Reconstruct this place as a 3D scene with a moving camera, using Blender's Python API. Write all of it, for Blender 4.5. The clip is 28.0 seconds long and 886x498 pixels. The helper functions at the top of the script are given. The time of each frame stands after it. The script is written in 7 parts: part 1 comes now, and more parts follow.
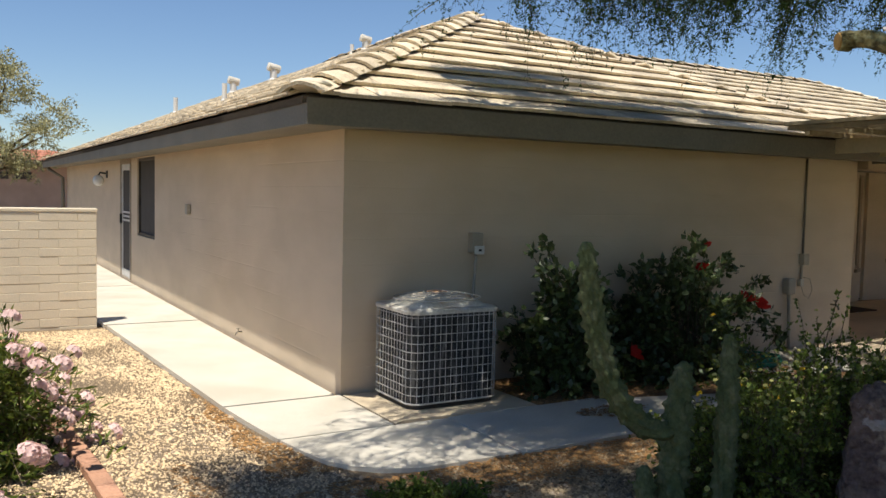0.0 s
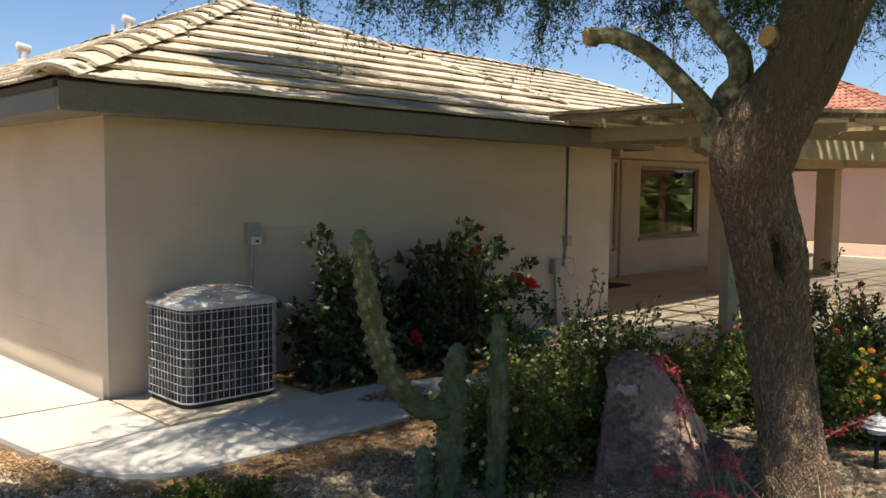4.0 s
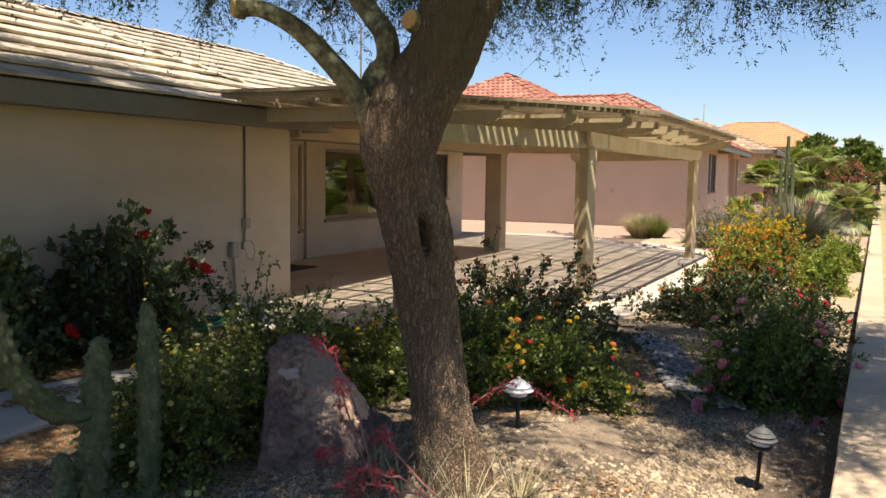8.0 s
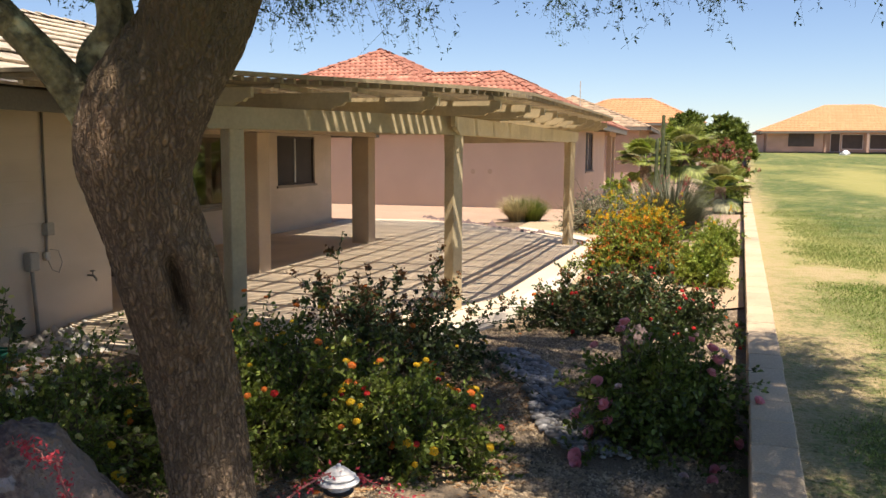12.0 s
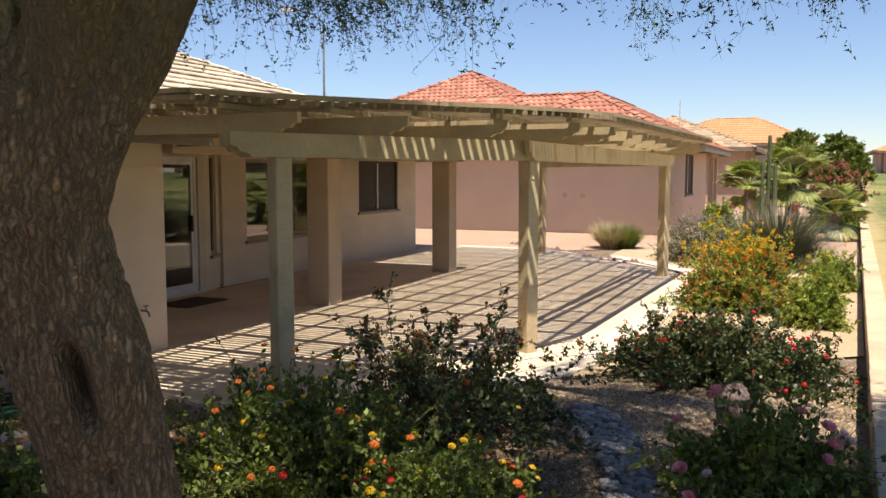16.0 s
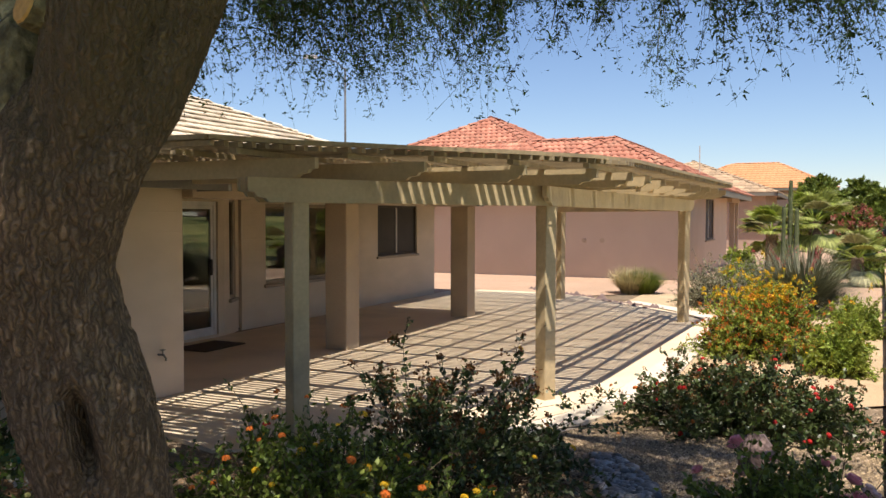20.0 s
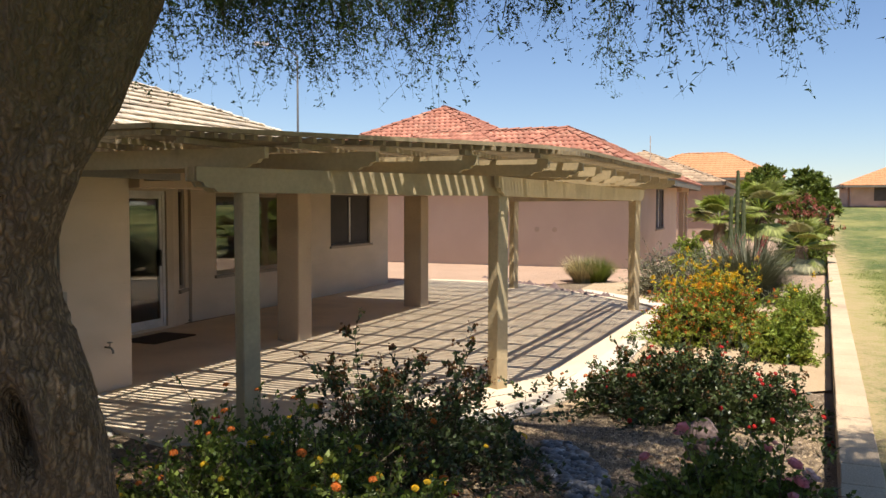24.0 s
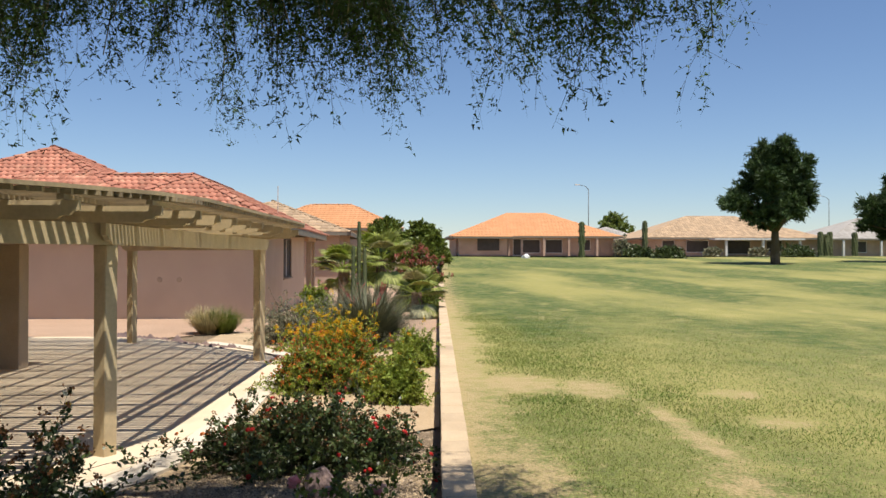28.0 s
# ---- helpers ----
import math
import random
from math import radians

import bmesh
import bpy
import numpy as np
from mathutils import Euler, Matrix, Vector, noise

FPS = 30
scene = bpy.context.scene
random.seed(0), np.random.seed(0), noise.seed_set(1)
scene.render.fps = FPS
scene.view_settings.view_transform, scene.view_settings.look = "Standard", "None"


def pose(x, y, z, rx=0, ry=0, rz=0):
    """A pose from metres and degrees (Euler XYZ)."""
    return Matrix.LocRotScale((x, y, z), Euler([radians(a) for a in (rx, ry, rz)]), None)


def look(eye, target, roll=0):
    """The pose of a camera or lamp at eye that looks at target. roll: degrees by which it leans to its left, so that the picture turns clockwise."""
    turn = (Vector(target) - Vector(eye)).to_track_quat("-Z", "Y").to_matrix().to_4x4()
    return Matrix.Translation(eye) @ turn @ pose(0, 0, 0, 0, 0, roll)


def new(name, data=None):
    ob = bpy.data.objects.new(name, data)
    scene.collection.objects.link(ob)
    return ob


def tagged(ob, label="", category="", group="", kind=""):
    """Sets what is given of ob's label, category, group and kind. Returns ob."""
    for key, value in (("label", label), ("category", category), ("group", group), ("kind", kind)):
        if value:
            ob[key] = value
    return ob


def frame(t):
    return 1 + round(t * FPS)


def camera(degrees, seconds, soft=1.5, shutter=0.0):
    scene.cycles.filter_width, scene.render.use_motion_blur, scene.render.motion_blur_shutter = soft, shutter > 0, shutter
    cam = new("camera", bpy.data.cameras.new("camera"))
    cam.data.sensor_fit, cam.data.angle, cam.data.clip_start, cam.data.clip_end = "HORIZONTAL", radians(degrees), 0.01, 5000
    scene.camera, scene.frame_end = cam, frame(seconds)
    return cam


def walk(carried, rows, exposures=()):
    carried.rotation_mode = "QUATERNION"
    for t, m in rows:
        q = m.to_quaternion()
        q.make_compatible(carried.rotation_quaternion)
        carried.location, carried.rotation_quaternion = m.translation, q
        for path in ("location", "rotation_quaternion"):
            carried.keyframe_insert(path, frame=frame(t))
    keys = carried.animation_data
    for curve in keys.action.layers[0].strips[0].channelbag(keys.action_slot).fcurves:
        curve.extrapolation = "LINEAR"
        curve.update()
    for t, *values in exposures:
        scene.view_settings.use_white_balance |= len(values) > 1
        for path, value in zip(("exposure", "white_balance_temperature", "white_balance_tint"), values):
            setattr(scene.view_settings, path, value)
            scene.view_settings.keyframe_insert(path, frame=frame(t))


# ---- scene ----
cam = camera(55.5, 28.0)
PATH = [
    (0, (-2.634, -6.035, 1.585), (-1.625, -4.314, 1.456), 1.3),
    (0.5, (-2.646, -6.045, 1.59), (-1.568, -4.364, 1.465), 1.4),
    (1, (-2.614, -6.021, 1.578), (-1.447, -4.402, 1.456), 1.3),
    (1.5, (-2.634, -6.046, 1.589), (-1.427, -4.456, 1.469), 1.1),
    (2, (-2.616, -6.038, 1.58), (-1.352, -4.491, 1.464), 1.2),
    (2.5, (-2.617, -6.05, 1.59), (-1.331, -4.523, 1.471), 1.2),
    (4.5, (-2.575, -6.053, 1.577), (-1.111, -4.701, 1.409), 0.4),
    (5, (-2.576, -6.051, 1.567), (-1.055, -4.767, 1.375), 0.4),
    (5.5, (-2.574, -6.071, 1.572), (-0.988, -4.869, 1.368), 0.6),
    (6, (-2.578, -6.089, 1.578), (-0.954, -4.94, 1.378), 1.0),
    (6.5, (-2.562, -6.072, 1.568), (-0.911, -4.959, 1.376), 1.0),
    (7, (-2.546, -6.072, 1.569), (-0.851, -5.028, 1.376), 0.9),
    (7.5, (-2.472, -6.11, 1.575), (-0.707, -5.184, 1.407), 1.2),
    (8, (-2.366, -6.155, 1.57), (-0.555, -5.325, 1.391), 0.9),
    (8.5, (-2.269, -6.149, 1.569), (-0.417, -5.409, 1.419), 0.4),
    (9, (-2.072, -6.091, 1.579), (-0.182, -5.446, 1.467), 0.6),
    (9.5, (-1.971, -6.075, 1.579), (-0.081, -5.44, 1.425), 0.3),
    (10, (-1.794, -6.089, 1.569), (0.126, -5.546, 1.438), -0.4),
    (10.5, (-1.679, -6.099, 1.578), (0.255, -5.614, 1.426), -0.0),
    (11, (-1.486, -6.058, 1.585), (0.447, -5.571, 1.425), 0.3),
    (11.5, (-1.253, -5.997, 1.695), (0.667, -5.477, 1.485), 0.1),
    (12, (-1.106, -6.007, 1.724), (0.796, -5.432, 1.493), 0.3),
    (12.5, (-0.989, -6.044, 1.749), (0.913, -5.46, 1.546), 1.1),
    (14.5, (-0.471, -6.021, 1.758), (1.401, -5.336, 1.595), 0.4),
    (15, (-0.342, -6.016, 1.761), (1.528, -5.318, 1.64), 0.4),
    (15.5, (-0.298, -5.976, 1.77), (1.565, -5.267, 1.604), -0.1),
    (16, (-0.265, -6.0, 1.78), (1.562, -5.206, 1.6), -0.0),
    (16.5, (-0.212, -5.996, 1.777), (1.579, -5.134, 1.554), -0.5),
    (17, (-0.243, -5.997, 1.769), (1.534, -5.119, 1.503), -0.0),
    (17.5, (-0.235, -6.008, 1.752), (1.531, -5.124, 1.439), -0.1),
    (18, (-0.206, -6.011, 1.754), (1.551, -5.107, 1.446), -0.3),
    (18.5, (-0.218, -6.02, 1.769), (1.566, -5.156, 1.507), 0.3),
    (19, (-0.215, -6.019, 1.772), (1.584, -5.163, 1.593), -0.4),
    (19.5, (-0.234, -6.024, 1.785), (1.57, -5.169, 1.66), -0.2),
    (20, (-0.232, -6.019, 1.79), (1.581, -5.179, 1.714), 0.1),
    (20.5, (-0.225, -6.028, 1.8), (1.612, -5.242, 1.727), 0.1),
    (21, (-0.211, -6.038, 1.809), (1.647, -5.301, 1.738), -0.2),
    (21.5, (-0.209, -6.031, 1.814), (1.649, -5.295, 1.741), -0.0),
    (23.5, (-0.209, -6.021, 1.808), (1.645, -5.277, 1.708), -0.0),
    (24, (-0.221, -6.033, 1.801), (1.634, -5.293, 1.699), 0.1),
    (24.5, (-0.219, -6.033, 1.8), (1.65, -5.328, 1.709), -0.2),
    (25, (-0.199, -6.054, 1.806), (1.699, -5.424, 1.746), -0.1),
    (25.5, (-0.18, -6.063, 1.803), (1.743, -5.515, 1.752), 0.2),
    (26, (-0.137, -6.079, 1.804), (1.816, -5.653, 1.762), 0.0),
    (26.5, (-0.07, -6.062, 1.784), (1.906, -5.754, 1.776), -0.1),
    (27, (-0.102, -6.097, 1.779), (1.892, -5.937, 1.786), 0.2),
    (27.5, (-0.074, -6.102, 1.783), (1.926, -6.077, 1.788), 0.2),
    (28, (-0.087, -6.126, 1.806), (1.911, -6.228, 1.822), 0.1),
]
walk(cam, [(t, look(eye, target, roll)) for t, eye, target, roll in PATH], [(0.0, -0.08, 6350, 7), (3.0, 0.06, 6350, 8), (6.0, 0.28, 6450, 10), (9.0, 0.28, 6550, 13), (12.0, 0.26, 6650, 14), (16.0, 0.24, 6600, 14), (18.0, 0.44, 6700, 14), (20.0, 0.17, 6550, 13), (24.0, 0.11, 6450, 12), (26.0, -0.03, 6350, 11), (28.0, -0.12, 6350, 10)])
# ---- light ----
world = bpy.data.worlds.new("sky")
scene.world = world
world.use_nodes = True
wn = world.node_tree
sky = wn.nodes.new("ShaderNodeTexSky")
sky.sky_type = "NISHITA"
sky.sun_disc = False
SUN_DIR = Vector((-0.28, -0.215, 1.0)).normalized()
sky.sun_elevation = math.asin(SUN_DIR.z)
sky.sun_rotation = math.atan2(SUN_DIR.x, SUN_DIR.y)
sky.air_density, sky.dust_density, sky.ozone_density = 1.0, 0.0, 1.3
back = wn.nodes["Background"]
back.inputs["Strength"].default_value = 0.105
deep = wn.nodes.new("ShaderNodeMix")
deep.data_type, deep.blend_type = "RGBA", "MULTIPLY"
deep.inputs[0].default_value = 1.0
deep.inputs[7].default_value = (0.92, 0.99, 1.14, 1.0)
wn.links.new(sky.outputs[0], deep.inputs[6])
wn.links.new(deep.outputs[2], back.inputs["Color"])
sun_data = bpy.data.lights.new("sun", "SUN")
sun_data.energy, sun_data.angle, sun_data.color = 7.0, radians(0.53), (1.0, 0.935, 0.835)
sun = new("sun", sun_data)
sun.matrix_world = look(SUN_DIR * 60, (0, 0, 0))

# ---- materials ----
MATS = {}


def mat(name, col, rough=0.85, col2=None, scale=3.0, grain=60.0, grain_amt=0.25, bump=0.15, bump_scale=None,
        metal=0.0, spec=0.3, rand=0.0, island=0.0, stain=None, stain_scale=0.7, stain_amt=0.5, stretch=(1, 1, 1), trans=0.0, course=0.0):
    """A surface with broad variation, fine grain, relief and stains, in world metres."""
    if name in MATS:
        return MATS[name]
    m = bpy.data.materials.new(name)
    m.use_nodes = True
    nt = m.node_tree
    N, L = nt.nodes, nt.links
    bsdf = N["Principled BSDF"]
    geo = N.new("ShaderNodeNewGeometry")
    mp = N.new("ShaderNodeMapping")
    mp.inputs["Scale"].default_value = stretch
    L.new(geo.outputs["Position"], mp.inputs["Vector"])

    def tex(s, detail=4.0):
        n = N.new("ShaderNodeTexNoise")
        n.inputs["Scale"].default_value = s
        n.inputs["Detail"].default_value = detail
        L.new(mp.outputs[0], n.inputs["Vector"])
        return n

    def ramp(src, lo, hi):
        r = N.new("ShaderNodeMapRange")
        r.inputs["From Min"].default_value, r.inputs["From Max"].default_value = lo, hi
        L.new(src, r.inputs["Value"])
        return r.outputs[0]

    def mix(fac, a, b, mode="MIX"):
        x = N.new("ShaderNodeMix")
        x.data_type, x.blend_type = "RGBA", mode
        for sock, v in ((x.inputs[0], fac), (x.inputs[6], a), (x.inputs[7], b)):
            if isinstance(v, (float, int)):
                sock.default_value = v
            elif isinstance(v, tuple):
                sock.default_value = (*v[:3], 1)
            else:
                L.new(v, sock)
        return x.outputs[2]

    if col2 is None:
        col2 = tuple(c * 0.8 for c in col)
    big = tex(scale)
    c = mix(ramp(big.outputs["Fac"], 0.35, 0.65), col, col2)
    fine = tex(grain, 3.0)
    k = ramp(fine.outputs["Fac"], 0.25, 0.75)
    lo = max(0.0, 1 - grain_amt)
    g = N.new("ShaderNodeMapRange")
    g.inputs["To Min"].default_value, g.inputs["To Max"].default_value = lo, 1 + grain_amt * 0.6
    L.new(k, g.inputs["Value"])
    comb = N.new("ShaderNodeCombineColor")
    for i in range(3):
        L.new(g.outputs[0], comb.inputs[i])
    c = mix(1.0, c, comb.outputs[0], "MULTIPLY")
    if stain:
        st = tex(stain_scale, 6.0)
        f = N.new("ShaderNodeMath")
        f.operation = "MULTIPLY"
        L.new(ramp(st.outputs["Fac"], 0.52, 0.68), f.inputs[0])
        f.inputs[1].default_value = stain_amt
        c = mix(f.outputs[0], c, stain)
    for amt, src in ((rand, "ob"), (island, "isl")):
        if amt:
            if src == "ob":
                o = N.new("ShaderNodeObjectInfo").outputs["Random"]
            else:
                o = geo.outputs["Random Per Island"]
            g2 = N.new("ShaderNodeMapRange")
            g2.inputs["To Min"].default_value, g2.inputs["To Max"].default_value = 1 - amt, 1 + amt
            L.new(o, g2.inputs["Value"])
            cc = N.new("ShaderNodeCombineColor")
            for i in range(3):
                L.new(g2.outputs[0], cc.inputs[i])
            c = mix(1.0, c, cc.outputs[0], "MULTIPLY")
    L.new(c, bsdf.inputs["Base Color"])
    bsdf.inputs["Roughness"].default_value = rough
    bsdf.inputs["Metallic"].default_value = metal
    bsdf.inputs["Specular IOR Level"].default_value = spec
    if bump:
        b = N.new("ShaderNodeBump")
        b.inputs["Strength"].default_value = min(1.0, bump * 3)
        b.inputs["Distance"].default_value = 0.01 * bump * 6
        bt = tex(bump_scale or grain, 5.0)
        height = bt.outputs["Fac"]
        if course:
            # shallow uneven block courses under the paint
            sep = N.new("ShaderNodeSeparateXYZ")
            L.new(geo.outputs["Position"], sep.inputs[0])
            pp = N.new("ShaderNodeMath")
            pp.operation = "PINGPONG"
            pp.inputs[1].default_value = course / 2
            L.new(sep.outputs[2], pp.inputs[0])
            gr = ramp(pp.outputs[0], 0.0, 0.008)
            mk = ramp(tex(0.9, 3.0).outputs["Fac"], 0.42, 0.62)
            mm = N.new("ShaderNodeMath")
            mm.operation = "MULTIPLY_ADD"
            L.new(gr, mm.inputs[0])
            L.new(mk, mm.inputs[1])
            L.new(height, mm.inputs[2])
            height = mm.outputs[0]
        L.new(height, b.inputs["Height"])
        L.new(b.outputs[0], bsdf.inputs["Normal"])
    if trans:
        t = N.new("ShaderNodeBsdfTranslucent")
        L.new(c, t.inputs["Color"])
        ms = N.new("ShaderNodeMixShader")
        ms.inputs[0].default_value = trans
        L.new(bsdf.outputs[0], ms.inputs[1])
        L.new(t.outputs[0], ms.inputs[2])
        L.new(ms.outputs[0], N["Material Output"].inputs["Surface"])
    MATS[name] = m
    return m


def glass(name, tint, ior):
    if name in MATS:
        return MATS[name]
    m = bpy.data.materials.new(name)
    m.use_nodes = True
    b = m.node_tree.nodes["Principled BSDF"]
    b.inputs["Base Color"].default_value = (*tint, 1)
    b.inputs["Roughness"].default_value = 0.0
    b.inputs["Transmission Weight"].default_value = 1.0
    b.inputs["IOR"].default_value = ior
    MATS[name] = m
    return m


STUCCO = mat("stucco", (0.64, 0.515, 0.375), 0.9, (0.575, 0.46, 0.33), 1.2, 90, 0.12, 0.12, stain=(0.50, 0.40, 0.285), stain_amt=0.35, stain_scale=1.1, stretch=(1, 1, 2.2), course=0.204)
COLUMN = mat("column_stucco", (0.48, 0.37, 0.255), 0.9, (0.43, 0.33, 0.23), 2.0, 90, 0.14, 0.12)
FASCIA = mat("fascia_paint", (0.215, 0.19, 0.145), 0.6, (0.185, 0.163, 0.125), 2, 50, 0.15, 0.05)
TILE = mat("concrete_tile", (0.75, 0.625, 0.45), 0.9, (0.64, 0.525, 0.375), 1.3, 70, 0.3, 0.25, rand=0.18, stain=(0.24, 0.20, 0.16), stain_scale=1.6, stain_amt=0.55)
TILE_FAR = mat("concrete_tile_joined", (0.75, 0.625, 0.45), 0.9, (0.64, 0.525, 0.375), 1.3, 70, 0.3, 0.25, island=0.18, stain=(0.24, 0.20, 0.16), stain_scale=1.6, stain_amt=0.55)
UNDER = mat("roof_underlay", (0.10, 0.085, 0.07), 0.95, None, 2, 40, 0.2, 0.1)
CONCRETE = mat("concrete", (0.60, 0.545, 0.455), 0.9, (0.53, 0.475, 0.385), 1.6, 120, 0.18, 0.15, rand=0.05, stain=(0.40, 0.33, 0.24), stain_scale=1.0, stain_amt=0.4)
PATIO = mat("patio_concrete", (0.68, 0.55, 0.38), 0.9, (0.61, 0.49, 0.335), 1.2, 120, 0.16, 0.1, rand=0.04, stain=(0.36, 0.29, 0.21), stain_scale=0.8, stain_amt=0.4)
WOODP = mat("painted_wood", (0.57, 0.445, 0.255), 0.75, (0.49, 0.38, 0.215), 1.6, 30, 0.10, 0.05, rand=0.08, stain=(0.27, 0.215, 0.14), stain_scale=2.2, stain_amt=0.35)
SLATW = mat("weathered_slat", (0.43, 0.335, 0.20), 0.8, (0.34, 0.265, 0.16), 2.0, 30, 0.2, 0.05, rand=0.16, stain=(0.20, 0.15, 0.095), stain_scale=3.0, stain_amt=0.5)
GRAVEL = mat("gravel_bed", (0.34, 0.25, 0.16), 0.95, (0.27, 0.195, 0.12), 2.0, 150, 0.55, 0.6, 110, stain=(0.30, 0.20, 0.11), stain_scale=0.9, stain_amt=0.5)
STONEG = mat("garden_stones", (0.34, 0.26, 0.18), 0.9, (0.25, 0.185, 0.125), 2.0, 90, 0.25, 0.1, island=0.6)
MULCH = mat("dark_mulch", (0.16, 0.10, 0.055), 0.95, (0.22, 0.13, 0.065), 3.0, 70, 0.5, 0.6, 60)
STONES = mat("gravel_stones", (0.68, 0.50, 0.30), 0.9, (0.60, 0.43, 0.25), 3.0, 90, 0.2, 0.1, island=0.22)
LITTER = mat("leaf_litter", (0.34, 0.185, 0.075), 0.95, (0.25, 0.14, 0.065), 5.0, 80, 0.3, 0.0, island=0.5)
ORANGEL = mat("orange_litter", (0.38, 0.20, 0.07), 0.95, (0.27, 0.145, 0.055), 4.0, 80, 0.3, 0.0, island=0.4)
PEBBLE = mat("blue_pebbles", (0.20, 0.188, 0.175), 0.65, (0.28, 0.265, 0.245), 5.0, 60, 0.2, 0.05, island=0.5)
RIVER = mat("river_rock", (0.47, 0.43, 0.36), 0.8, (0.36, 0.33, 0.27), 3.0, 60, 0.25, 0.08, island=0.3)
BLOCKW = mat("slump_block", (0.72, 0.61, 0.45), 0.92, (0.67, 0.565, 0.415), 2.0, 80, 0.1, 0.12, rand=0.012)
CAPW = mat("wall_cap_block", (0.60, 0.45, 0.285), 0.92, (0.52, 0.385, 0.24), 2.0, 80, 0.2, 0.2, rand=0.08, stain=(0.33, 0.25, 0.17), stain_amt=0.4)
CLAY = mat("clay_brick", (0.50, 0.27, 0.17), 0.9, (0.42, 0.23, 0.15), 3.0, 80, 0.2, 0.15, rand=0.12)
def bark_skin():
    """Chunky upright plates with dark furrows between them."""
    m = mat("tree_bark", (0.50, 0.345, 0.205), 0.95, (0.33, 0.225, 0.135), 3.0, 55, 0.4, 0.0, stretch=(1, 1, 0.22), stain=(0.42, 0.25, 0.13), stain_scale=2.2, stain_amt=0.5)
    nt = m.node_tree
    N, L = nt.nodes, nt.links
    bsdf = N["Principled BSDF"]
    base = bsdf.inputs["Base Color"].links[0].from_socket
    geo = N.new("ShaderNodeNewGeometry")
    wob = N.new("ShaderNodeTexNoise")
    wob.inputs["Scale"].default_value, wob.inputs["Detail"].default_value = 34.0, 5.0
    L.new(geo.outputs["Position"], wob.inputs["Vector"])
    add = N.new("ShaderNodeVectorMath")
    add.operation = "MULTIPLY_ADD"
    L.new(wob.outputs["Color"], add.inputs[0])
    add.inputs[1].default_value = (0.03, 0.03, 0.12)
    L.new(geo.outputs["Position"], add.inputs[2])
    mp = N.new("ShaderNodeMapping")
    mp.inputs["Scale"].default_value = (1, 1, 0.2)
    L.new(add.outputs[0], mp.inputs["Vector"])
    rid = N.new("ShaderNodeTexVoronoi")
    rid.feature = "DISTANCE_TO_EDGE"
    rid.inputs["Scale"].default_value = 62.0
    L.new(mp.outputs[0], rid.inputs["Vector"])
    r = N.new("ShaderNodeMapRange")
    r.inputs["From Min"].default_value, r.inputs["From Max"].default_value = 0.0, 0.4
    L.new(rid.outputs["Distance"], r.inputs["Value"])
    fine = N.new("ShaderNodeTexNoise")
    fine.inputs["Scale"].default_value, fine.inputs["Detail"].default_value = 70.0, 5.0
    L.new(mp.outputs[0], fine.inputs["Vector"])
    h = N.new("ShaderNodeMath")
    h.operation = "MULTIPLY_ADD"
    L.new(fine.outputs["Fac"], h.inputs[0])
    h.inputs[1].default_value = 0.7
    L.new(r.outputs[0], h.inputs[2])
    bump = N.new("ShaderNodeBump")
    bump.inputs["Strength"].default_value, bump.inputs["Distance"].default_value = 1.0, 0.022
    L.new(h.outputs[0], bump.inputs["Height"])
    L.new(bump.outputs[0], bsdf.inputs["Normal"])
    mx = N.new("ShaderNodeMix")
    mx.data_type = "RGBA"
    r2 = N.new("ShaderNodeMapRange")
    r2.inputs["From Min"].default_value, r2.inputs["From Max"].default_value, r2.inputs["To Min"].default_value, r2.inputs["To Max"].default_value = 0.35, 1.05, 0.75, 0.0
    L.new(h.outputs[0], r2.inputs["Value"])
    L.new(r2.outputs[0], mx.inputs[0])
    L.new(base, mx.inputs[6])
    mx.inputs[7].default_value = (0.085, 0.056, 0.034, 1)
    # above the fork the bark is young: smooth olive with few reddish cracks
    sep = N.new("ShaderNodeSeparateXYZ")
    L.new(add.outputs[0], sep.inputs[0])
    young = N.new("ShaderNodeMath")
    young.operation = "MULTIPLY_ADD"
    L.new(wob.outputs["Fac"], young.inputs[0])
    young.inputs[1].default_value = 0.25
    L.new(sep.outputs["Z"], young.inputs[2])
    ry_ = N.new("ShaderNodeMapRange")
    ry_.inputs["From Min"].default_value, ry_.inputs["From Max"].default_value, ry_.inputs["To Max"].default_value = 2.0, 2.25, 0.82
    L.new(young.outputs[0], ry_.inputs["Value"])
    skin = N.new("ShaderNodeMix")
    skin.data_type = "RGBA"
    L.new(fine.outputs["Fac"], skin.inputs[0])
    skin.inputs[6].default_value, skin.inputs[7].default_value = (0.10, 0.095, 0.04, 1), (0.21, 0.135, 0.07, 1)
    my = N.new("ShaderNodeMix")
    my.data_type = "RGBA"
    L.new(ry_.outputs[0], my.inputs[0])
    L.new(mx.outputs[2], my.inputs[6])
    L.new(skin.outputs[2], my.inputs[7])
    L.new(my.outputs[2], bsdf.inputs["Base Color"])
    return m


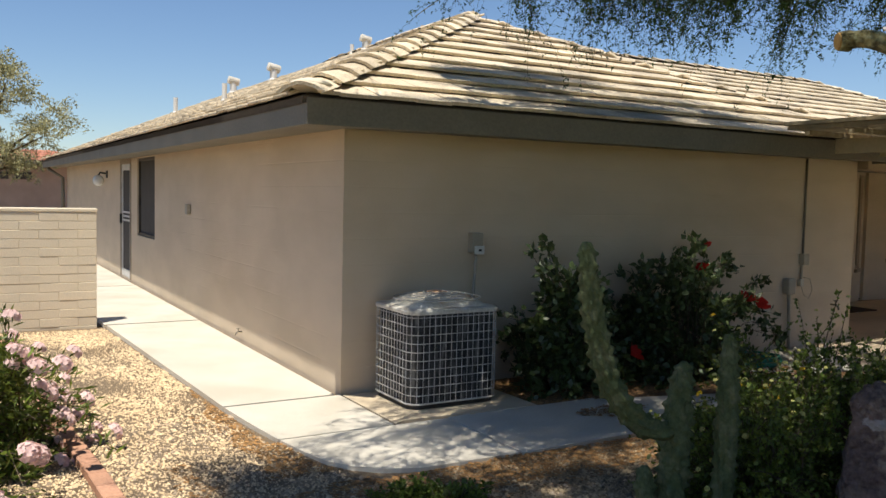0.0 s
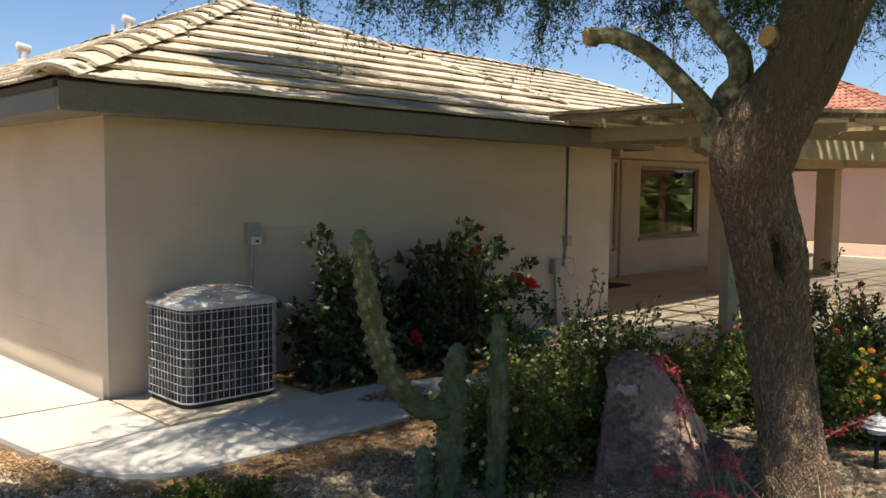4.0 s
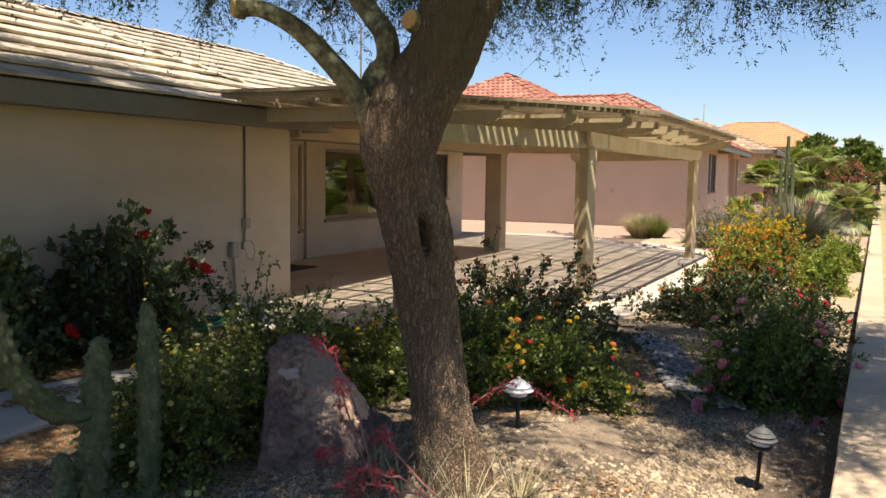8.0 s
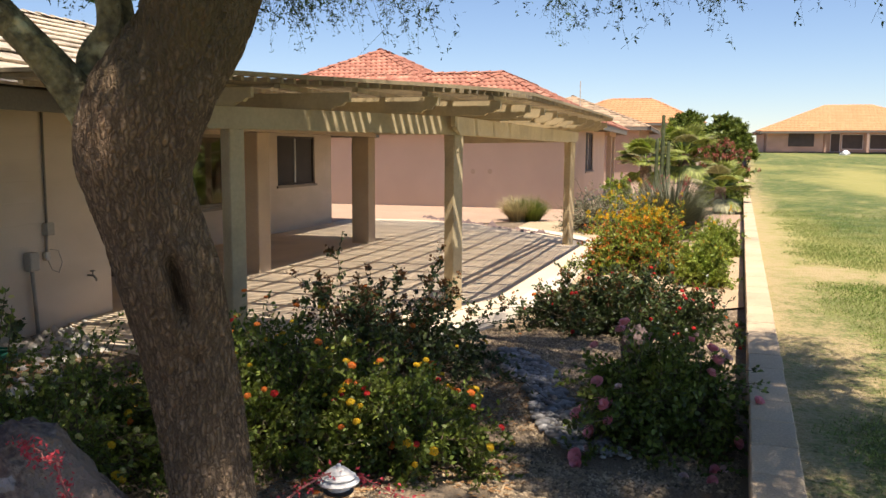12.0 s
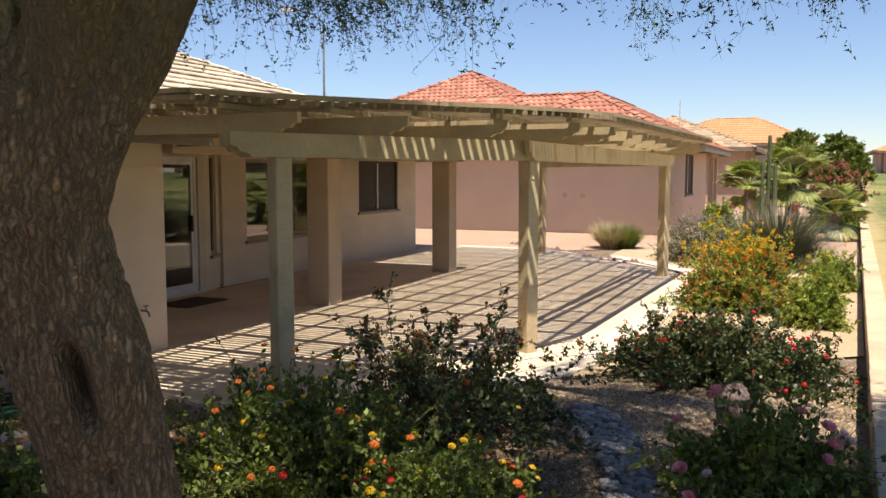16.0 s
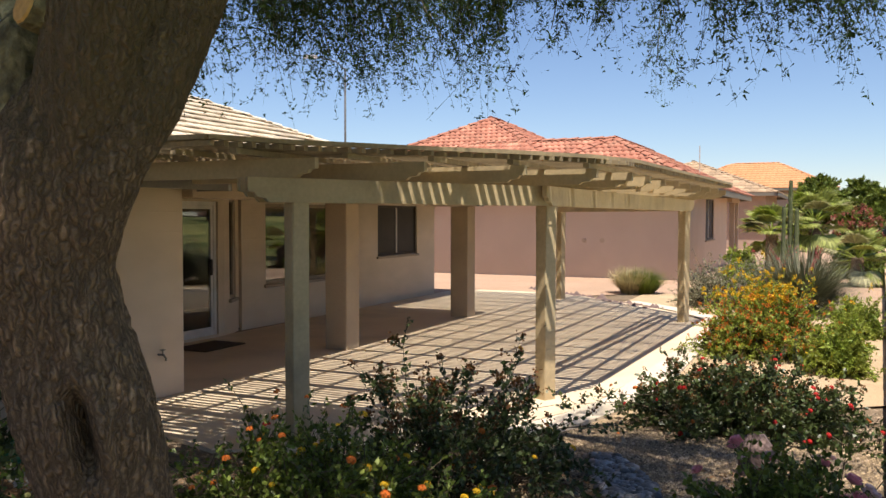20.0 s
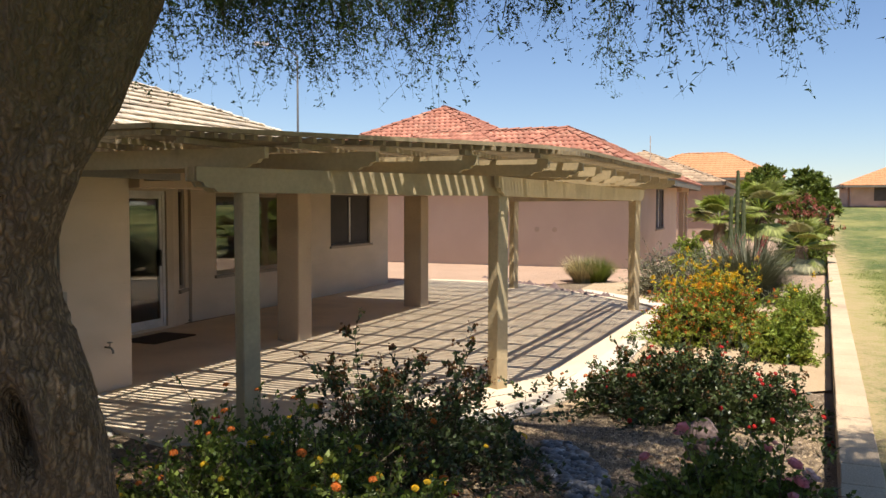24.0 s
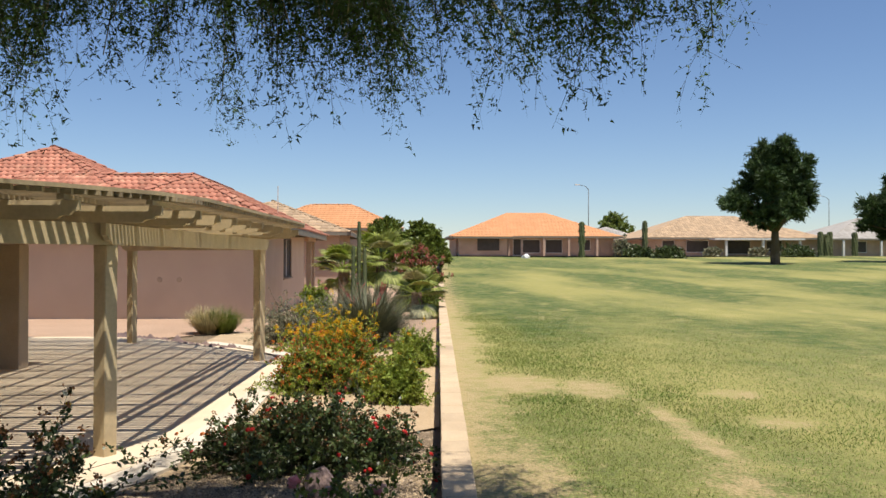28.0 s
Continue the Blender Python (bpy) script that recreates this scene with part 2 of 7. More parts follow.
BARK = bark_skin()
BARKG = mat("limb_bark", (0.30, 0.255, 0.115), 0.9, (0.115, 0.095, 0.048), 13.0, 45, 0.5, 0.5, 30, stain=(0.58, 0.53, 0.28), stain_scale=11, stain_amt=0.9)
CUTWOOD = mat("cut_wood", (0.55, 0.33, 0.10), 0.8, (0.42, 0.24, 0.08), 8.0, 60, 0.2, 0.1)
LAMPG = mat("lamp_grey", (0.11, 0.105, 0.098), 0.6, None, 4, 60, 0.1, 0.0)
RUSTY = mat("rusty_paint", (0.40, 0.33, 0.26), 0.7, (0.44, 0.27, 0.15), 14.0, 60, 0.3, 0.1)
LEAFT = mat("tree_leaf", (0.040, 0.082, 0.014), 0.6, (0.058, 0.105, 0.02), 1.5, 30, 0.2, 0.0, island=0.45, trans=0.18)
TWIGD = mat("fine_twig", (0.06, 0.06, 0.035), 0.9, None, 8, 60, 0.3, 0.0)
LEAFD = mat("dark_leaf", (0.052, 0.077, 0.02), 0.45, (0.085, 0.108, 0.028), 4.0, 40, 0.2, 0.0, island=0.45, spec=0.5, trans=0.15)
LEAFM = mat("garden_leaf", (0.115, 0.162, 0.024), 0.45, (0.17, 0.20, 0.033), 4.0, 40, 0.2, 0.0, island=0.55, spec=0.4, trans=0.3)
LEAFL = mat("light_leaf", (0.22, 0.29, 0.035), 0.5, (0.30, 0.34, 0.055), 4.0, 40, 0.2, 0.0, island=0.4, trans=0.3)
OLIVE = mat("olive_leaf", (0.36, 0.34, 0.17), 0.6, (0.42, 0.39, 0.21), 2.0, 30, 0.2, 0.0, island=0.4, trans=0.3)
LEAFG = mat("grey_leaf", (0.20, 0.20, 0.115), 0.6, (0.27, 0.26, 0.155), 4.0, 40, 0.2, 0.0, island=0.4, trans=0.15)
STRAW = mat("dry_blade", (0.50, 0.42, 0.22), 0.7, (0.40, 0.34, 0.17), 4.0, 40, 0.2, 0.0, island=0.4, trans=0.2)
BLADE = mat("yucca_blade", (0.13, 0.135, 0.075), 0.6, (0.20, 0.20, 0.12), 4.0, 40, 0.2, 0.0, island=0.4)
PINEL = mat("pine_needles", (0.042, 0.075, 0.02), 0.6, (0.065, 0.10, 0.03), 0.6, 20, 0.3, 0.0, island=0.5, trans=0.15)
FROND = mat("palm_frond", (0.28, 0.32, 0.075), 0.5, (0.36, 0.38, 0.12), 4.0, 40, 0.2, 0.0, island=0.35, trans=0.35)
YOUNG = mat("young_leaf", (0.24, 0.10, 0.035), 0.5, (0.17, 0.085, 0.03), 4.0, 40, 0.2, 0.0, island=0.4, trans=0.25)
TWIG = mat("twig", (0.13, 0.095, 0.06), 0.9, None, 8, 60, 0.3, 0.0)
CACTUS = mat("cactus_skin", (0.075, 0.095, 0.034), 0.75, (0.115, 0.13, 0.055), 9.0, 60, 0.35, 0.25, 40, stain=(0.24, 0.225, 0.13), stain_scale=16, stain_amt=0.4)
def turf():
    """Mown turf: green and straw bands, bare dry soil where the 'dry' measure of the lawn is high."""
    m = mat("lawn_turf", (0.07, 0.118, 0.027), 0.95, (0.185, 0.205, 0.058), 2.2, 24, 0.75, 0.6, 40)
    nt = m.node_tree
    N, L = nt.nodes, nt.links
    bsdf = N["Principled BSDF"]
    base = bsdf.inputs["Base Color"].links[0].from_socket
    geo = N.new("ShaderNodeNewGeometry")

    def noise_at(scale, stretch, turn=0.0, detail=4.0):
        mp = N.new("ShaderNodeMapping")
        mp.inputs["Scale"].default_value = stretch
        mp.inputs["Rotation"].default_value = (0, 0, radians(turn))
        L.new(geo.outputs["Position"], mp.inputs["Vector"])
        t = N.new("ShaderNodeTexNoise")
        t.inputs["Scale"].default_value, t.inputs["Detail"].default_value = scale, detail
        L.new(mp.outputs[0], t.inputs["Vector"])
        return t.outputs["Fac"]

    def ramp(src, lo, hi, top=1.0):
        r = N.new("ShaderNodeMapRange")
        r.inputs["From Min"].default_value, r.inputs["From Max"].default_value, r.inputs["To Max"].default_value = lo, hi, top
        L.new(src, r.inputs["Value"])
        return r.outputs[0]

    def mix(f, a, c):
        x = N.new("ShaderNodeMix")
        x.data_type = "RGBA"
        L.new(f, x.inputs[0])
        L.new(a, x.inputs[6])
        x.inputs[7].default_value = (*c, 1)
        return x.outputs[2]

    c = mix(ramp(noise_at(0.16, (0.35, 1.0, 1), 35.0), 0.45, 0.62, 0.85), base, (0.34, 0.305, 0.095))
    c = mix(ramp(noise_at(1.4, (0.5, 1.0, 1), 30.0), 0.55, 0.72, 0.5), c, (0.42, 0.35, 0.13))
    at = N.new("ShaderNodeAttribute")
    at.attribute_name = "dry"
    s1 = N.new("ShaderNodeMath")
    s1.operation = "MULTIPLY_ADD"
    L.new(noise_at(30.0, (1, 1, 1), 0.0, 6.0), s1.inputs[0])
    s1.inputs[1].default_value = 2.4
    L.new(at.outputs["Fac"], s1.inputs[2])
    s2 = N.new("ShaderNodeMath")
    s2.operation = "MULTIPLY_ADD"
    L.new(noise_at(5.0, (1, 1, 1)), s2.inputs[0])
    s2.inputs[1].default_value = 2.4
    L.new(s1.outputs[0], s2.inputs[2])
    c = mix(ramp(s2.outputs[0], 2.65, 3.55, 0.85), c, (0.45, 0.33, 0.165))
    L.new(c, bsdf.inputs["Base Color"])
    return m


LAWN = turf()
GRASSB = mat("grass_blade", (0.165, 0.245, 0.045), 0.6, (0.29, 0.315, 0.085), 1.6, 30, 0.3, 0.0, island=0.45, trans=0.25)
METALG = mat("grey_metal", (0.66, 0.61, 0.52), 0.75, (0.50, 0.45, 0.36), 6, 60, 0.25, 0.05, stain=(0.42, 0.28, 0.17), stain_scale=7.0, stain_amt=0.45)
COILS = mat("condenser_fins", (0.03, 0.029, 0.03), 0.6, (0.10, 0.096, 0.09), 5, 120, 0.5, 0.2, metal=0.4, stretch=(6, 6, 1), stain=(0.26, 0.25, 0.23), stain_scale=5.0, stain_amt=0.5)
GRILLE = mat("grille_wire", (0.60, 0.57, 0.52), 0.5, (0.38, 0.36, 0.33), 6, 80, 0.2, 0.0)
GREYBOX = mat("utility_box", (0.42, 0.37, 0.29), 0.6, None, 6, 80, 0.12, 0.03)
WHITEP = mat("white_plastic", (0.78, 0.76, 0.72), 0.5, None, 6, 80, 0.06, 0.0)
DARKM = mat("dark_metal", (0.045, 0.043, 0.04), 0.5, None, 6, 80, 0.2, 0.0, metal=0.5)
BRONZE = mat("bronze_frame", (0.075, 0.06, 0.045), 0.5, None, 4, 60, 0.15, 0.0, metal=0.3)
WHITEF = mat("white_frame", (0.70, 0.67, 0.62), 0.45, None, 4, 60, 0.08, 0.0)
TANF = mat("tan_frame", (0.33, 0.26, 0.185), 0.6, None, 4, 60, 0.1, 0.0)
GLASS = glass("window_glass", (0.42, 0.45, 0.42), 1.9)
SCREEN = mat("sun_screen", (0.085, 0.075, 0.065), 0.9, (0.07, 0.062, 0.055), 2, 200, 0.3, 0.05)
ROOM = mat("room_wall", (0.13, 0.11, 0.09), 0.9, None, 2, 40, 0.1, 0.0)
CURTAIN = mat("curtain", (0.45, 0.40, 0.33), 0.9, None, 6, 60, 0.1, 0.1, stretch=(8, 8, 0.3))
PINK = mat("pink_stucco", (0.58, 0.45, 0.33), 0.92, (0.54, 0.415, 0.305), 0.9, 90, 0.08, 0.1, stain=(0.47, 0.35, 0.27), stain_scale=0.7, stain_amt=0.3)
REDTILE = mat("red_barrel_tile", (0.47, 0.195, 0.125), 0.85, (0.40, 0.16, 0.10), 1.5, 40, 0.2, 0.1, island=0.25, stain=(0.62, 0.36, 0.23), stain_scale=2.0, stain_amt=0.4)
ORTILE = mat("orange_tile", (0.62, 0.30, 0.14), 0.85, (0.56, 0.265, 0.12), 0.8, 20, 0.10, 0.1, island=0.03)
BRTILE = mat("brown_tile", (0.47, 0.325, 0.20), 0.9, (0.40, 0.28, 0.175), 0.8, 20, 0.15, 0.1, island=0.2)
GYTILE = mat("grey_tile", (0.40, 0.36, 0.32), 0.9, (0.35, 0.32, 0.28), 0.8, 20, 0.15, 0.1, island=0.15)
TANW = mat("far_tan_wall", (0.46, 0.33, 0.245), 0.92, None, 0.8, 30, 0.1, 0.0)
ROCK = mat("boulder_rock", (0.135, 0.092, 0.085), 0.85, (0.20, 0.14, 0.122), 7.0, 35, 0.5, 0.6, 14, stain=(0.36, 0.24, 0.175), stain_scale=6.0, stain_amt=0.55)
HOSE = mat("green_hose", (0.02, 0.16, 0.10), 0.45, None, 6, 60, 0.1, 0.0)
RUBBER = mat("black_rubber", (0.02, 0.02, 0.02), 0.6, None, 6, 60, 0.2, 0.0)
MATF = mat("door_mat", (0.14, 0.10, 0.065), 0.95, None, 9, 200, 0.5, 0.4)
SOIL = mat("bare_soil", (0.44, 0.33, 0.19), 0.95, (0.36, 0.28, 0.13), 2.5, 90, 0.3, 0.3, stain=(0.24, 0.22, 0.07), stain_scale=2.2, stain_amt=0.7)
CURB = mat("curb_concrete", (0.68, 0.59, 0.46), 0.9, (0.61, 0.53, 0.41), 1.8, 120, 0.14, 0.1, stain=(0.50, 0.40, 0.28), stain_amt=0.3)
DIRT = mat("pale_dirt", (0.56, 0.41, 0.25), 0.95, (0.48, 0.35, 0.21), 2.0, 90, 0.25, 0.3, stain=(0.46, 0.34, 0.21), stain_amt=0.4)
PINKG = mat("pink_gravel", (0.50, 0.335, 0.225), 0.95, (0.45, 0.30, 0.20), 1.0, 90, 0.3, 0.3)
MOUND = mat("mound_dirt", (0.43, 0.315, 0.20), 0.95, (0.34, 0.25, 0.155), 3.0, 90, 0.35, 0.4, stain=(0.34, 0.25, 0.155), stain_scale=3.0, stain_amt=0.6)
GLOBE = mat("opal_globe", (0.80, 0.78, 0.72), 0.25, None, 6, 60, 0.04, 0.0)


def petal(name, col):
    return mat("petal_" + name, col, 0.6, tuple(c * 0.85 for c in col), 20, 80, 0.15, 0.0, rand=0.12, trans=0.25)


P_BRACT = petal("bract", (0.50, 0.155, 0.115))
P_YELLOW, P_ORANGE, P_RED = petal("yellow", (0.80, 0.50, 0.02)), petal("orange", (0.75, 0.20, 0.03)), petal("red", (0.60, 0.03, 0.025))
P_PINK, P_PALE, P_LEMON, P_CORAL = petal("pink", (0.93, 0.40, 0.43)), petal("pale", (0.88, 0.62, 0.57)), petal("lemon", (0.70, 0.64, 0.22)), petal("coral", (0.56, 0.07, 0.085))


# ---- mesh helpers ----
def box(bm, x0, x1, y0, y1, z0, z1, m=None):
    r = bmesh.ops.create_cube(bm, size=1.0)
    for v in r["verts"]:
        v.co = Vector((x0 + (v.co.x + 0.5) * (x1 - x0), y0 + (v.co.y + 0.5) * (y1 - y0), z0 + (v.co.z + 0.5) * (z1 - z0)))
        if m:
            v.co = m @ v.co
    return r["verts"]


def bevel(bm, w, seg=1):
    bmesh.ops.bevel(bm, geom=list(bm.edges), offset=w, segments=seg, affect="EDGES", profile=0.5)


def mesh_of(name, bm, material, smooth=False):
    me = bpy.data.meshes.new(name)
    bm.to_mesh(me)
    bm.free()
    me.materials.append(material)
    if smooth:
        me.polygons.foreach_set("use_smooth", [True] * len(me.polygons))
    return me


def part(name, bm, material, parent=None, label="", smooth=False):
    ob = new(name, mesh_of(name, bm, material, smooth))
    ob.parent = parent
    if label:
        ob["label"] = label
    return ob


STUFF_PARTS = {"stem_work", "foliage", "leaf_tuft", "bloom_spray", "twig_curtain", "bough_work", "twig_work"}


def soup(name, verts, faces, material, parent=None, label="", smooth=False):
    """A mesh from arrays: verts n x 3, faces m x k."""
    verts, faces = np.asarray(verts, dtype=np.float32), np.asarray(faces, dtype=np.int32)
    me = bpy.data.meshes.new(name)
    me.vertices.add(len(verts))
    me.vertices.foreach_set("co", verts.ravel())
    k = faces.shape[1]
    me.loops.add(faces.size)
    me.loops.foreach_set("vertex_index", faces.ravel())
    me.polygons.add(len(faces))
    me.polygons.foreach_set("loop_start", np.arange(0, faces.size, k, dtype=np.int32))
    me.polygons.foreach_set("loop_total", np.full(len(faces), k, dtype=np.int32))
    if smooth:
        me.polygons.foreach_set("use_smooth", np.ones(len(faces), dtype=bool))
    me.materials.append(material)
    me.update(calc_edges=True)
    ob = new(name, me)
    ob.parent = parent
    if name in STUFF_PARTS:
        ob["kind"] = "stuff"
    if label:
        ob["label"] = label
    return ob


def thing(name, label, category, at=(0, 0, 0), group="", kind=""):
    ob = new(name)
    ob.location = at
    ob.empty_display_size = 0.1
    return tagged(ob, label, category, group, kind)


def tube(bm, pts, radii, sides=8, cap=True):
    """A round bar along a line of points."""
    pts = [Vector(p) for p in pts]
    rings, ref = [], None
    for i, p in enumerate(pts):
        d = (pts[min(i + 1, len(pts) - 1)] - pts[max(i - 1, 0)]).normalized()
        if ref is None:
            ref = d.orthogonal().normalized()
        u = (ref - d * ref.dot(d)).normalized()
        ref = u
        w = d.cross(u)
        r = radii[i] if isinstance(radii, (list, tuple)) else radii
        rings.append([bm.verts.new(p + (u * math.cos(a) + w * math.sin(a)) * r) for a in [2 * math.pi * k / sides for k in range(sides)]])
    for a, b in zip(rings, rings[1:]):
        for k in range(sides):
            bm.faces.new((a[k], a[(k + 1) % sides], b[(k + 1) % sides], b[k]))
    if cap:
        bm.faces.new(rings[0][::-1])
        bm.faces.new(rings[-1])
    return rings


def prism(bm, poly, z0, z1):
    """An upright prism on a plan polygon, counter-clockwise."""
    a = [bm.verts.new((x, y, z0)) for x, y in poly]
    b = [bm.verts.new((x, y, z1)) for x, y in poly]
    n = len(poly)
    bm.faces.new(b)
    bm.faces.new(a[::-1])
    for i in range(n):
        bm.faces.new((a[i], a[(i + 1) % n], b[(i + 1) % n], b[i]))


def lathe(bm, prof, sides=20, m=None):
    """A turned shape from (radius, z) pairs."""
    rings = []
    for r, z in prof:
        rings.append([bm.verts.new((m or Matrix()) @ Vector((r * math.cos(2 * math.pi * k / sides), r * math.sin(2 * math.pi * k / sides), z))) for k in range(sides)])
    for a, b in zip(rings, rings[1:]):
        for k in range(sides):
            bm.faces.new((a[k], a[(k + 1) % sides], b[(k + 1) % sides], b[k]))
    bm.faces.new(rings[0][::-1])
    bm.faces.new(rings[-1])


def cut_wall(bm, along, a0, a1, c0, c1, z0, z1, holes=()):
    """A wall along 'x' or 'y' from a0 to a1, between c0 and c1 across, with openings (b0, b1, low, high) right through it, as one skin."""
    us = sorted({a0, a1, *[h[0] for h in holes], *[h[1] for h in holes]})
    zs = sorted({z0, z1, *[h[2] for h in holes], *[h[3] for h in holes]})
    nu, nz = len(us) - 1, len(zs) - 1

    def solid(i, j):
        if not (0 <= i < nu and 0 <= j < nz):
            return False
        u, z = (us[i] + us[i + 1]) / 2, (zs[j] + zs[j + 1]) / 2
        return not any(h[0] < u < h[1] and h[2] < z < h[3] for h in holes)

    made = {}

    def vert(i, j, c):
        key = (i, j, c)
        if key not in made:
            cc = c1 if c else c0
            made[key] = bm.verts.new((us[i], cc, zs[j]) if along == "x" else (cc, us[i], zs[j]))
        return made[key]

    for i in range(nu):
        for j in range(nz):
            if not solid(i, j):
                continue
            bm.faces.new([vert(i, j, 0), vert(i + 1, j, 0), vert(i + 1, j + 1, 0), vert(i, j + 1, 0)])
            bm.faces.new([vert(i, j, 1), vert(i, j + 1, 1), vert(i + 1, j + 1, 1), vert(i + 1, j, 1)])
            for di, dj, e in ((-1, 0, ((i, j), (i, j + 1))), (1, 0, ((i + 1, j + 1), (i + 1, j))), (0, -1, ((i + 1, j), (i, j))), (0, 1, ((i, j + 1), (i + 1, j + 1)))):
                if not solid(i + di, j + dj):
                    (p, q), (r, t) = e
                    bm.faces.new([vert(p, q, 0), vert(r, t, 0), vert(r, t, 1), vert(p, q, 1)])
    bmesh.ops.recalc_face_normals(bm, faces=bm.faces)

# ---- ground ----
WALL_A, WALL_B = Vector((-12.0, -5.62)), Vector((46.0, -8.25))    # inner line of the low wall beside the lawn


def wall_y(x):
    return WALL_A.y + (WALL_B.y - WALL_A.y) * (x - WALL_A.x) / (WALL_B.x - WALL_A.x)


def ground_z(x, y):
    """The garden ground: flat by the slabs, raised in a low mound round the big tree."""
    d2 = ((x - 1.75) ** 2 + (y + 4.72) ** 2) / (0.95 ** 2)
    return -0.04 + 0.23 * math.exp(-d2) + 0.05 * math.exp(-(((x - 4.5) / 2.2) ** 2 + ((y + 4.4) / 1.4) ** 2)) + 0.02 * math.exp(-(((x - 0.3) / 1.8) ** 2 + ((y + 1.7) / 1.1) ** 2)) + 0.012 * noise.noise(Vector((x * 1.3, y * 1.3, 2)))


gx = [-700, -200, -60, -20, -8, -5] + list(np.arange(-4, 9.01, 0.2)) + [10, 12, 15, 20, 26, 34, 45, 60, 100, 250, 700]
gy = [-700, -200, -60, -20, -9] + list(np.arange(-7, 0.01, 0.2)) + [0.8, 2, 4, 8, 14, 24, 50, 120, 300, 700]
verts = [(x, y, ground_z(x, y)) for x in gx for y in gy]
ny = len(gy)
faces = [(i * ny + j, (i + 1) * ny + j, (i + 1) * ny + j + 1, i * ny + j + 1) for i in range(len(gx) - 1) for j in range(ny - 1)]
ground = tagged(soup("ground", verts, faces, GRAVEL, smooth=True), "tan decomposed granite gravel ground around the houses", "ground", kind="structure")


def lawn_height(x, y):
    rise = min(max((x - 24.0) / 72.0, 0.0), 1.0)
    dip = 0.12 * math.sin(0.09 * (y + 8)) * min(1.0, max(0.0, (wall_y(x) - y) / 12.0))
    return 0.235 + 1.56 * rise ** 1.1 + dip * 0.6


DRY_SPOTS = ((10.3, -7.5, 0.9, 0.55), (9.8, -8.4, 0.7, 0.35), (9.35, -9.95, 0.3, 0.35), (7.75, -9.75, 0.3, 0.3), (8.0, -8.75, 0.7, 0.16), (6.9, -8.68, 0.8, 0.16), (5.6, -8.5, 0.6, 0.26), (5.9, -7.1, 1.2, 0.3), (4.6, -6.95, 0.8, 0.3))


def dryness(x, y):
    """How bare the lawn is: along the wall, and in worn spots."""
    u = wall_y(x) - 0.2 - y
    w_ = 0.46 + 0.36 * noise.noise(Vector((x * 0.45, 1, 0))) + 0.16 * noise.noise(Vector((x * 2.2, 4, 0)))
    d = min(1.0, max(0.0, (w_ - u) / 0.8 + 0.5))
    for sx_, sy_, rx_, ry_ in DRY_SPOTS:
        d = max(d, 1.05 * math.exp(-((x - sx_) / rx_) ** 2 - ((y - sy_) / ry_) ** 2))
    return d + 0.30 * max(0.0, noise.noise(Vector((x * 0.35, y * 0.35, 7))))


us = list(np.arange(0.0, 5.0, 0.11)) + [5.2, 5.6, 6, 7, 9, 13, 18, 25, 34, 46, 60, 80, 110, 150, 220, 330]
xs = [-60, -30, -12, -6, -3, -1] + list(np.arange(0.0, 26.0, 0.16)) + [27, 30, 34, 39, 44, 56, 70, 84, 92, 97, 110, 140, 200, 330]
verts, dry = [], []
for x in xs:
    for u in us:
        y = wall_y(x) - 0.2 - u
        verts.append((x, y, lawn_height(x, y) + 0.02 * noise.noise(Vector((x * 0.3, y * 0.3, 0)))))
        dry.append(dryness(x, y))
nu = len(us)
faces = [(i * nu + j, i * nu + j + 1, (i + 1) * nu + j + 1, (i + 1) * nu + j) for i in range(len(xs) - 1) for j in range(nu - 1)]
lawn = tagged(soup("lawn", verts, faces, LAWN, smooth=True), "mown green grass lawn with dry yellow patches", "lawn", kind="structure")
lawn.data.attributes.new("dry", "FLOAT", "POINT").data.foreach_set("value", dry)

# pale sand and pink gravel beds beyond the patio
def bed(name, label, poly, material, z):
    bm = bmesh.new()
    bm.faces.new([bm.verts.new((x, y, z)) for x, y in poly])
    return tagged(part(name, bm, material), label, "ground", kind="structure")


bed("gravel_bed_1", "pale sandy soil between the patio and the low wall", [(8.9, -6.55), (20.0, -7.05), (20.0, -2.0), (17.4, -2.0), (15.5, -3.6), (6.5, -3.7)], DIRT, -0.018)
bed("gravel_bed_2", "pink crushed gravel round the pink house", [(20.0, -7.05), (60.0, -8.7), (60.0, 20.0), (17.8, 20.0), (17.8, 0.0), (20.0, -2.0)], PINKG, -0.022)

bed("mulch_bed", "dark brown bark mulch under the hibiscus", [(1.26, -0.93), (2.9, -1.22), (4.4, -1.1), (4.3, -0.02), (1.24, -0.02)], MULCH, -0.014)

# walkway of poured concrete round the house corner
walkway = thing("walkway", "pale sunlit concrete walkway round the house corner", "walkway", kind="structure")
TOP = 0.0
slabs = [
    [(-1.12, 4.2), (-0.045, 4.2), (-0.045, 8.2), (-1.12, 8.2)],
    [(-1.12, 8.21), (-0.045, 8.21), (-0.045, 18.0), (-1.12, 18.0)],
    [(-0.93, 0.0), (-0.045, 0.0), (-0.045, 4.19), (-1.10, 4.19)],
    [(-0.012, -0.95), (-0.012, -0.012), (-0.93, -0.012), (-0.89, -0.5), (-0.842, -0.95)],
    [(0.0, -0.95), (0.08, -0.9), (1.22, -0.95), (1.2, -0.03), (0.0, -0.03)],
]
arc = [(-0.84, -0.965), (-0.80, -1.23), (-0.74, -1.48), (-0.64, -1.64), (-0.49, -1.77), (-0.30, -1.85), (0.05, -1.86), (0.40, -1.86), (0.40, -0.965)]
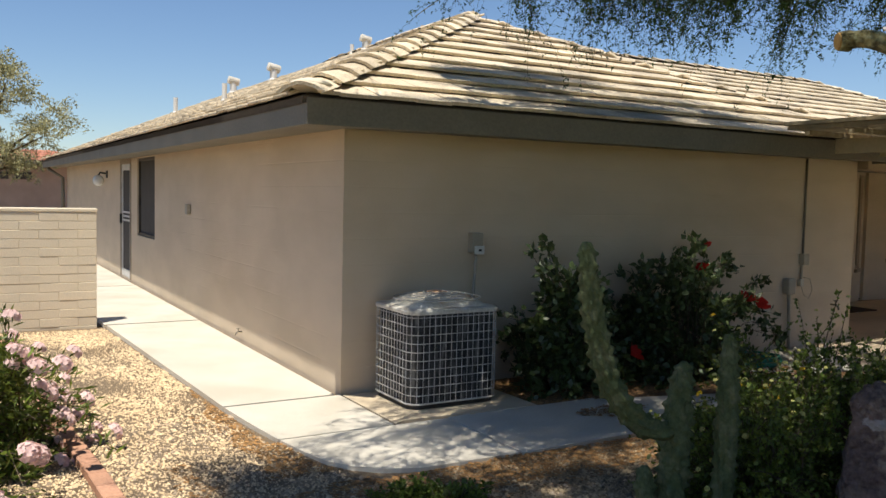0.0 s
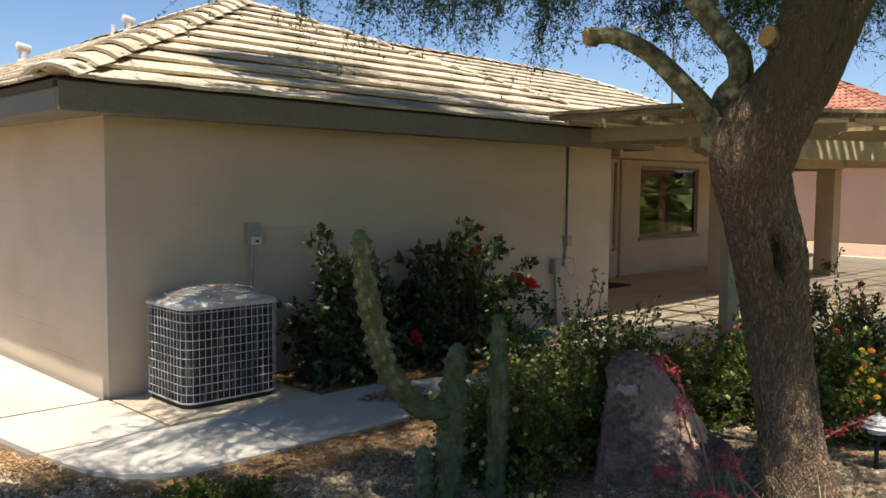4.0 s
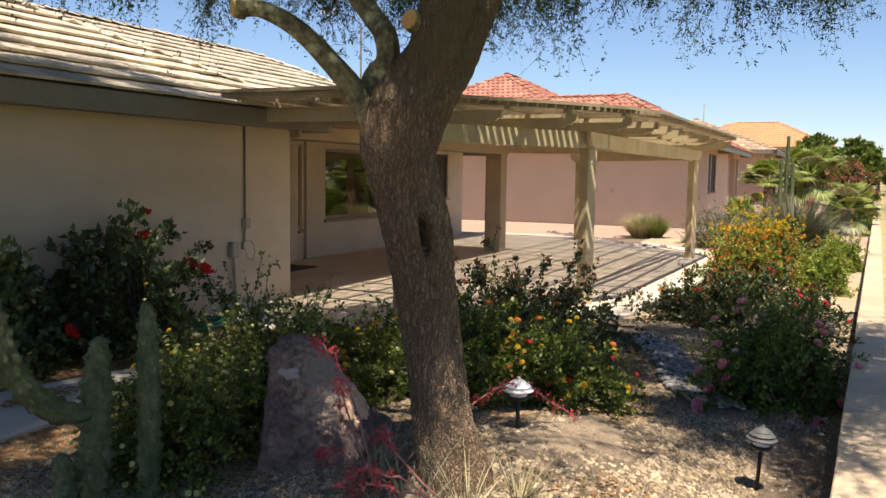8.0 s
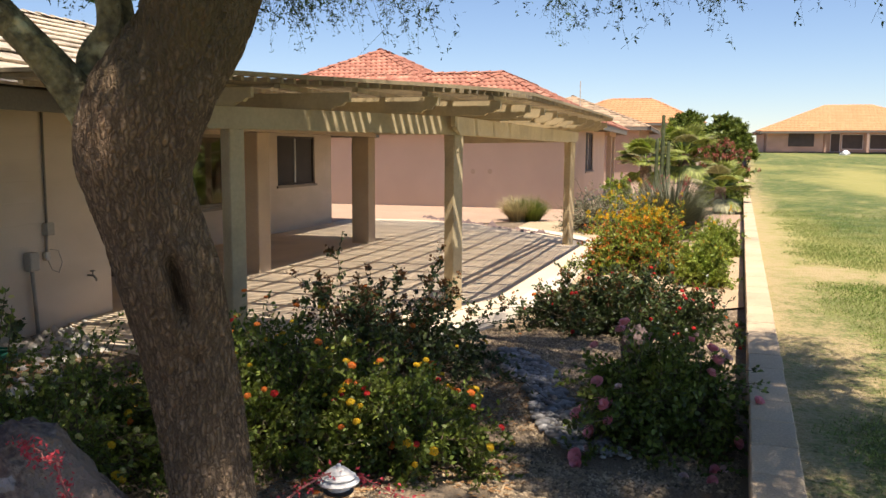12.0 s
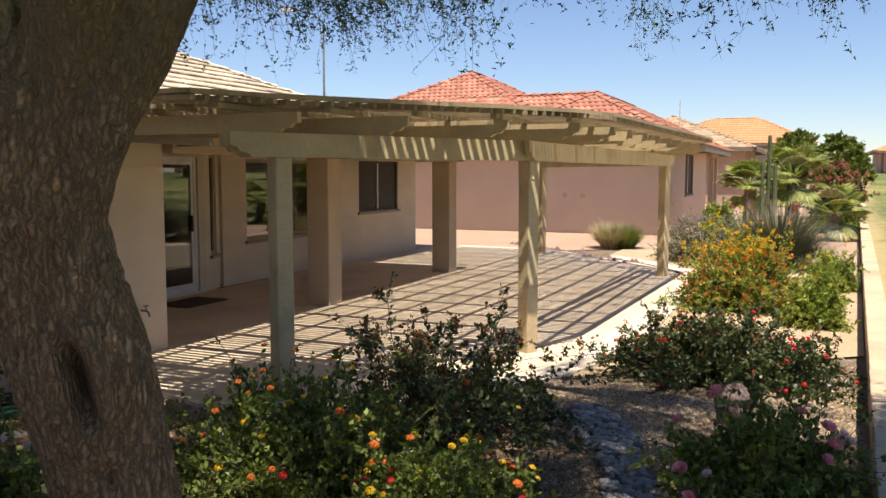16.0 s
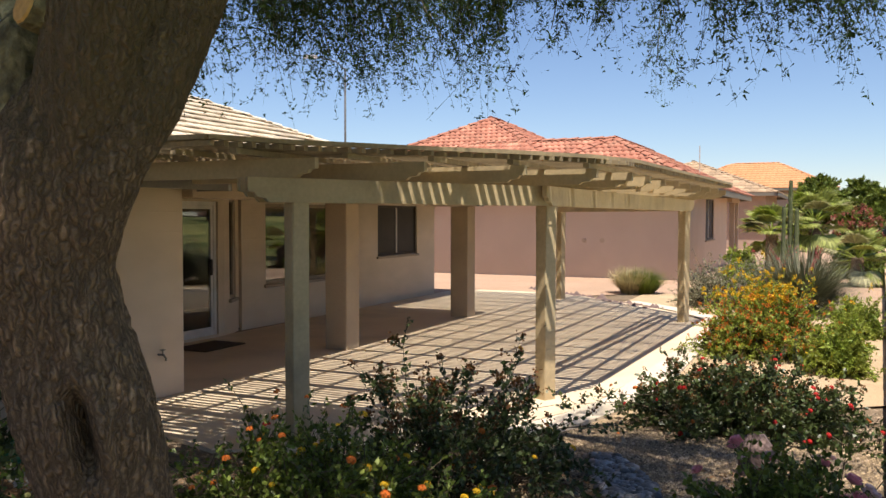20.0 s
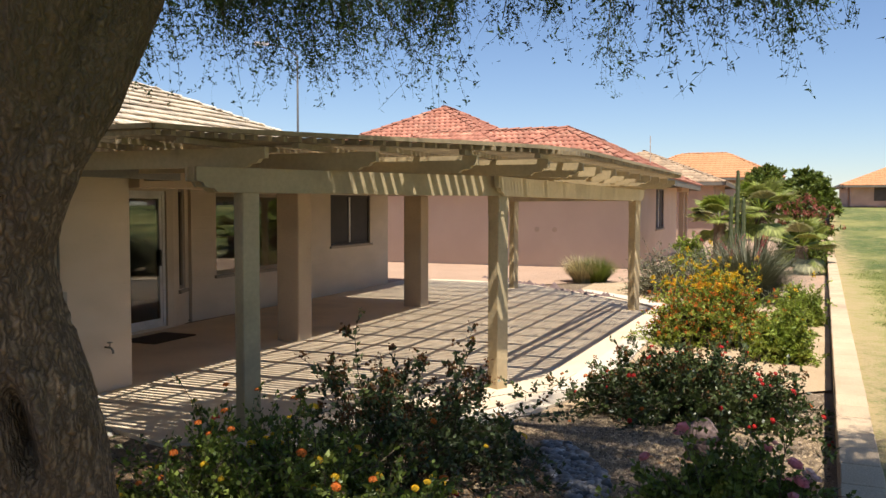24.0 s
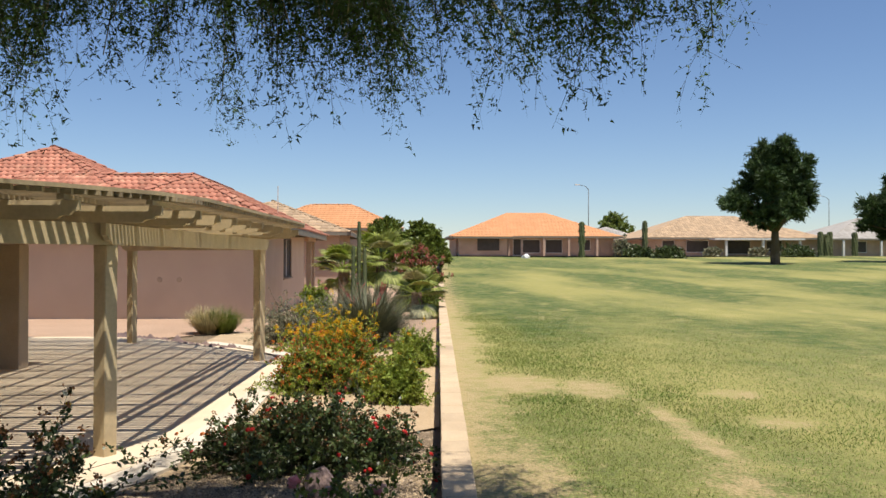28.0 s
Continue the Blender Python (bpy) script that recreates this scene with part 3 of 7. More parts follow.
slabs += [arc, [(0.41, -1.88), (1.75, -1.86), (1.75, -0.96), (0.41, -0.96)], [(1.76, -1.86), (2.9, -1.80), (2.9, -1.3), (1.76, -0.98)]]
for poly in slabs:
    bm = bmesh.new()
    cx, cy = sum(p[0] for p in poly) / len(poly), sum(p[1] for p in poly) / len(poly)
    area = sum(a[0] * b[1] - b[0] * a[1] for a, b in zip(poly, poly[1:] + poly[:1]))
    poly = [(cx + (x - cx) * 0.9935, cy + (y - cy) * 0.9935) for x, y in poly]
    prism(bm, poly if area > 0 else poly[::-1], -0.1, TOP + random.uniform(-0.004, 0.004))
    part("slab", bm, PATIO if cx > 0.3 and cy > -0.7 else CONCRETE, walkway)

# patio floor
patio = thing("patio", "tan concrete patio floor with a rounded outer edge", "patio", kind="structure")
edge = [(6.46, 2.3), (6.44, -0.01), (5.75, -0.02), (5.1, -0.9), (4.85, -1.7), (5.2, -2.55), (6.3, -3.45), (7.5, -3.92), (9.0, -4.05), (11.5, -4.12), (13.6, -4.16), (14.9, -4.0), (15.9, -3.45), (16.8, -2.7), (17.7, -1.8), (18.6, -0.7), (19.0, 0.8), (19.0, 2.45)]
bm = bmesh.new()
prism(bm, edge, -0.12, -0.004)
part("slab", bm, PATIO, patio)

# pale curb that follows the rounded edge of the patio
curb = thing("curb", "pale cream concrete mow curb round the patio", "curb", kind="structure")
line = [Vector(q) for q in edge[5:16]]
fine = []
for i in range(len(line) - 1):
    p0, p1, p2, p3 = line[max(i - 1, 0)], line[i], line[i + 1], line[min(i + 2, len(line) - 1)]
    for f in (0.0, 0.25, 0.5, 0.75):
        fine.append(0.5 * (2 * p1 + (p2 - p0) * f + (2 * p0 - 5 * p1 + 4 * p2 - p3) * f * f + (3 * p1 - p0 - 3 * p2 + p3) * f ** 3))
outer = []
for i, q in enumerate(fine):
    d = (fine[min(i + 1, len(fine) - 1)] - fine[max(i - 1, 0)]).normalized()
    outer.append((q + Vector((d.y, -d.x)) * 0.012, q + Vector((d.y, -d.x)) * (0.36 + 0.03 * math.sin(i * 0.7))))
for i in range(0, len(fine) - 5, 5):
    run_ = outer[i:i + 6]
    bm = bmesh.new()
    prism(bm, [tuple(b) for a, b in run_] + [tuple(a) for a, b in reversed(run_)], -0.1, 0.012)
    bmesh.ops.recalc_face_normals(bm, faces=bm.faces)
    part("curb_length", bm, CURB, curb)

# low block wall beside the lawn
lawn_wall = thing("garden_wall", "low tan block retaining wall with a flat cap beside the lawn", "wall", kind="structure")
run = (WALL_B - WALL_A)
ln = run.length
ang = math.atan2(run.y, run.x)
m_wall = Matrix.Translation((WALL_A.x, WALL_A.y, 0)) @ Matrix.Rotation(ang, 4, "Z")
bm = bmesh.new()
box(bm, 0, ln, -0.2, 0.0, -0.3, 0.20, m_wall)
part("wall_body", bm, CAPW, lawn_wall)
bm = bmesh.new()
box(bm, 0.004, 0.396, -0.215, 0.008, 0.204, 0.30)
bevel(bm, 0.006)
cap_mesh = mesh_of("cap_block", bm, CAPW)
n_caps = int(ln / 0.4)
for i in range(102):
    ob = new("cap_block", cap_mesh)
    ob.parent = lawn_wall
    ob.matrix_basis = m_wall @ pose(i * 0.4, random.uniform(-0.003, 0.003), random.uniform(-0.003, 0.002), 0, 0, random.uniform(-0.3, 0.3))
for k, (s0, s1, zt) in enumerate(((41.0, 52.0, 0.52), (52.0, ln, 0.86))):
    bm = bmesh.new()
    box(bm, s0, s1, -0.21, 0.004, 0.2, zt - 0.1, m_wall)
    part("wall_body", bm, CAPW, lawn_wall)
    bm = bmesh.new()
    box(bm, s0 - 0.01, s1, -0.222, 0.014, zt - 0.096, zt, m_wall)
    bevel(bm, 0.01)
    part("cap_run", bm, CAPW, lawn_wall)

# ---- the house ----
WH = 2.30
house = thing("house", "single-storey tan stucco house with a concrete tile hip roof", "house")
bm = bmesh.new()
cut_wall(bm, "x", 0.2, 6.44, 0.0, 0.2, -0.1, WH)
part("wall_front", bm, STUCCO, house)
bm = bmesh.new()
LW, LD = (6.98, 8.34, 0.81, 2.06), (8.86, 9.86, 0.02, 2.06)
cut_wall(bm, "y", 0.0, 17.9, 0.0, 0.2, -0.1, WH, [LW, LD])
part("wall_side", bm, STUCCO, house)
bm = bmesh.new()
SD = (7.92, 9.74, 0.03, 2.01)
cut_wall(bm, "y", 0.2, 2.5, 6.24, 6.44, -0.1, WH)
part("wall_return", bm, STUCCO, house)
bm = bmesh.new()
cut_wall(bm, "x", 6.24, 9.88, 2.3, 2.5, -0.1, WH, [SD])
part("wall_patio_door", bm, STUCCO, house)
facet0, facet1 = Vector((9.88, 2.3)), Vector((10.62, 2.62))
fl = (facet1 - facet0).length
fm = Matrix.Translation((facet0.x, facet0.y, 0)) @ Matrix.Rotation(math.atan2(facet1.y - facet0.y, facet1.x - facet0.x), 4, "Z")
bm = bmesh.new()
FW = (0.28, 0.62, 0.52, 2.06)
cut_wall(bm, "x", 0.0, fl, 0.0, 0.2, -0.1, WH, [FW])
bmesh.ops.transform(bm, matrix=fm, verts=bm.verts)
part("wall_facet", bm, STUCCO, house)
bm = bmesh.new()
BW, W2 = (11.25, 13.45, 0.66, 2.01), (15.06, 16.87, 0.97, 2.03)
YB = 2.56
cut_wall(bm, "x", 10.62, 17.8, YB, YB + 0.2, -0.1, WH, [BW, W2])
part("wall_back", bm, STUCCO, house)
bm = bmesh.new()
cut_wall(bm, "y", YB + 0.2, 10.0, 17.6, 17.8, -0.1, WH)
part("wall_far", bm, STUCCO, house)
bm = bmesh.new()
cut_wall(bm, "x", 0.2, 17.8, 10.0, 10.2, -0.1, WH)
part("wall_rear", bm, STUCCO, house)
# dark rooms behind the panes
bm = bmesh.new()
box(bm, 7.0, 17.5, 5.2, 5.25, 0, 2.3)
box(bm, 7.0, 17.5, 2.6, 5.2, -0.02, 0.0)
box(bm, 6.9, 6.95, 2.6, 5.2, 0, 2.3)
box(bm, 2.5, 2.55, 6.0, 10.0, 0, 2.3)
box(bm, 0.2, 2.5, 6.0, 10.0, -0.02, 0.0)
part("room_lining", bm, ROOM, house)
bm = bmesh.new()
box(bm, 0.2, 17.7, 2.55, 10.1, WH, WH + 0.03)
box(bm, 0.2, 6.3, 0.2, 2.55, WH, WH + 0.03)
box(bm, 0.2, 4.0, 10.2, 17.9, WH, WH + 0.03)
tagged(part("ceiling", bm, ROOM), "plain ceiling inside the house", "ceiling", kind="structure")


def window_unit(name, label, x0, x1, z0, z1, depth=0.08, frame_mat=BRONZE, pane_mat=GLASS, bars=(), m=None, bar=0.04, sill=True):
    """A framed window in the plane y = 0 of m, looking to -y, with panes, bars and a sill."""
    w = thing(name, label, "window", kind="structure")
    w.matrix_basis = m or Matrix()
    for nm, b in (("jamb", (x0, x0 + bar, z0, z1)), ("jamb", (x1 - bar, x1, z0, z1)), ("rail", (x0 + bar, x1 - bar, z1 - bar, z1)), ("rail", (x0 + bar, x1 - bar, z0, z0 + bar))):
        bm = bmesh.new()
        box(bm, b[0], b[1], depth - 0.03, depth + 0.03, b[2], b[3])
        bevel(bm, 0.004)
        part("frame_" + nm, bm, frame_mat, w)
    cuts = [x0 + bar] + list(bars) + [x1 - bar]
    for b in bars:
        bm = bmesh.new()
        box(bm, b - bar * 0.5, b + bar * 0.5, depth - 0.027, depth + 0.027, z0 + bar, z1 - bar)
        bevel(bm, 0.003)
        part("mullion", bm, frame_mat if frame_mat is not BRONZE else WHITEF, w)
    for a, b in zip(cuts, cuts[1:]):
        bm = bmesh.new()
        box(bm, a - 0.004, b + 0.004, depth - 0.003, depth + 0.003, z0 + bar - 0.004, z1 - bar + 0.004)
        p = part("pane", bm, pane_mat, w)
        p.visible_shadow = False
    if sill:
        bm = bmesh.new()
        box(bm, x0 - 0.05, x1 + 0.05, -0.045, 0.045, z0 - 0.055, z0 - 0.003)
        bevel(bm, 0.006)
        part("window_sill", bm, TANF, w)
    return w


at_back = Matrix.Translation((0, YB, 0))
window_unit("window_1", "wide patio picture window reflecting the garden", BW[0], BW[1], BW[2], BW[3], 0.07, TANF, GLASS, (), at_back, 0.06)
window_unit("window_2", "two-light sliding window with dark screens and pale mullion", W2[0], W2[1], W2[2], W2[3], 0.06, BRONZE, SCREEN, ((W2[0] + W2[1]) / 2,), at_back, 0.045)
window_unit("window_3", "narrow tall window in the angled patio wall", FW[0], FW[1], FW[2], FW[3], 0.06, TANF, GLASS, (), fm, 0.05)
side = Matrix.Translation((0, 0, 0)) @ Matrix.Rotation(radians(-90), 4, "Z")
window_unit("window_4", "tall side window with a dark sun screen", -LW[1], -LW[0], LW[2], LW[3], 0.05, BRONZE, SCREEN, (), side, 0.05, False)

# sliding glass door
slider = thing("door_1", "white-framed sliding glass patio door, closed", "door", kind="structure")
Y0 = 2.3
for a, b, lo, hi in ((SD[0], SD[0] + 0.06, SD[2], SD[3]), (SD[1] - 0.06, SD[1], SD[2], SD[3]), (SD[0] + 0.06, SD[1] - 0.06, SD[3] - 0.06, SD[3]), (SD[0] + 0.06, SD[1] - 0.06, SD[2], SD[2] + 0.06)):
    bm = bmesh.new()
    box(bm, a, b, Y0 + 0.03, Y0 + 0.13, lo, hi)
    bevel(bm, 0.004)
    part("door_frame", bm, WHITEF, slider)
mid = (SD[0] + SD[1]) / 2
for a, b, yy in ((SD[0] + 0.06, mid + 0.03, Y0 + 0.10), (mid - 0.03, SD[1] - 0.06, Y0 + 0.06)):
    leaf = bmesh.new()
    for s, e, lo, hi in ((a, a + 0.05, 0.09, 1.95), (b - 0.05, b, 0.09, 1.95), (a + 0.05, b - 0.05, 0.09, 0.15), (a + 0.05, b - 0.05, 1.90, 1.95)):
        box(leaf, s, e, yy - 0.018, yy + 0.018, lo, hi)
    lf = part("door_leaf", leaf, BRONZE if yy > Y0 + 0.08 else WHITEF, slider)
    bm = bmesh.new()
    box(bm, a + 0.046, b - 0.046, yy - 0.003, yy + 0.003, 0.146, 1.904)
    part("pane", bm, GLASS, lf).visible_shadow = False
bm = bmesh.new()
box(bm, SD[1] - 0.13, SD[1] - 0.10, Y0 + 0.01, Y0 + 0.045, 0.92, 1.16)
bevel(bm, 0.006)
part("door_handle", bm, DARKM, slider, "black pull handle")
mat_thing = thing("door_mat", "worn brown mat on the patio by the sliding door", "door mat", (8.9, 1.75, 0))
bm = bmesh.new()
box(bm, -0.42, 0.42, -0.28, 0.28, -0.003, 0.014)
bevel(bm, 0.005)
part("mat_pad", bm, MATF, mat_thing)

# side security door
sdoor = thing("door_2", "white-framed security screen door, closed", "door", kind="structure")
for a, b, lo, hi in ((LD[0], LD[0] + 0.07, 0.02, 2.06), (LD[1] - 0.07, LD[1], 0.02, 2.06), (LD[0] + 0.07, LD[1] - 0.07, 1.99, 2.06)):
    bm = bmesh.new()
    box(bm, -0.015, 0.07, a, b, lo, hi)
    bevel(bm, 0.004)
    part("door_frame", bm, TANF, sdoor)
bm = bmesh.new()
for a, b, lo, hi in ((LD[0] + 0.075, LD[0] + 0.16, 0.03, 1.985), (LD[1] - 0.16, LD[1] - 0.075, 0.03, 1.985), (LD[0] + 0.16, LD[1] - 0.16, 0.03, 0.16), (LD[0] + 0.16, LD[1] - 0.16, 1.88, 1.985), (LD[0] + 0.16, LD[1] - 0.16, 1.00, 1.03), (LD[0] + 0.16, LD[1] - 0.16, 1.07, 1.10), (LD[0] + 0.16, LD[1] - 0.16, 1.14, 1.17)):
    box(bm, 0.0, 0.035, a, b, lo, hi)
leaf = part("door_leaf", bm, WHITEF, sdoor)
bm = bmesh.new()
box(bm, 0.015, 0.02, LD[0] + 0.15, LD[1] - 0.15, 0.15, 1.89)
part("screen", bm, SCREEN, leaf, "dark woven screen")
bm = bmesh.new()
box(bm, -0.04, -0.005, LD[1] - 0.15, LD[1] - 0.09, 0.95, 1.12)
bevel(bm, 0.006)
part("door_handle", bm, DARKM, sdoor)

# ---- roof ----
SL = 0.435
EZ = 2.235
OH = 0.55


def roof_face(p0, p1, q1, q0):
    return [Vector(p) for p in (p0, p1, q1, q0)]


A_ = 3.0
ap = Vector((A_, A_, EZ + SL * (A_ + OH)))            # peak of the front wing
fr = Vector((2 * A_ + OH, -OH, EZ))
fl_ = Vector((-OH, -OH, EZ))
MX, MY0, MY1 = 18.3, 1.5, 10.6
half = (MY1 - MY0) / 2
mz = EZ + SL * half
m_r, m_l = Vector((MX - half, MY0 + half, mz)), Vector((-OH + half, MY0 + half, mz))
BY = 18.5
wing_back = Vector((A_, BY - (A_ + OH), ap.z))
roof_planes = {
    "front": [fl_, fr, ap, ap],
    "main_front": [Vector((A_ + 1.0, MY0, EZ)), Vector((MX, MY0, EZ)), m_r, m_l],
    "left": [Vector((-OH, BY, EZ)), fl_, ap, wing_back],
    "right_hip": [Vector((MX, MY0, EZ)), Vector((MX, MY1, EZ)), m_r, m_r],
    "back": [Vector((MX, MY1, EZ)), Vector((-OH, MY1, EZ)), m_l, m_r],
    "main_left": [Vector((-OH, MY1, EZ)), Vector((-OH, MY0, EZ)), m_l, m_l],
    "wing_right": [fr, Vector((2 * A_ + OH, MY0 + 4.0, EZ)), Vector((A_, MY0 + 4.0, ap.z)), ap],
    "wing_rear": [Vector((2 * A_ + OH, BY, EZ)), Vector((-OH, BY, EZ)), wing_back, wing_back],
    "wing_right_rear": [Vector((2 * A_ + OH, MY1 - 3.0, EZ)), Vector((2 * A_ + OH, BY, EZ)), wing_back, Vector((A_, MY1 - 3.0, ap.z))],
}
bm = bmesh.new()
for quad in roof_planes.values():
    up, seen = [], []
    for v in quad:
        if not any((v - s).length < 1e-5 for s in seen):
            seen.append(v)
    top = [bm.verts.new(v) for v in seen]
    bm.faces.new(top)
deck = part("roof", bm, UNDER, house, "concrete tile hip roof")
md = deck.modifiers.new("thick", "SOLIDIFY")
md.thickness, md.offset = 0.05, -1.0


def tile_rows(quad, w=0.30, course=0.33, skip=None):
    """Rows of tile places up a roof face: (corner, along, up, length)."""
    a, b, c, d = quad
    u = (b - a).normalized()
    n = (b - a).cross(d - a).normalized()
    v = n.cross(u)
    if v.z < 0:
        v = -v
    if n.z < 0:
        n = -n
    H = (d - a).dot(v)
    L0, L1 = (d - a).dot(u), (c - a).dot(u)
    LB = (b - a).length
    out = []
    k, i = 0.0, 0
    while k < H - 0.05:
        f = min(1.0, (k + 0.12) / H)
        s0, s1 = L0 * f, LB + (L1 - LB) * f
        x = s0 + (0.0 if i % 2 else -w / 2)
        while x < s1:
            x0, x1 = max(x, s0), min(x + w, s1)
            if x1 - x0 > 0.05:
                out.append((a + u * x0 + v * k, u, v, n, x1 - x0))
            x += w
        k += course
        i += 1
    return out


def tile_unit():
    bm = bmesh.new()
    vs = box(bm, 0.004, 0.996, -0.03, 0.37, 0.0, 0.026)
    for v in vs:
        if v.co.y > 0.2:
            v.co.z -= 0.022
        else:
            v.co.z += 0.024
    return bm


unit = mesh_of("roof_tile", tile_unit(), TILE)
random.seed(5)


def lay_tiles(quad, as_parts, parent, material, course=0.33, w=0.30, budget=0):
    verts, faces = [], []
    cube = [(0, 1, 3, 2), (4, 6, 7, 5), (0, 4, 5, 1), (2, 3, 7, 6), (0, 2, 6, 4), (1, 5, 7, 3)]
    for p, u, v, n, wid in tile_rows(quad, w, course):
        m = Matrix((u, v, n)).transposed().to_4x4()
        m.translation = p + n * random.uniform(0.0, 0.009)
        m = m @ Matrix.Rotation(random.uniform(-0.012, 0.012), 4, "Z") @ Matrix.Diagonal((wid, 1, 1, 1))
        if as_parts and budget > 0:
            budget -= 1
            ob = new("roof_tile", unit)
            ob.parent = parent
            ob.matrix_basis = m
        else:
            o = len(verts)
            for X in (0.004, 0.996):
                for Y in (-0.03, course + 0.04):
                    for Z in (0.0, 0.026):
                        verts.append(m @ Vector((X, Y, Z + (-0.022 if Y > 0.2 else 0.024))))
            faces += [tuple(o + q for q in f) for f in cube]
    if verts:
        tagged(soup("roof_tiles", verts, faces, material, parent), kind="stuff")


def ridge_caps(p, q, parent, material, step=0.36, r=0.125, parts=True):
    bm = bmesh.new()
    fold = ((1.0, 0.0), (0.62, 0.25), (0.14, 0.40), (-0.14, 0.40), (-0.62, 0.25), (-1.0, 0.0))
    n = len(fold)
    rings = []
    for y, rr, up in ((-0.035, r, 0.02), (step + 0.02, r * 0.84, -0.008)):
        rings.append([(rr * a, y, rr * b + up) for a, b in fold])
    vo = [[bm.verts.new(c) for c in ring] for ring in rings]
    vi = [[bm.verts.new((c[0] * 0.84, c[1], c[2] * 0.84 - 0.008)) for c in ring] for ring in rings]
    for k in range(n - 1):
        bm.faces.new((vo[0][k], vo[1][k], vo[1][k + 1], vo[0][k + 1]))
        bm.faces.new((vi[0][k + 1], vi[1][k + 1], vi[1][k], vi[0][k]))
        bm.faces.new((vo[0][k + 1], vi[0][k + 1], vi[0][k], vo[0][k]))
        bm.faces.new((vo[1][k], vi[1][k], vi[1][k + 1], vo[1][k + 1]))
    me = mesh_of("ridge_tile", bm, material)
    p, q = Vector(p), Vector(q)
    d = (q - p).normalized()
    s = d.cross(Vector((0, 0, 1))).normalized()
    nn = s.cross(d)
    m = Matrix((s, d, nn)).transposed().to_4x4()
    for i in range(int((q - p).length / step)):
        ob = new("ridge_tile", me)
        ob.parent = parent
        mm = m.copy()
        mm.translation = p + d * (i * step) + nn * (0.008 + random.uniform(0, 0.010))
        ob.matrix_basis = mm @ Matrix.Rotation(random.uniform(-0.03, 0.03), 4, "Z")


# fascia boards and soffit
def fascia(p, q, parent, material, h=0.19, t=0.04, drop=0.0):
    p, q = Vector(p), Vector(q)
    d = (q - p).normalized()
    s = Vector((d.y, -d.x, 0))
    bm = bmesh.new()
    m = Matrix((d, -s, Vector((0, 0, 1)))).transposed().to_4x4()
    m.translation = p
    box(bm, 0, (q - p).length, 0.0, t, -h - drop, -drop - 0.004, m)
    bevel(bm, 0.004)
    part("fascia_board", bm, material, parent)


fascia((-OH + 0.03, -OH, EZ), (2 * A_ + OH, -OH, EZ), house, FASCIA)
fascia((-OH + 0.03, BY, EZ), (-OH + 0.03, -OH + 0.041, EZ), house, FASCIA)
fascia((2 * A_ + OH, -OH + 0.041, EZ), (2 * A_ + OH, MY0, EZ), house, FASCIA)
fascia((2 * A_ + OH + 0.05, MY0, EZ), (MX, MY0, EZ), house, FASCIA)
fascia((MX, MY0 + 0.041, EZ), (MX, MY1, EZ), house, FASCIA)
bm = bmesh.new()
box(bm, -OH + 0.045, 2 * A_ + OH - 0.045, -OH + 0.045, -0.002, EZ - 0.16, EZ - 0.145)
box(bm, -OH + 0.045, -0.002, 0.0, BY, EZ - 0.16, EZ - 0.145)
part("soffit", bm, FASCIA, house)

# ---- patio cover and pergola ----
cover = thing("patio_cover", "solid tan patio roof on square stucco columns", "patio cover")
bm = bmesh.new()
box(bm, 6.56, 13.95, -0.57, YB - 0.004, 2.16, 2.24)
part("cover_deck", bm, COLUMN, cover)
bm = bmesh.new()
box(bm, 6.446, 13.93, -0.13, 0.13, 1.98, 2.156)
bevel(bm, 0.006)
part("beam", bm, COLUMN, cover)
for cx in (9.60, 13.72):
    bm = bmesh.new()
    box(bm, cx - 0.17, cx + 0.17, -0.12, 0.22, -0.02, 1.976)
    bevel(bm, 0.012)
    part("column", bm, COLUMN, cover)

POST = {"A": (5.28, -2.20), "B": (7.70, -3.46), "E": (14.60, -3.70), "F": (17.62, -0.60)}
pergola = thing("pergola", "weathered tan timber pergola with slat roof and scroll-cut rafters", "pergola")
BEAM_Z0, BEAM_Z1 = 1.90, 2.087


def scroll_bar(bm, L, h, t, m, ends=(True, True)):
    """A timber of length L with ogee-cut ends, on edge, along x of m."""
    prof = [(0.0, h), (0.0, h * 0.45), (0.05, h * 0.40), (0.07, h * 0.22), (0.14, h * 0.16), (0.17, 0.0)]
    left = prof if ends[0] else [(0.0, h), (0.0, 0.0)]
    right = [(L - x, z) for x, z in reversed(prof)] if ends[1] else [(L, 0.0), (L, h)]
    pts = left + right
    a = [bm.verts.new(m @ Vector((x, -t / 2, z))) for x, z in pts]
    b = [bm.verts.new(m @ Vector((x, t / 2, z))) for x, z in pts]
    n = len(pts)
    bm.faces.new(a)
    bm.faces.new(b[::-1])
    for i in range(n):
        bm.faces.new((a[(i + 1) % n], a[i], b[i], b[(i + 1) % n]))


def bar_between(p, q, z, h, t, over0=0.0, over1=0.0):
    p, q = Vector(p), Vector(q)
    d = (q - p).normalized()
    p, q = p - d * over0, q + d * over1
    return Matrix.Translation((p.x, p.y, z)) @ Matrix.Rotation(math.atan2(d.y, d.x), 4, "Z"), (q - p).length


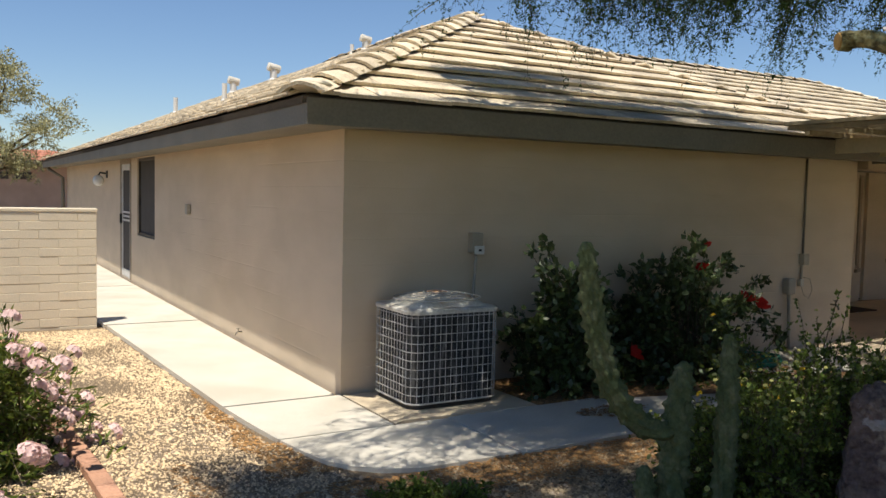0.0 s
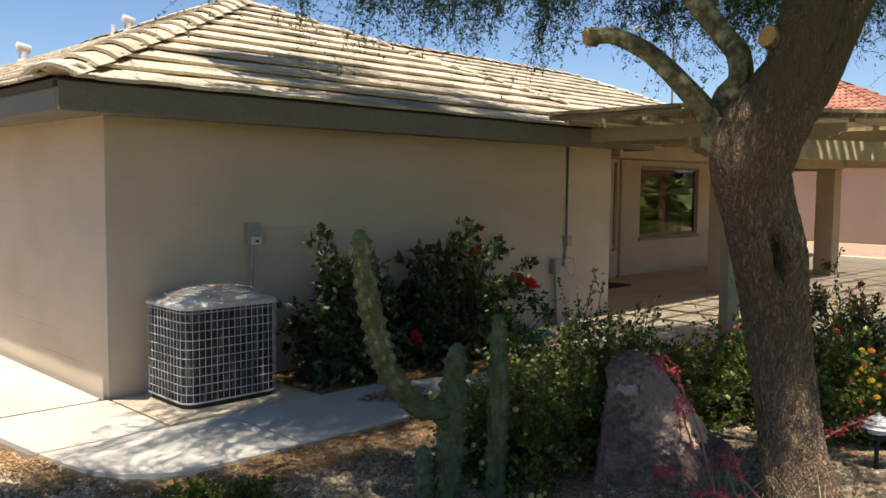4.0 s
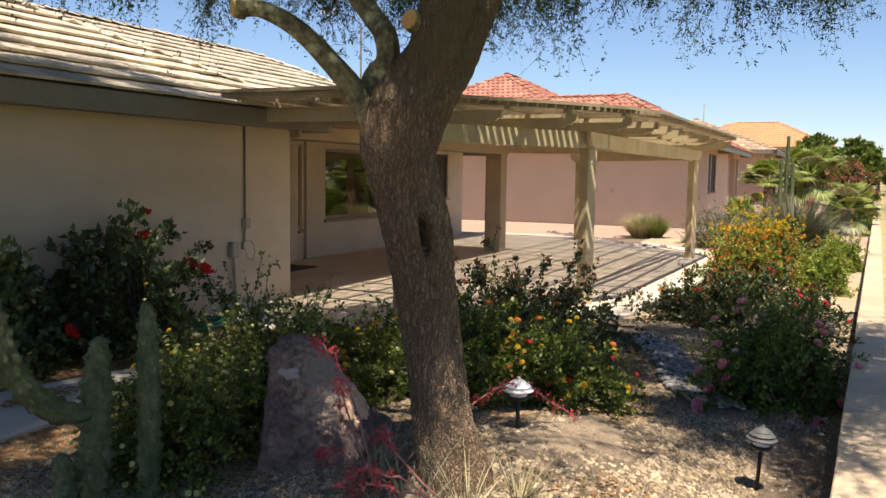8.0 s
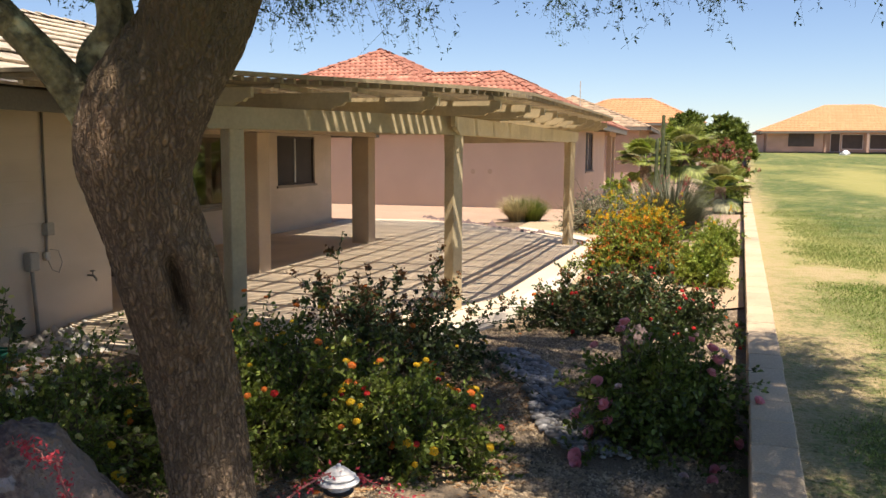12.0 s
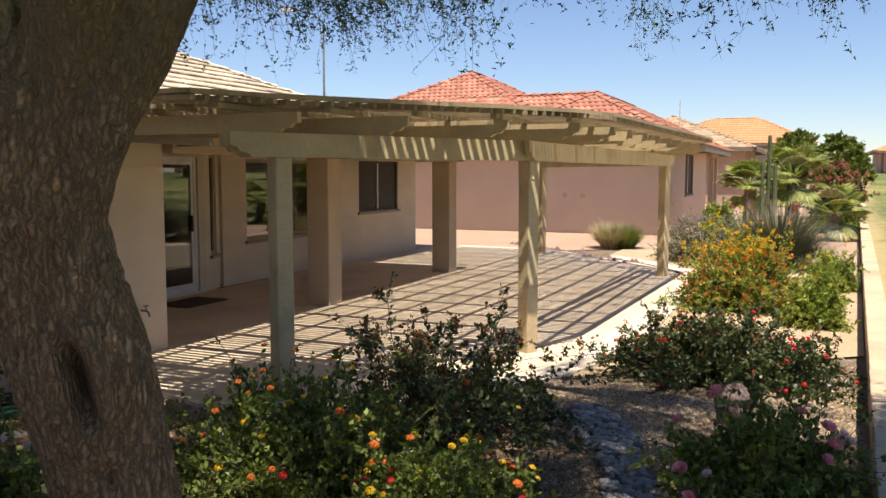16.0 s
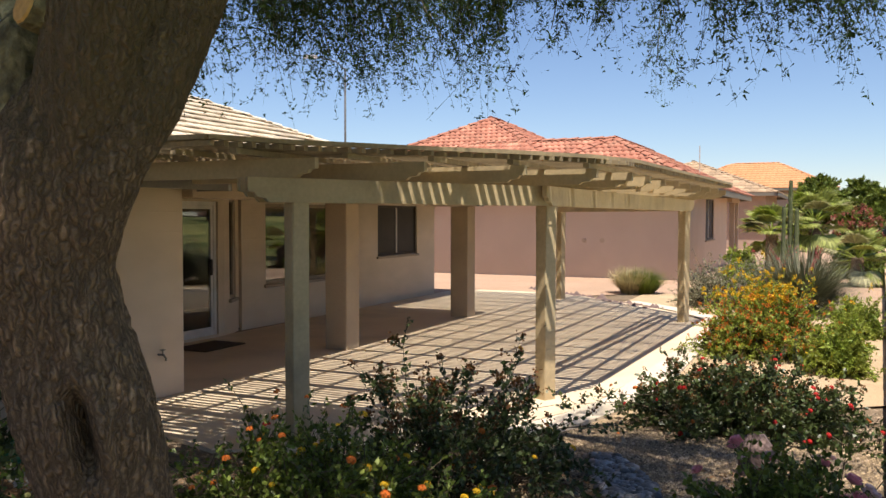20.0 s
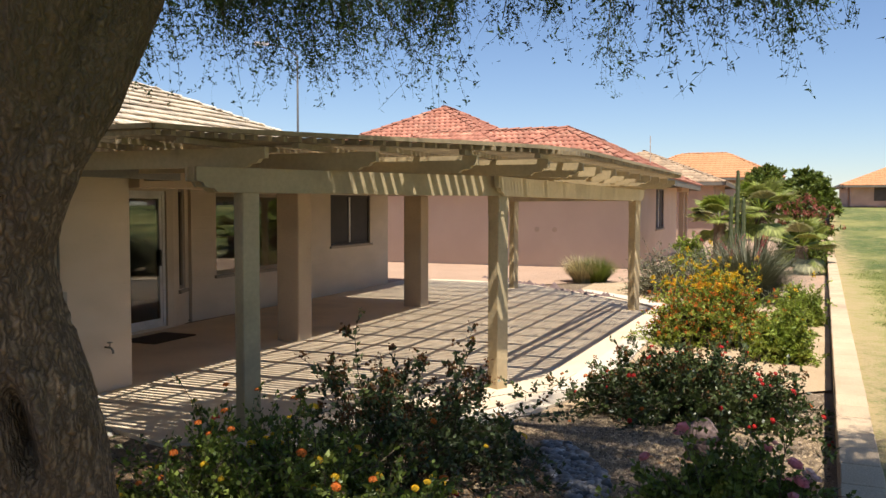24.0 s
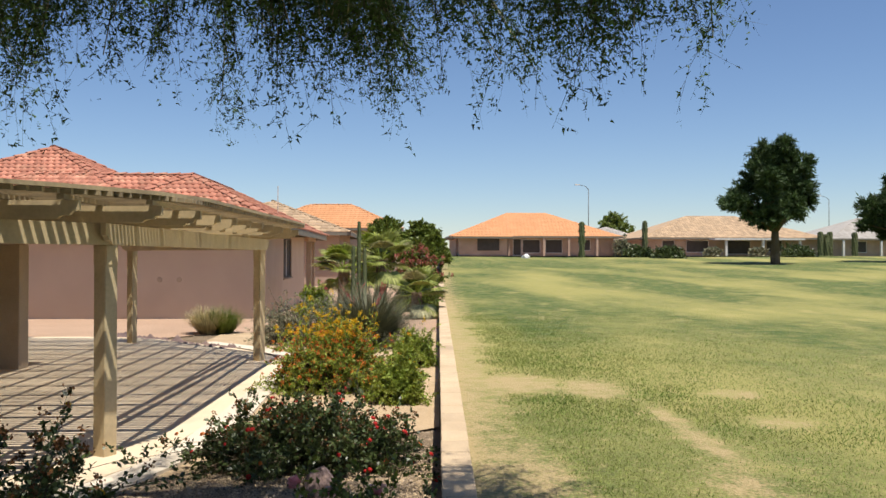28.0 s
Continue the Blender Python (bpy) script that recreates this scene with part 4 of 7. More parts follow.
for key, (px_, py_) in POST.items():
    m = Matrix.Translation((px_, py_, 0)) @ Matrix.Rotation(radians(-28), 4, "Z")
    bm = bmesh.new()
    box(bm, -0.073, 0.073, -0.073, 0.073, -0.03, BEAM_Z0, m)
    bevel(bm, 0.008)
    part("post", bm, WOODP, pergola)
    for side_ in (-1, 1):
        bm = bmesh.new()
        box(bm, -0.066, 0.066, side_ * 0.077 - 0.003, side_ * 0.077 + 0.003, 1.72, BEAM_Z0 - 0.004, m)
        part("cleat", bm, WOODP, pergola)
chain = [("A", "B", 0.45, 0.0), ("B", "E", 0.26, 0.35), ("E", "F", 0.0, 0.3)]
for k, (a, b, o0, o1) in enumerate(chain):
    for off in (-0.075, 0.075):
        p, q = Vector(POST[a]), Vector(POST[b])
        d = (q - p).normalized()
        nrm = Vector((-d.y, d.x))
        m, L = bar_between(p + nrm * off, q + nrm * off, BEAM_Z0, 0, 0, o0, o1)
        bm = bmesh.new()
        scroll_bar(bm, L, BEAM_Z1 - BEAM_Z0, 0.045, m, (o0 > 0.2, o1 > 0.2))
        part("beam", bm, WOODP, pergola)


def outer_y(x):
    """Plan of the beam line: its y at x."""
    pts = [(4.6, -1.85), POST["A"], POST["B"], POST["E"], POST["F"], (18.2, 0.2)]
    for (x0, y0), (x1, y1) in zip(pts, pts[1:]):
        if x <= x1:
            return y0 + (y1 - y0) * (x - x0) / (x1 - x0)
    return pts[-1][1]



def over(x):
    """How far the slats run out past the beam line."""
    return 0.34 + 0.44 * min(1.0, max(0.0, (x - 5.1) / 1.7))


RZ = BEAM_Z1 + 0.004
x = 5.15
while x < 17.9:
    y1 = -0.62 if x < 2 * A_ + OH + 0.06 else (-0.59 if x < 14.0 else 1.44)
    y0 = outer_y(x) - max(0.34, over(x) - 0.06)
    m = Matrix.Translation((x, y1, RZ)) @ Matrix.Rotation(radians(-90), 4, "Z")
    bm = bmesh.new()
    scroll_bar(bm, y1 - y0, 0.145, 0.052, m, (False, True))
    part("rafter", bm, WOODP, pergola)
    x += 0.76
PZ = RZ + 0.149
y = -0.75
while y > -4.7:
    lo, hi = None, None
    for i in range(0, 700):
        xx = 4.5 + i * 0.02
        if outer_y(xx) - over(xx) + 0.05 < y:
            lo = xx if lo is None else lo
            hi = xx
    if lo is not None and hi - lo > 0.3:
        bm = bmesh.new()
        box(bm, lo, hi, y - 0.027, y + 0.027, PZ, PZ + 0.04)
        part("purlin", bm, SLATW, pergola)
    y -= 0.46
SZ = PZ + 0.044
x = 4.40
while x < 18.0:
    y1 = -0.6 if x < 13.97 else 1.45
    y0 = outer_y(x) - over(x)
    if y1 - y0 > 0.15:
        bm = bmesh.new()
        j = random.uniform(-0.004, 0.004)
        box(bm, x + j, x + 0.050 + j, y0, y1, SZ, SZ + 0.038)
        part("slat", bm, SLATW, pergola)
    x += 0.094
# thin edge boards on the outer line of the slats
ring = [(4.38, -0.62), (4.38, outer_y(4.46) - over(4.46) + 0.03)] + [(xx, outer_y(xx) - over(xx) + 0.03) for xx in np.arange(4.9, 18.1, 0.8)]
for p, q in zip(ring, ring[1:]):
    m, L = bar_between(p, q, SZ + 0.040, 0, 0)
    bm = bmesh.new()
    box(bm, -0.01, L + 0.01, -0.045, 0.045, 0.0, 0.034, m)
    part("edge_board", bm, SLATW, pergola)


# ---- a generic hip-roofed neighbour ----
def barrel_face(quad, parent, material, w=0.205, course=0.33, amp=0.036):
    """A roof face of pan-and-cover tiles: a rippled sheet with stepped courses."""
    a, b, c, d = quad
    u = (b - a).normalized()
    n = (b - a).cross(d - a).normalized()
    if n.z < 0:
        n = -n
    v = n.cross(u)
    if v.z < 0:
        v = -v
    H, LB, L0, L1 = (d - a).dot(v), (b - a).length, (d - a).dot(u), (c - a).dot(u)
    verts, faces = [], []
    k = 0.0
    while k < H - 0.02:
        k1 = min(k + course, H)
        f0 = k / H
        s0, s1 = L0 * f0, LB + (L1 - LB) * f0
        t0, t1 = L0 * k1 / H, LB + (L1 - LB) * k1 / H
        cols = max(1, int((s1 - s0) / w))
        for i in range(cols):
            x0 = s0 + i * w
            x1 = x0 + w
            prof = [(0.0, 0.0), (0.18, amp * 0.8), (0.4, amp), (0.62, amp * 0.8), (0.8, 0.0), (1.0, 0.0)]
            o = len(verts)
            for fx, hz in prof:
                xx = x0 + (x1 - x0) * fx
                verts.append(a + u * xx + v * k + n * (hz + 0.035))
            for fx, hz in prof:
                xx = min(max(x0 + (x1 - x0) * fx, t0), t1)
                verts.append(a + u * xx + v * k1 + n * (hz * 0.85 + 0.008))
            for fx, hz in prof:
                xx = x0 + (x1 - x0) * fx
                verts.append(a + u * xx + v * k + n * 0.0)
            P = len(prof)
            for j in range(P - 1):
                faces.append((o + j, o + j + 1, o + P + j + 1, o + P + j))
                faces.append((o + 2 * P + j, o + 2 * P + j + 1, o + j + 1, o + j))
        k = k1
    tagged(soup("roof_tiles", verts, faces, material, parent), kind="stuff")


def hip_planes(x0, x1, y0, y1, z, slope):
    h = min(x1 - x0, y1 - y0) / 2
    zt = z + slope * h
    c = [Vector((x0, y0, z)), Vector((x1, y0, z)), Vector((x1, y1, z)), Vector((x0, y1, z))]
    if x1 - x0 >= y1 - y0:
        p, q = Vector((x0 + h, y0 + h, zt)), Vector((x1 - h, y0 + h, zt))
        return [[c[0], c[1], q, p], [c[2], c[3], p, q], [c[3], c[0], p, p], [c[1], c[2], q, q]], (p, q), c
    p, q = Vector((x0 + h, y0 + h, zt)), Vector((x0 + h, y1 - h, zt))
    return [[c[0], c[1], p, p], [c[2], c[3], q, q], [c[3], c[0], p, q], [c[1], c[2], q, p]], (p, q), c


def hip_roof(x0, x1, y0, y1, z, slope, parent, material, style="barrel", faces_=(0, 1, 2, 3), caps=True):
    planes, rid, corners = hip_planes(x0, x1, y0, y1, z, slope)
    bm = bmesh.new()
    for quad in planes:
        seen = []
        for v in quad:
            if not any((v - s).length < 1e-5 for s in seen):
                seen.append(v)
        bm.faces.new([bm.verts.new(v) for v in seen])
    bm.faces.new([bm.verts.new(v) for v in corners[::-1]])
    part("roof", bm, material, parent)
    for i in faces_:
        if style == "barrel":
            barrel_face(planes[i], parent, material)
        elif style == "coarse":
            barrel_face(planes[i], parent, material, 0.42, 0.5, 0.03)
    if caps:
        p, q = rid
        if (q - p).length > 0.5:
            ridge_caps(p, q, parent, material, 0.42, 0.15)
        near = {0: p, 1: (q if x1 - x0 >= y1 - y0 else p), 2: q, 3: (p if x1 - x0 >= y1 - y0 else q)}
        for i in (0, 1, 3):
            ridge_caps(corners[i], near[i], parent, material, 0.42, 0.15)
    for i in range(4):
        a, b = corners[i], corners[(i + 1) % 4]
        fascia(a, b, parent, FASCIA, 0.2, 0.04)


nb = thing("house", "pink stucco house with red barrel tile hip roof", "house")
NX, NY = 24.52, -2.25
bm = bmesh.new()
cut_wall(bm, "y", NY, 13.5, NX, NX + 0.2, -0.1, 2.62)
part("wall_side", bm, PINK, nb)
bm = bmesh.new()
NW = (28.2, 30.3, 1.05, 2.40)
cut_wall(bm, "x", NX + 0.2, 34.2, NY, NY + 0.2, -0.1, 2.62, [NW])
part("wall_front", bm, PINK, nb)
bm = bmesh.new()
cut_wall(bm, "y", NY + 0.2, 1.5, 34.0, 34.2, -0.1, 2.62)
part("wall_return", bm, PINK, nb)
bm = bmesh.new()
cut_wall(bm, "x", 34.2, 37.0, 1.3, 1.5, -0.1, 2.62)
part("wall_back", bm, PINK, nb)
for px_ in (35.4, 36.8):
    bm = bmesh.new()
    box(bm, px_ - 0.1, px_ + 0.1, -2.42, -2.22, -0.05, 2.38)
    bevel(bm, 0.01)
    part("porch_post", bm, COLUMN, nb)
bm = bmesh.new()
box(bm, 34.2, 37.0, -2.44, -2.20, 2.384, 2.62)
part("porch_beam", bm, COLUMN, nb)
for vy in (0.776, 0.224):
    bm = bmesh.new()
    lathe(bm, [(0.075, -0.004), (0.07, 0.01), (0.05, 0.012)], 16, Matrix.Translation((NX - 0.006, vy, 1.10)) @ Matrix.Rotation(radians(-90), 4, "Y"))
    part("wall_vent", bm, COLUMN, nb, "small round vent cap")
w = window_unit("window_5", "dark sliding window in the pink house wall", NW[0], NW[1], NW[2], NW[3], 0.06, BRONZE, SCREEN, (29.2,), Matrix.Translation((0, NY, 0)), 0.05)
hip_roof(23.8, 30.6, -2.9, 9.0, 2.66, 0.50, nb, REDTILE, "barrel", (0, 2))
hip_roof(23.805, 36.5, 0.1, 11.4, 2.67, 0.50, nb, REDTILE, "barrel", (0, 2))
hip_roof(23.81, 37.3, -2.895, 3.9, 2.665, 0.50, nb, REDTILE, "barrel", (0,))

nb2 = thing("house", "tan house with a weathered brown tile hip roof", "house")
bm = bmesh.new()
box(bm, 50.7, 61.3, -2.5, 6.8, -0.1, 3.18)
part("wall_front", bm, TANW, nb2)
hip_roof(50.0, 62.0, -3.2, 7.5, 3.2, 0.40, nb2, BRTILE, "coarse", (0, 2))
nb3 = thing("house", "tan house with an orange tile hip roof", "house")
bm = bmesh.new()
box(bm, 77.8, 86.2, -5.6, 6.8, 0.0, 4.28)
part("wall_front", bm, TANW, nb3)
hip_roof(77.0, 87.0, -6.45, 7.6, 4.3, 0.49, nb3, ORTILE, "coarse", (0, 2))

# ---- plants ----
def leaf_soup(name, pos, along, length, width, material, parent, rng, label="", fold=0.25, tri=False):
    """Many small pointed leaves: pos n x 3, along n x 3."""
    n = len(pos)
    d = along / (np.linalg.norm(along, axis=1, keepdims=True) + 1e-9)
    r = rng.normal(size=(n, 3))
    s = np.cross(d, r)
    s /= np.linalg.norm(s, axis=1, keepdims=True) + 1e-9
    up = np.cross(s, d)
    L = (length * rng.uniform(0.6, 1.25, n))[:, None]
    W = (width * rng.uniform(0.6, 1.25, n))[:, None]
    if tri:
        v = np.stack([pos + s * W * 0.5, pos + d * L + up * W * fold, pos - s * W * 0.5], 1)
        return soup(name, v.reshape(-1, 3), np.arange(n * 3).reshape(n, 3), material, parent, label)
    v = np.empty((n, 4, 3))
    v[:, 0] = pos
    v[:, 1] = pos + d * L * 0.45 + s * W * 0.5 + up * W * fold
    v[:, 2] = pos + d * L
    v[:, 3] = pos + d * L * 0.45 - s * W * 0.5 + up * W * fold
    f = np.arange(n * 4).reshape(n, 4)
    return soup(name, v.reshape(-1, 3), f, material, parent, label)


def stick_soup(name, paths, r0, r1, material, parent, label=""):
    """Thin three-sided stems along paths n x k x 3."""
    n, k, _ = paths.shape
    t = np.gradient(paths, axis=1)
    t /= np.linalg.norm(t, axis=2, keepdims=True) + 1e-9
    ref = np.array([0.31, 0.52, 0.79])
    u = np.cross(t, ref)
    u /= np.linalg.norm(u, axis=2, keepdims=True) + 1e-9
    w = np.cross(t, u)
    rad = np.linspace(r0, r1, k)[None, :, None]
    ringv = np.stack([paths + (u * math.cos(a) + w * math.sin(a)) * rad for a in (0, 2.094, 4.189)], axis=2)
    base = (np.arange(n) * k * 3)[:, None, None]
    i = (np.arange(k - 1) * 3)[None, :, None]
    j = np.arange(3)[None, None, :]
    a = base + i + j
    b = base + i + (j + 1) % 3
    f = np.stack([a, b, b + 3, a + 3], axis=-1).reshape(-1, 4)
    return soup(name, ringv.reshape(-1, 3), f, material, parent, label)


def ribbon_soup(name, paths, r0, r1, material, parent, label=""):
    """Hair-thin twigs as narrow strips along paths n x k x 3."""
    n, k, _ = paths.shape
    t = np.gradient(paths, axis=1)
    u = np.cross(t, np.stack([np.cos(np.arange(n) * 1.7), np.sin(np.arange(n) * 1.7), np.full(n, 0.15)], 1)[:, None, :])
    u /= np.linalg.norm(u, axis=2, keepdims=True) + 1e-9
    w = u * np.linspace(r0, r1, k)[None, :, None]
    V = np.stack([paths - w, paths + w], 2).reshape(-1, 3)
    q = np.array([(2 * i, 2 * i + 1, 2 * i + 3, 2 * i + 2) for i in range(k - 1)])[None]
    F = (np.arange(n) * k * 2)[:, None, None] + q
    return soup(name, V, F.reshape(-1, 4), material, parent, label)


def sprig_paths(rng, n, base_r, radii, k=6, low=0.05, droop=0.15, wild=0.25, flat=1.0):
    """Curved shoots that start round a base and end on an uneven mound."""
    th = rng.uniform(0, 2 * math.pi, n)
    cz = rng.uniform(low, 1.0, n) ** flat
    sr = np.sqrt(np.clip(1 - cz ** 2, 0, 1))
    d = np.stack([np.cos(th) * sr, np.sin(th) * sr, cz], 1)
    lump = 1 + 0.22 * np.sin(th * 3 + 1.3) * sr + 0.16 * np.sin(th * 5 + cz * 6)
    reach = rng.uniform(0.62, 1.0, n) * lump + np.where(rng.random(n) < 0.12, wild, 0) * rng.random(n)
    tip = d * np.array(radii)[None] * reach[:, None]
    start = np.stack([np.cos(th) * base_r * rng.random(n), np.sin(th) * base_r * rng.random(n), np.full(n, 0.0)], 1)
    s = np.linspace(0, 1, k)[None, :, None]
    rise = np.array([0, 0, 1.0])[None, None] * (np.sin(s * math.pi) * radii[2] * 0.18 - droop * radii[2] * s ** 3 * (1 - cz)[:, None, None])
    jit = np.cumsum(rng.normal(scale=0.055 * min(radii), size=(n, k, 3)), axis=1) * s
    p = start[:, None] * (1 - s) + tip[:, None] * s + rise + jit
    p[:, :, 2] = np.maximum(p[:, :, 2], 0.01)
    return p


def along_paths(rng, paths, per, lo=0.3):
    n, k, _ = paths.shape
    t = rng.uniform(lo, 1.0, (n, per)) ** 0.75 * (k - 1)
    i = np.clip(t.astype(int), 0, k - 2)
    f = (t - i)[..., None]
    rows = np.arange(n)[:, None]
    p = paths[rows, i] * (1 - f) + paths[rows, i + 1] * f
    d = paths[rows, i + 1] - paths[rows, i]
    return p.reshape(-1, 3), d.reshape(-1, 3)


def blossom_mesh(name, material, petals=7, r=0.02, cup=0.4, layers=1):
    bm = bmesh.new()
    for ly in range(layers):
        for i in range(petals):
            a = 2 * math.pi * (i + 0.5 * ly) / petals
            rr = r * (1 - 0.8 * ly / max(layers, 2))
            c = Vector((math.cos(a), math.sin(a), 0))
            s = Vector((-math.sin(a), math.cos(a), 0))
            h = cup * rr * (1 + ly)
            q = [bm.verts.new(Vector((0, 0, 0.1 * rr * ly))), bm.verts.new(c * rr * 0.5 + s * rr * 0.5 + Vector((0, 0, h * 0.5))), bm.verts.new(c * rr * 0.92 + s * rr * 0.34 + Vector((0, 0, h))), bm.verts.new(c * rr * 0.92 - s * rr * 0.34 + Vector((0, 0, h))), bm.verts.new(c * rr * 0.5 - s * rr * 0.5 + Vector((0, 0, h * 0.5)))]
            bm.faces.new(q)
    return mesh_of(name, bm, material)


def umbel_mesh(name, material, r=0.02):
    """A small domed head of many florets."""
    bm = bmesh.new()
    for i in range(17):
        z = 1 - i / 17.0 * 1.05
        q = math.sqrt(max(0.0, 1 - z * z))
        a = i * 2.4
        d = Vector((q * math.cos(a), q * math.sin(a), z))
        u = d.orthogonal().normalized()
        w = d.cross(u)
        c = Vector((d.x * r, d.y * r, d.z * r * 0.7))
        e = r * 0.5
        bm.faces.new([bm.verts.new(c + (u * math.cos(t) + w * math.sin(t)) * e + d * e * 0.2 * (k % 2)) for k, t in enumerate((0, 1.57, 3.14, 4.71))])
    return mesh_of(name, bm, material)


def shrub(name, label, at, radii, shoots, per, leaf, material, seed, blossoms=(), base_r=0.12, low=0.05, category="shrub", wild=0.25, spread=0.9, flat=1.0, group="", sprays=()):
    rng = np.random.default_rng(seed)
    t = thing(name, label, category, at, group)
    p = sprig_paths(rng, shoots, base_r, radii, low=low, wild=wild, flat=flat)
    stick_soup("stem_work", p, 0.006, 0.002, TWIG, t)
    size = float(min(radii))
    fork, fd = along_paths(rng, p, 3, 0.45)
    fd = fd / (np.linalg.norm(fd, axis=1, keepdims=True) + 1e-9) + rng.normal(scale=0.75, size=fd.shape) + np.array([0, 0, 0.15])
    side = fork[:, None, :] + fd[:, None, :] * np.linspace(0, 1, 5)[None, :, None] * (size * rng.uniform(0.08, 0.26, len(fork)))[:, None, None]
    side[:, :, 2] = np.maximum(side[:, :, 2], 0.015)
    ribbon_soup("stem_work", side[:, [0, 2, 4]], 0.003, 0.0014, TWIG, t)
    pos, d = along_paths(rng, p, per // 3)
    pos2, d2 = along_paths(rng, side, max(4, int(per * 0.25)), 0.1)
    pos, d = np.concatenate([pos, pos2]), np.concatenate([d, d2])
    d = d / (np.linalg.norm(d, axis=1, keepdims=True) + 1e-9) + rng.normal(scale=spread, size=d.shape) + np.array([0, 0, 0.2])
    pos = pos + rng.normal(scale=leaf[0] * 0.25, size=pos.shape)
    pos[:, 2] = np.maximum(pos[:, 2], 0.012)
    leaf_soup("foliage", pos, d, leaf[0], leaf[1], material, t, rng, tri=at[0] > 9)
    for me, count, lo in blossoms:
        ends = np.concatenate([p[:, -1], side[:, -1]])
        far = ((ends / np.array(radii)) ** 2).sum(1)
        best = np.argsort(-far)[:max(count, int(len(ends) * (0.75 - 0.5 * lo)))]
        for k in ends[rng.choice(best, count, replace=False)]:
            out = Vector(k / np.array(radii)).normalized() + Vector((0, 0, 0.35))
            ob = new("blossom", me)
            ob.parent = t
            ob.matrix_basis = Matrix.Translation(Vector(k) + out * 0.03) @ out.to_track_quat("Z", "Y").to_matrix().to_4x4() @ Matrix.Scale(float(rng.uniform(0.8, 1.3)), 4)
    for m_, count, fsize, z0, z1 in sprays:
        ends = np.concatenate([p[:, -1], side[:, -1]])
        ends = ends[(ends[:, 2] > z0 * radii[2]) & (ends[:, 2] < z1 * radii[2])]
        if len(ends):
            c = ends[rng.integers(0, len(ends), count)] + rng.normal(scale=0.012, size=(count, 3)) + np.array([0, 0, 0.015])
            c = np.repeat(c, 7, 0) + rng.normal(scale=fsize * 0.5, size=(count * 7, 3))
            leaf_soup("bloom_spray", c, rng.normal(size=c.shape) + np.array([0, 0, 0.6]), fsize, fsize * 0.8, m_, t, rng)
    return t


# ---- the big tree ----
TX, TY = 1.28, -4.55
tree = thing("tree", "large rough-barked shade tree with pruned limbs and drooping foliage", "tree", (TX, TY, 0))
rng = np.random.default_rng(11)


SCAR_AT = math.atan2(-0.80, -0.90)


def a_of(v):
    return math.atan2(v.y, v.x)


def rough_limb(name, pts, radii, material, parent, sides=18, rough=0.06, seed=0, plates=0.0, fine_n=9):
    """A limb with an uneven, furrowed section; plates is the depth of its bark furrows."""
    n = len(pts)
    P = np.array(pts, dtype=float)
    t = np.linspace(0, n - 1, (n - 1) * fine_n + 1)
    fine, rad = [], []
    for s in t:
        i = min(int(s), n - 2)
        f = s - i
        p0, p1, p2, p3 = P[max(i - 1, 0)], P[i], P[i + 1], P[min(i + 2, n - 1)]
        fine.append(0.5 * ((2 * p1) + (-p0 + p2) * f + (2 * p0 - 5 * p1 + 4 * p2 - p3) * f * f + (-p0 + 3 * p1 - 3 * p2 + p3) * f ** 3))
        rad.append(radii[i] * (1 - f) + radii[i + 1] * f)
    bm = bmesh.new()
    rings = tube(bm, fine, rad, sides)
    for i, rg in enumerate(rings):
        c = Vector(fine[i])
        for k, v in enumerate(rg):
            a = 2 * math.pi * k / sides
            q = noise.noise(Vector((math.cos(a) * 2.2, math.sin(a) * 2.2, fine[i][2] * 1.3 + seed))) + 0.5 * noise.noise(Vector((math.cos(a) * 6, math.sin(a) * 6, fine[i][2] * 2.5 + seed)))
            dip = 0.0
            if name == "trunk":
                turn = (a_of(v.co - c) - SCAR_AT + math.pi) % (2 * math.pi) - math.pi
                dip = 0.62 * math.exp(-(turn / 0.16) ** 4 - ((fine[i][2] - 1.29) / 0.085) ** 4) - 0.10 * math.exp(-((abs(turn) - 0.30) / 0.13) ** 2 - ((fine[i][2] - 1.29) / 0.12) ** 2)
                dip += 0.16 * math.exp(-((turn - 0.1) / 0.14) ** 2 - ((fine[i][2] - 1.045) / 0.035) ** 2)
            depth = 0.0
            if plates:
                w = Vector((math.cos(a) * 5.2, math.sin(a) * 5.2, c.z * 11.0 + seed))
                w += noise.noise_vector(w * 0.7) * 0.5
                e = noise.voronoi(w)[0]
                gap = 1 - min(1.0, (e[1] - e[0]) / 0.42)
                depth = plates * (-gap * gap + 0.35 * noise.noise(w * 3.1) + 0.25 * noise.noise(w * 7.0))
            v.co = c + (v.co - c) * (1 + rough * 2.0 * q - dip) + (v.co - c).normalized() * depth
    return part(name, bm, material, parent, smooth=True)


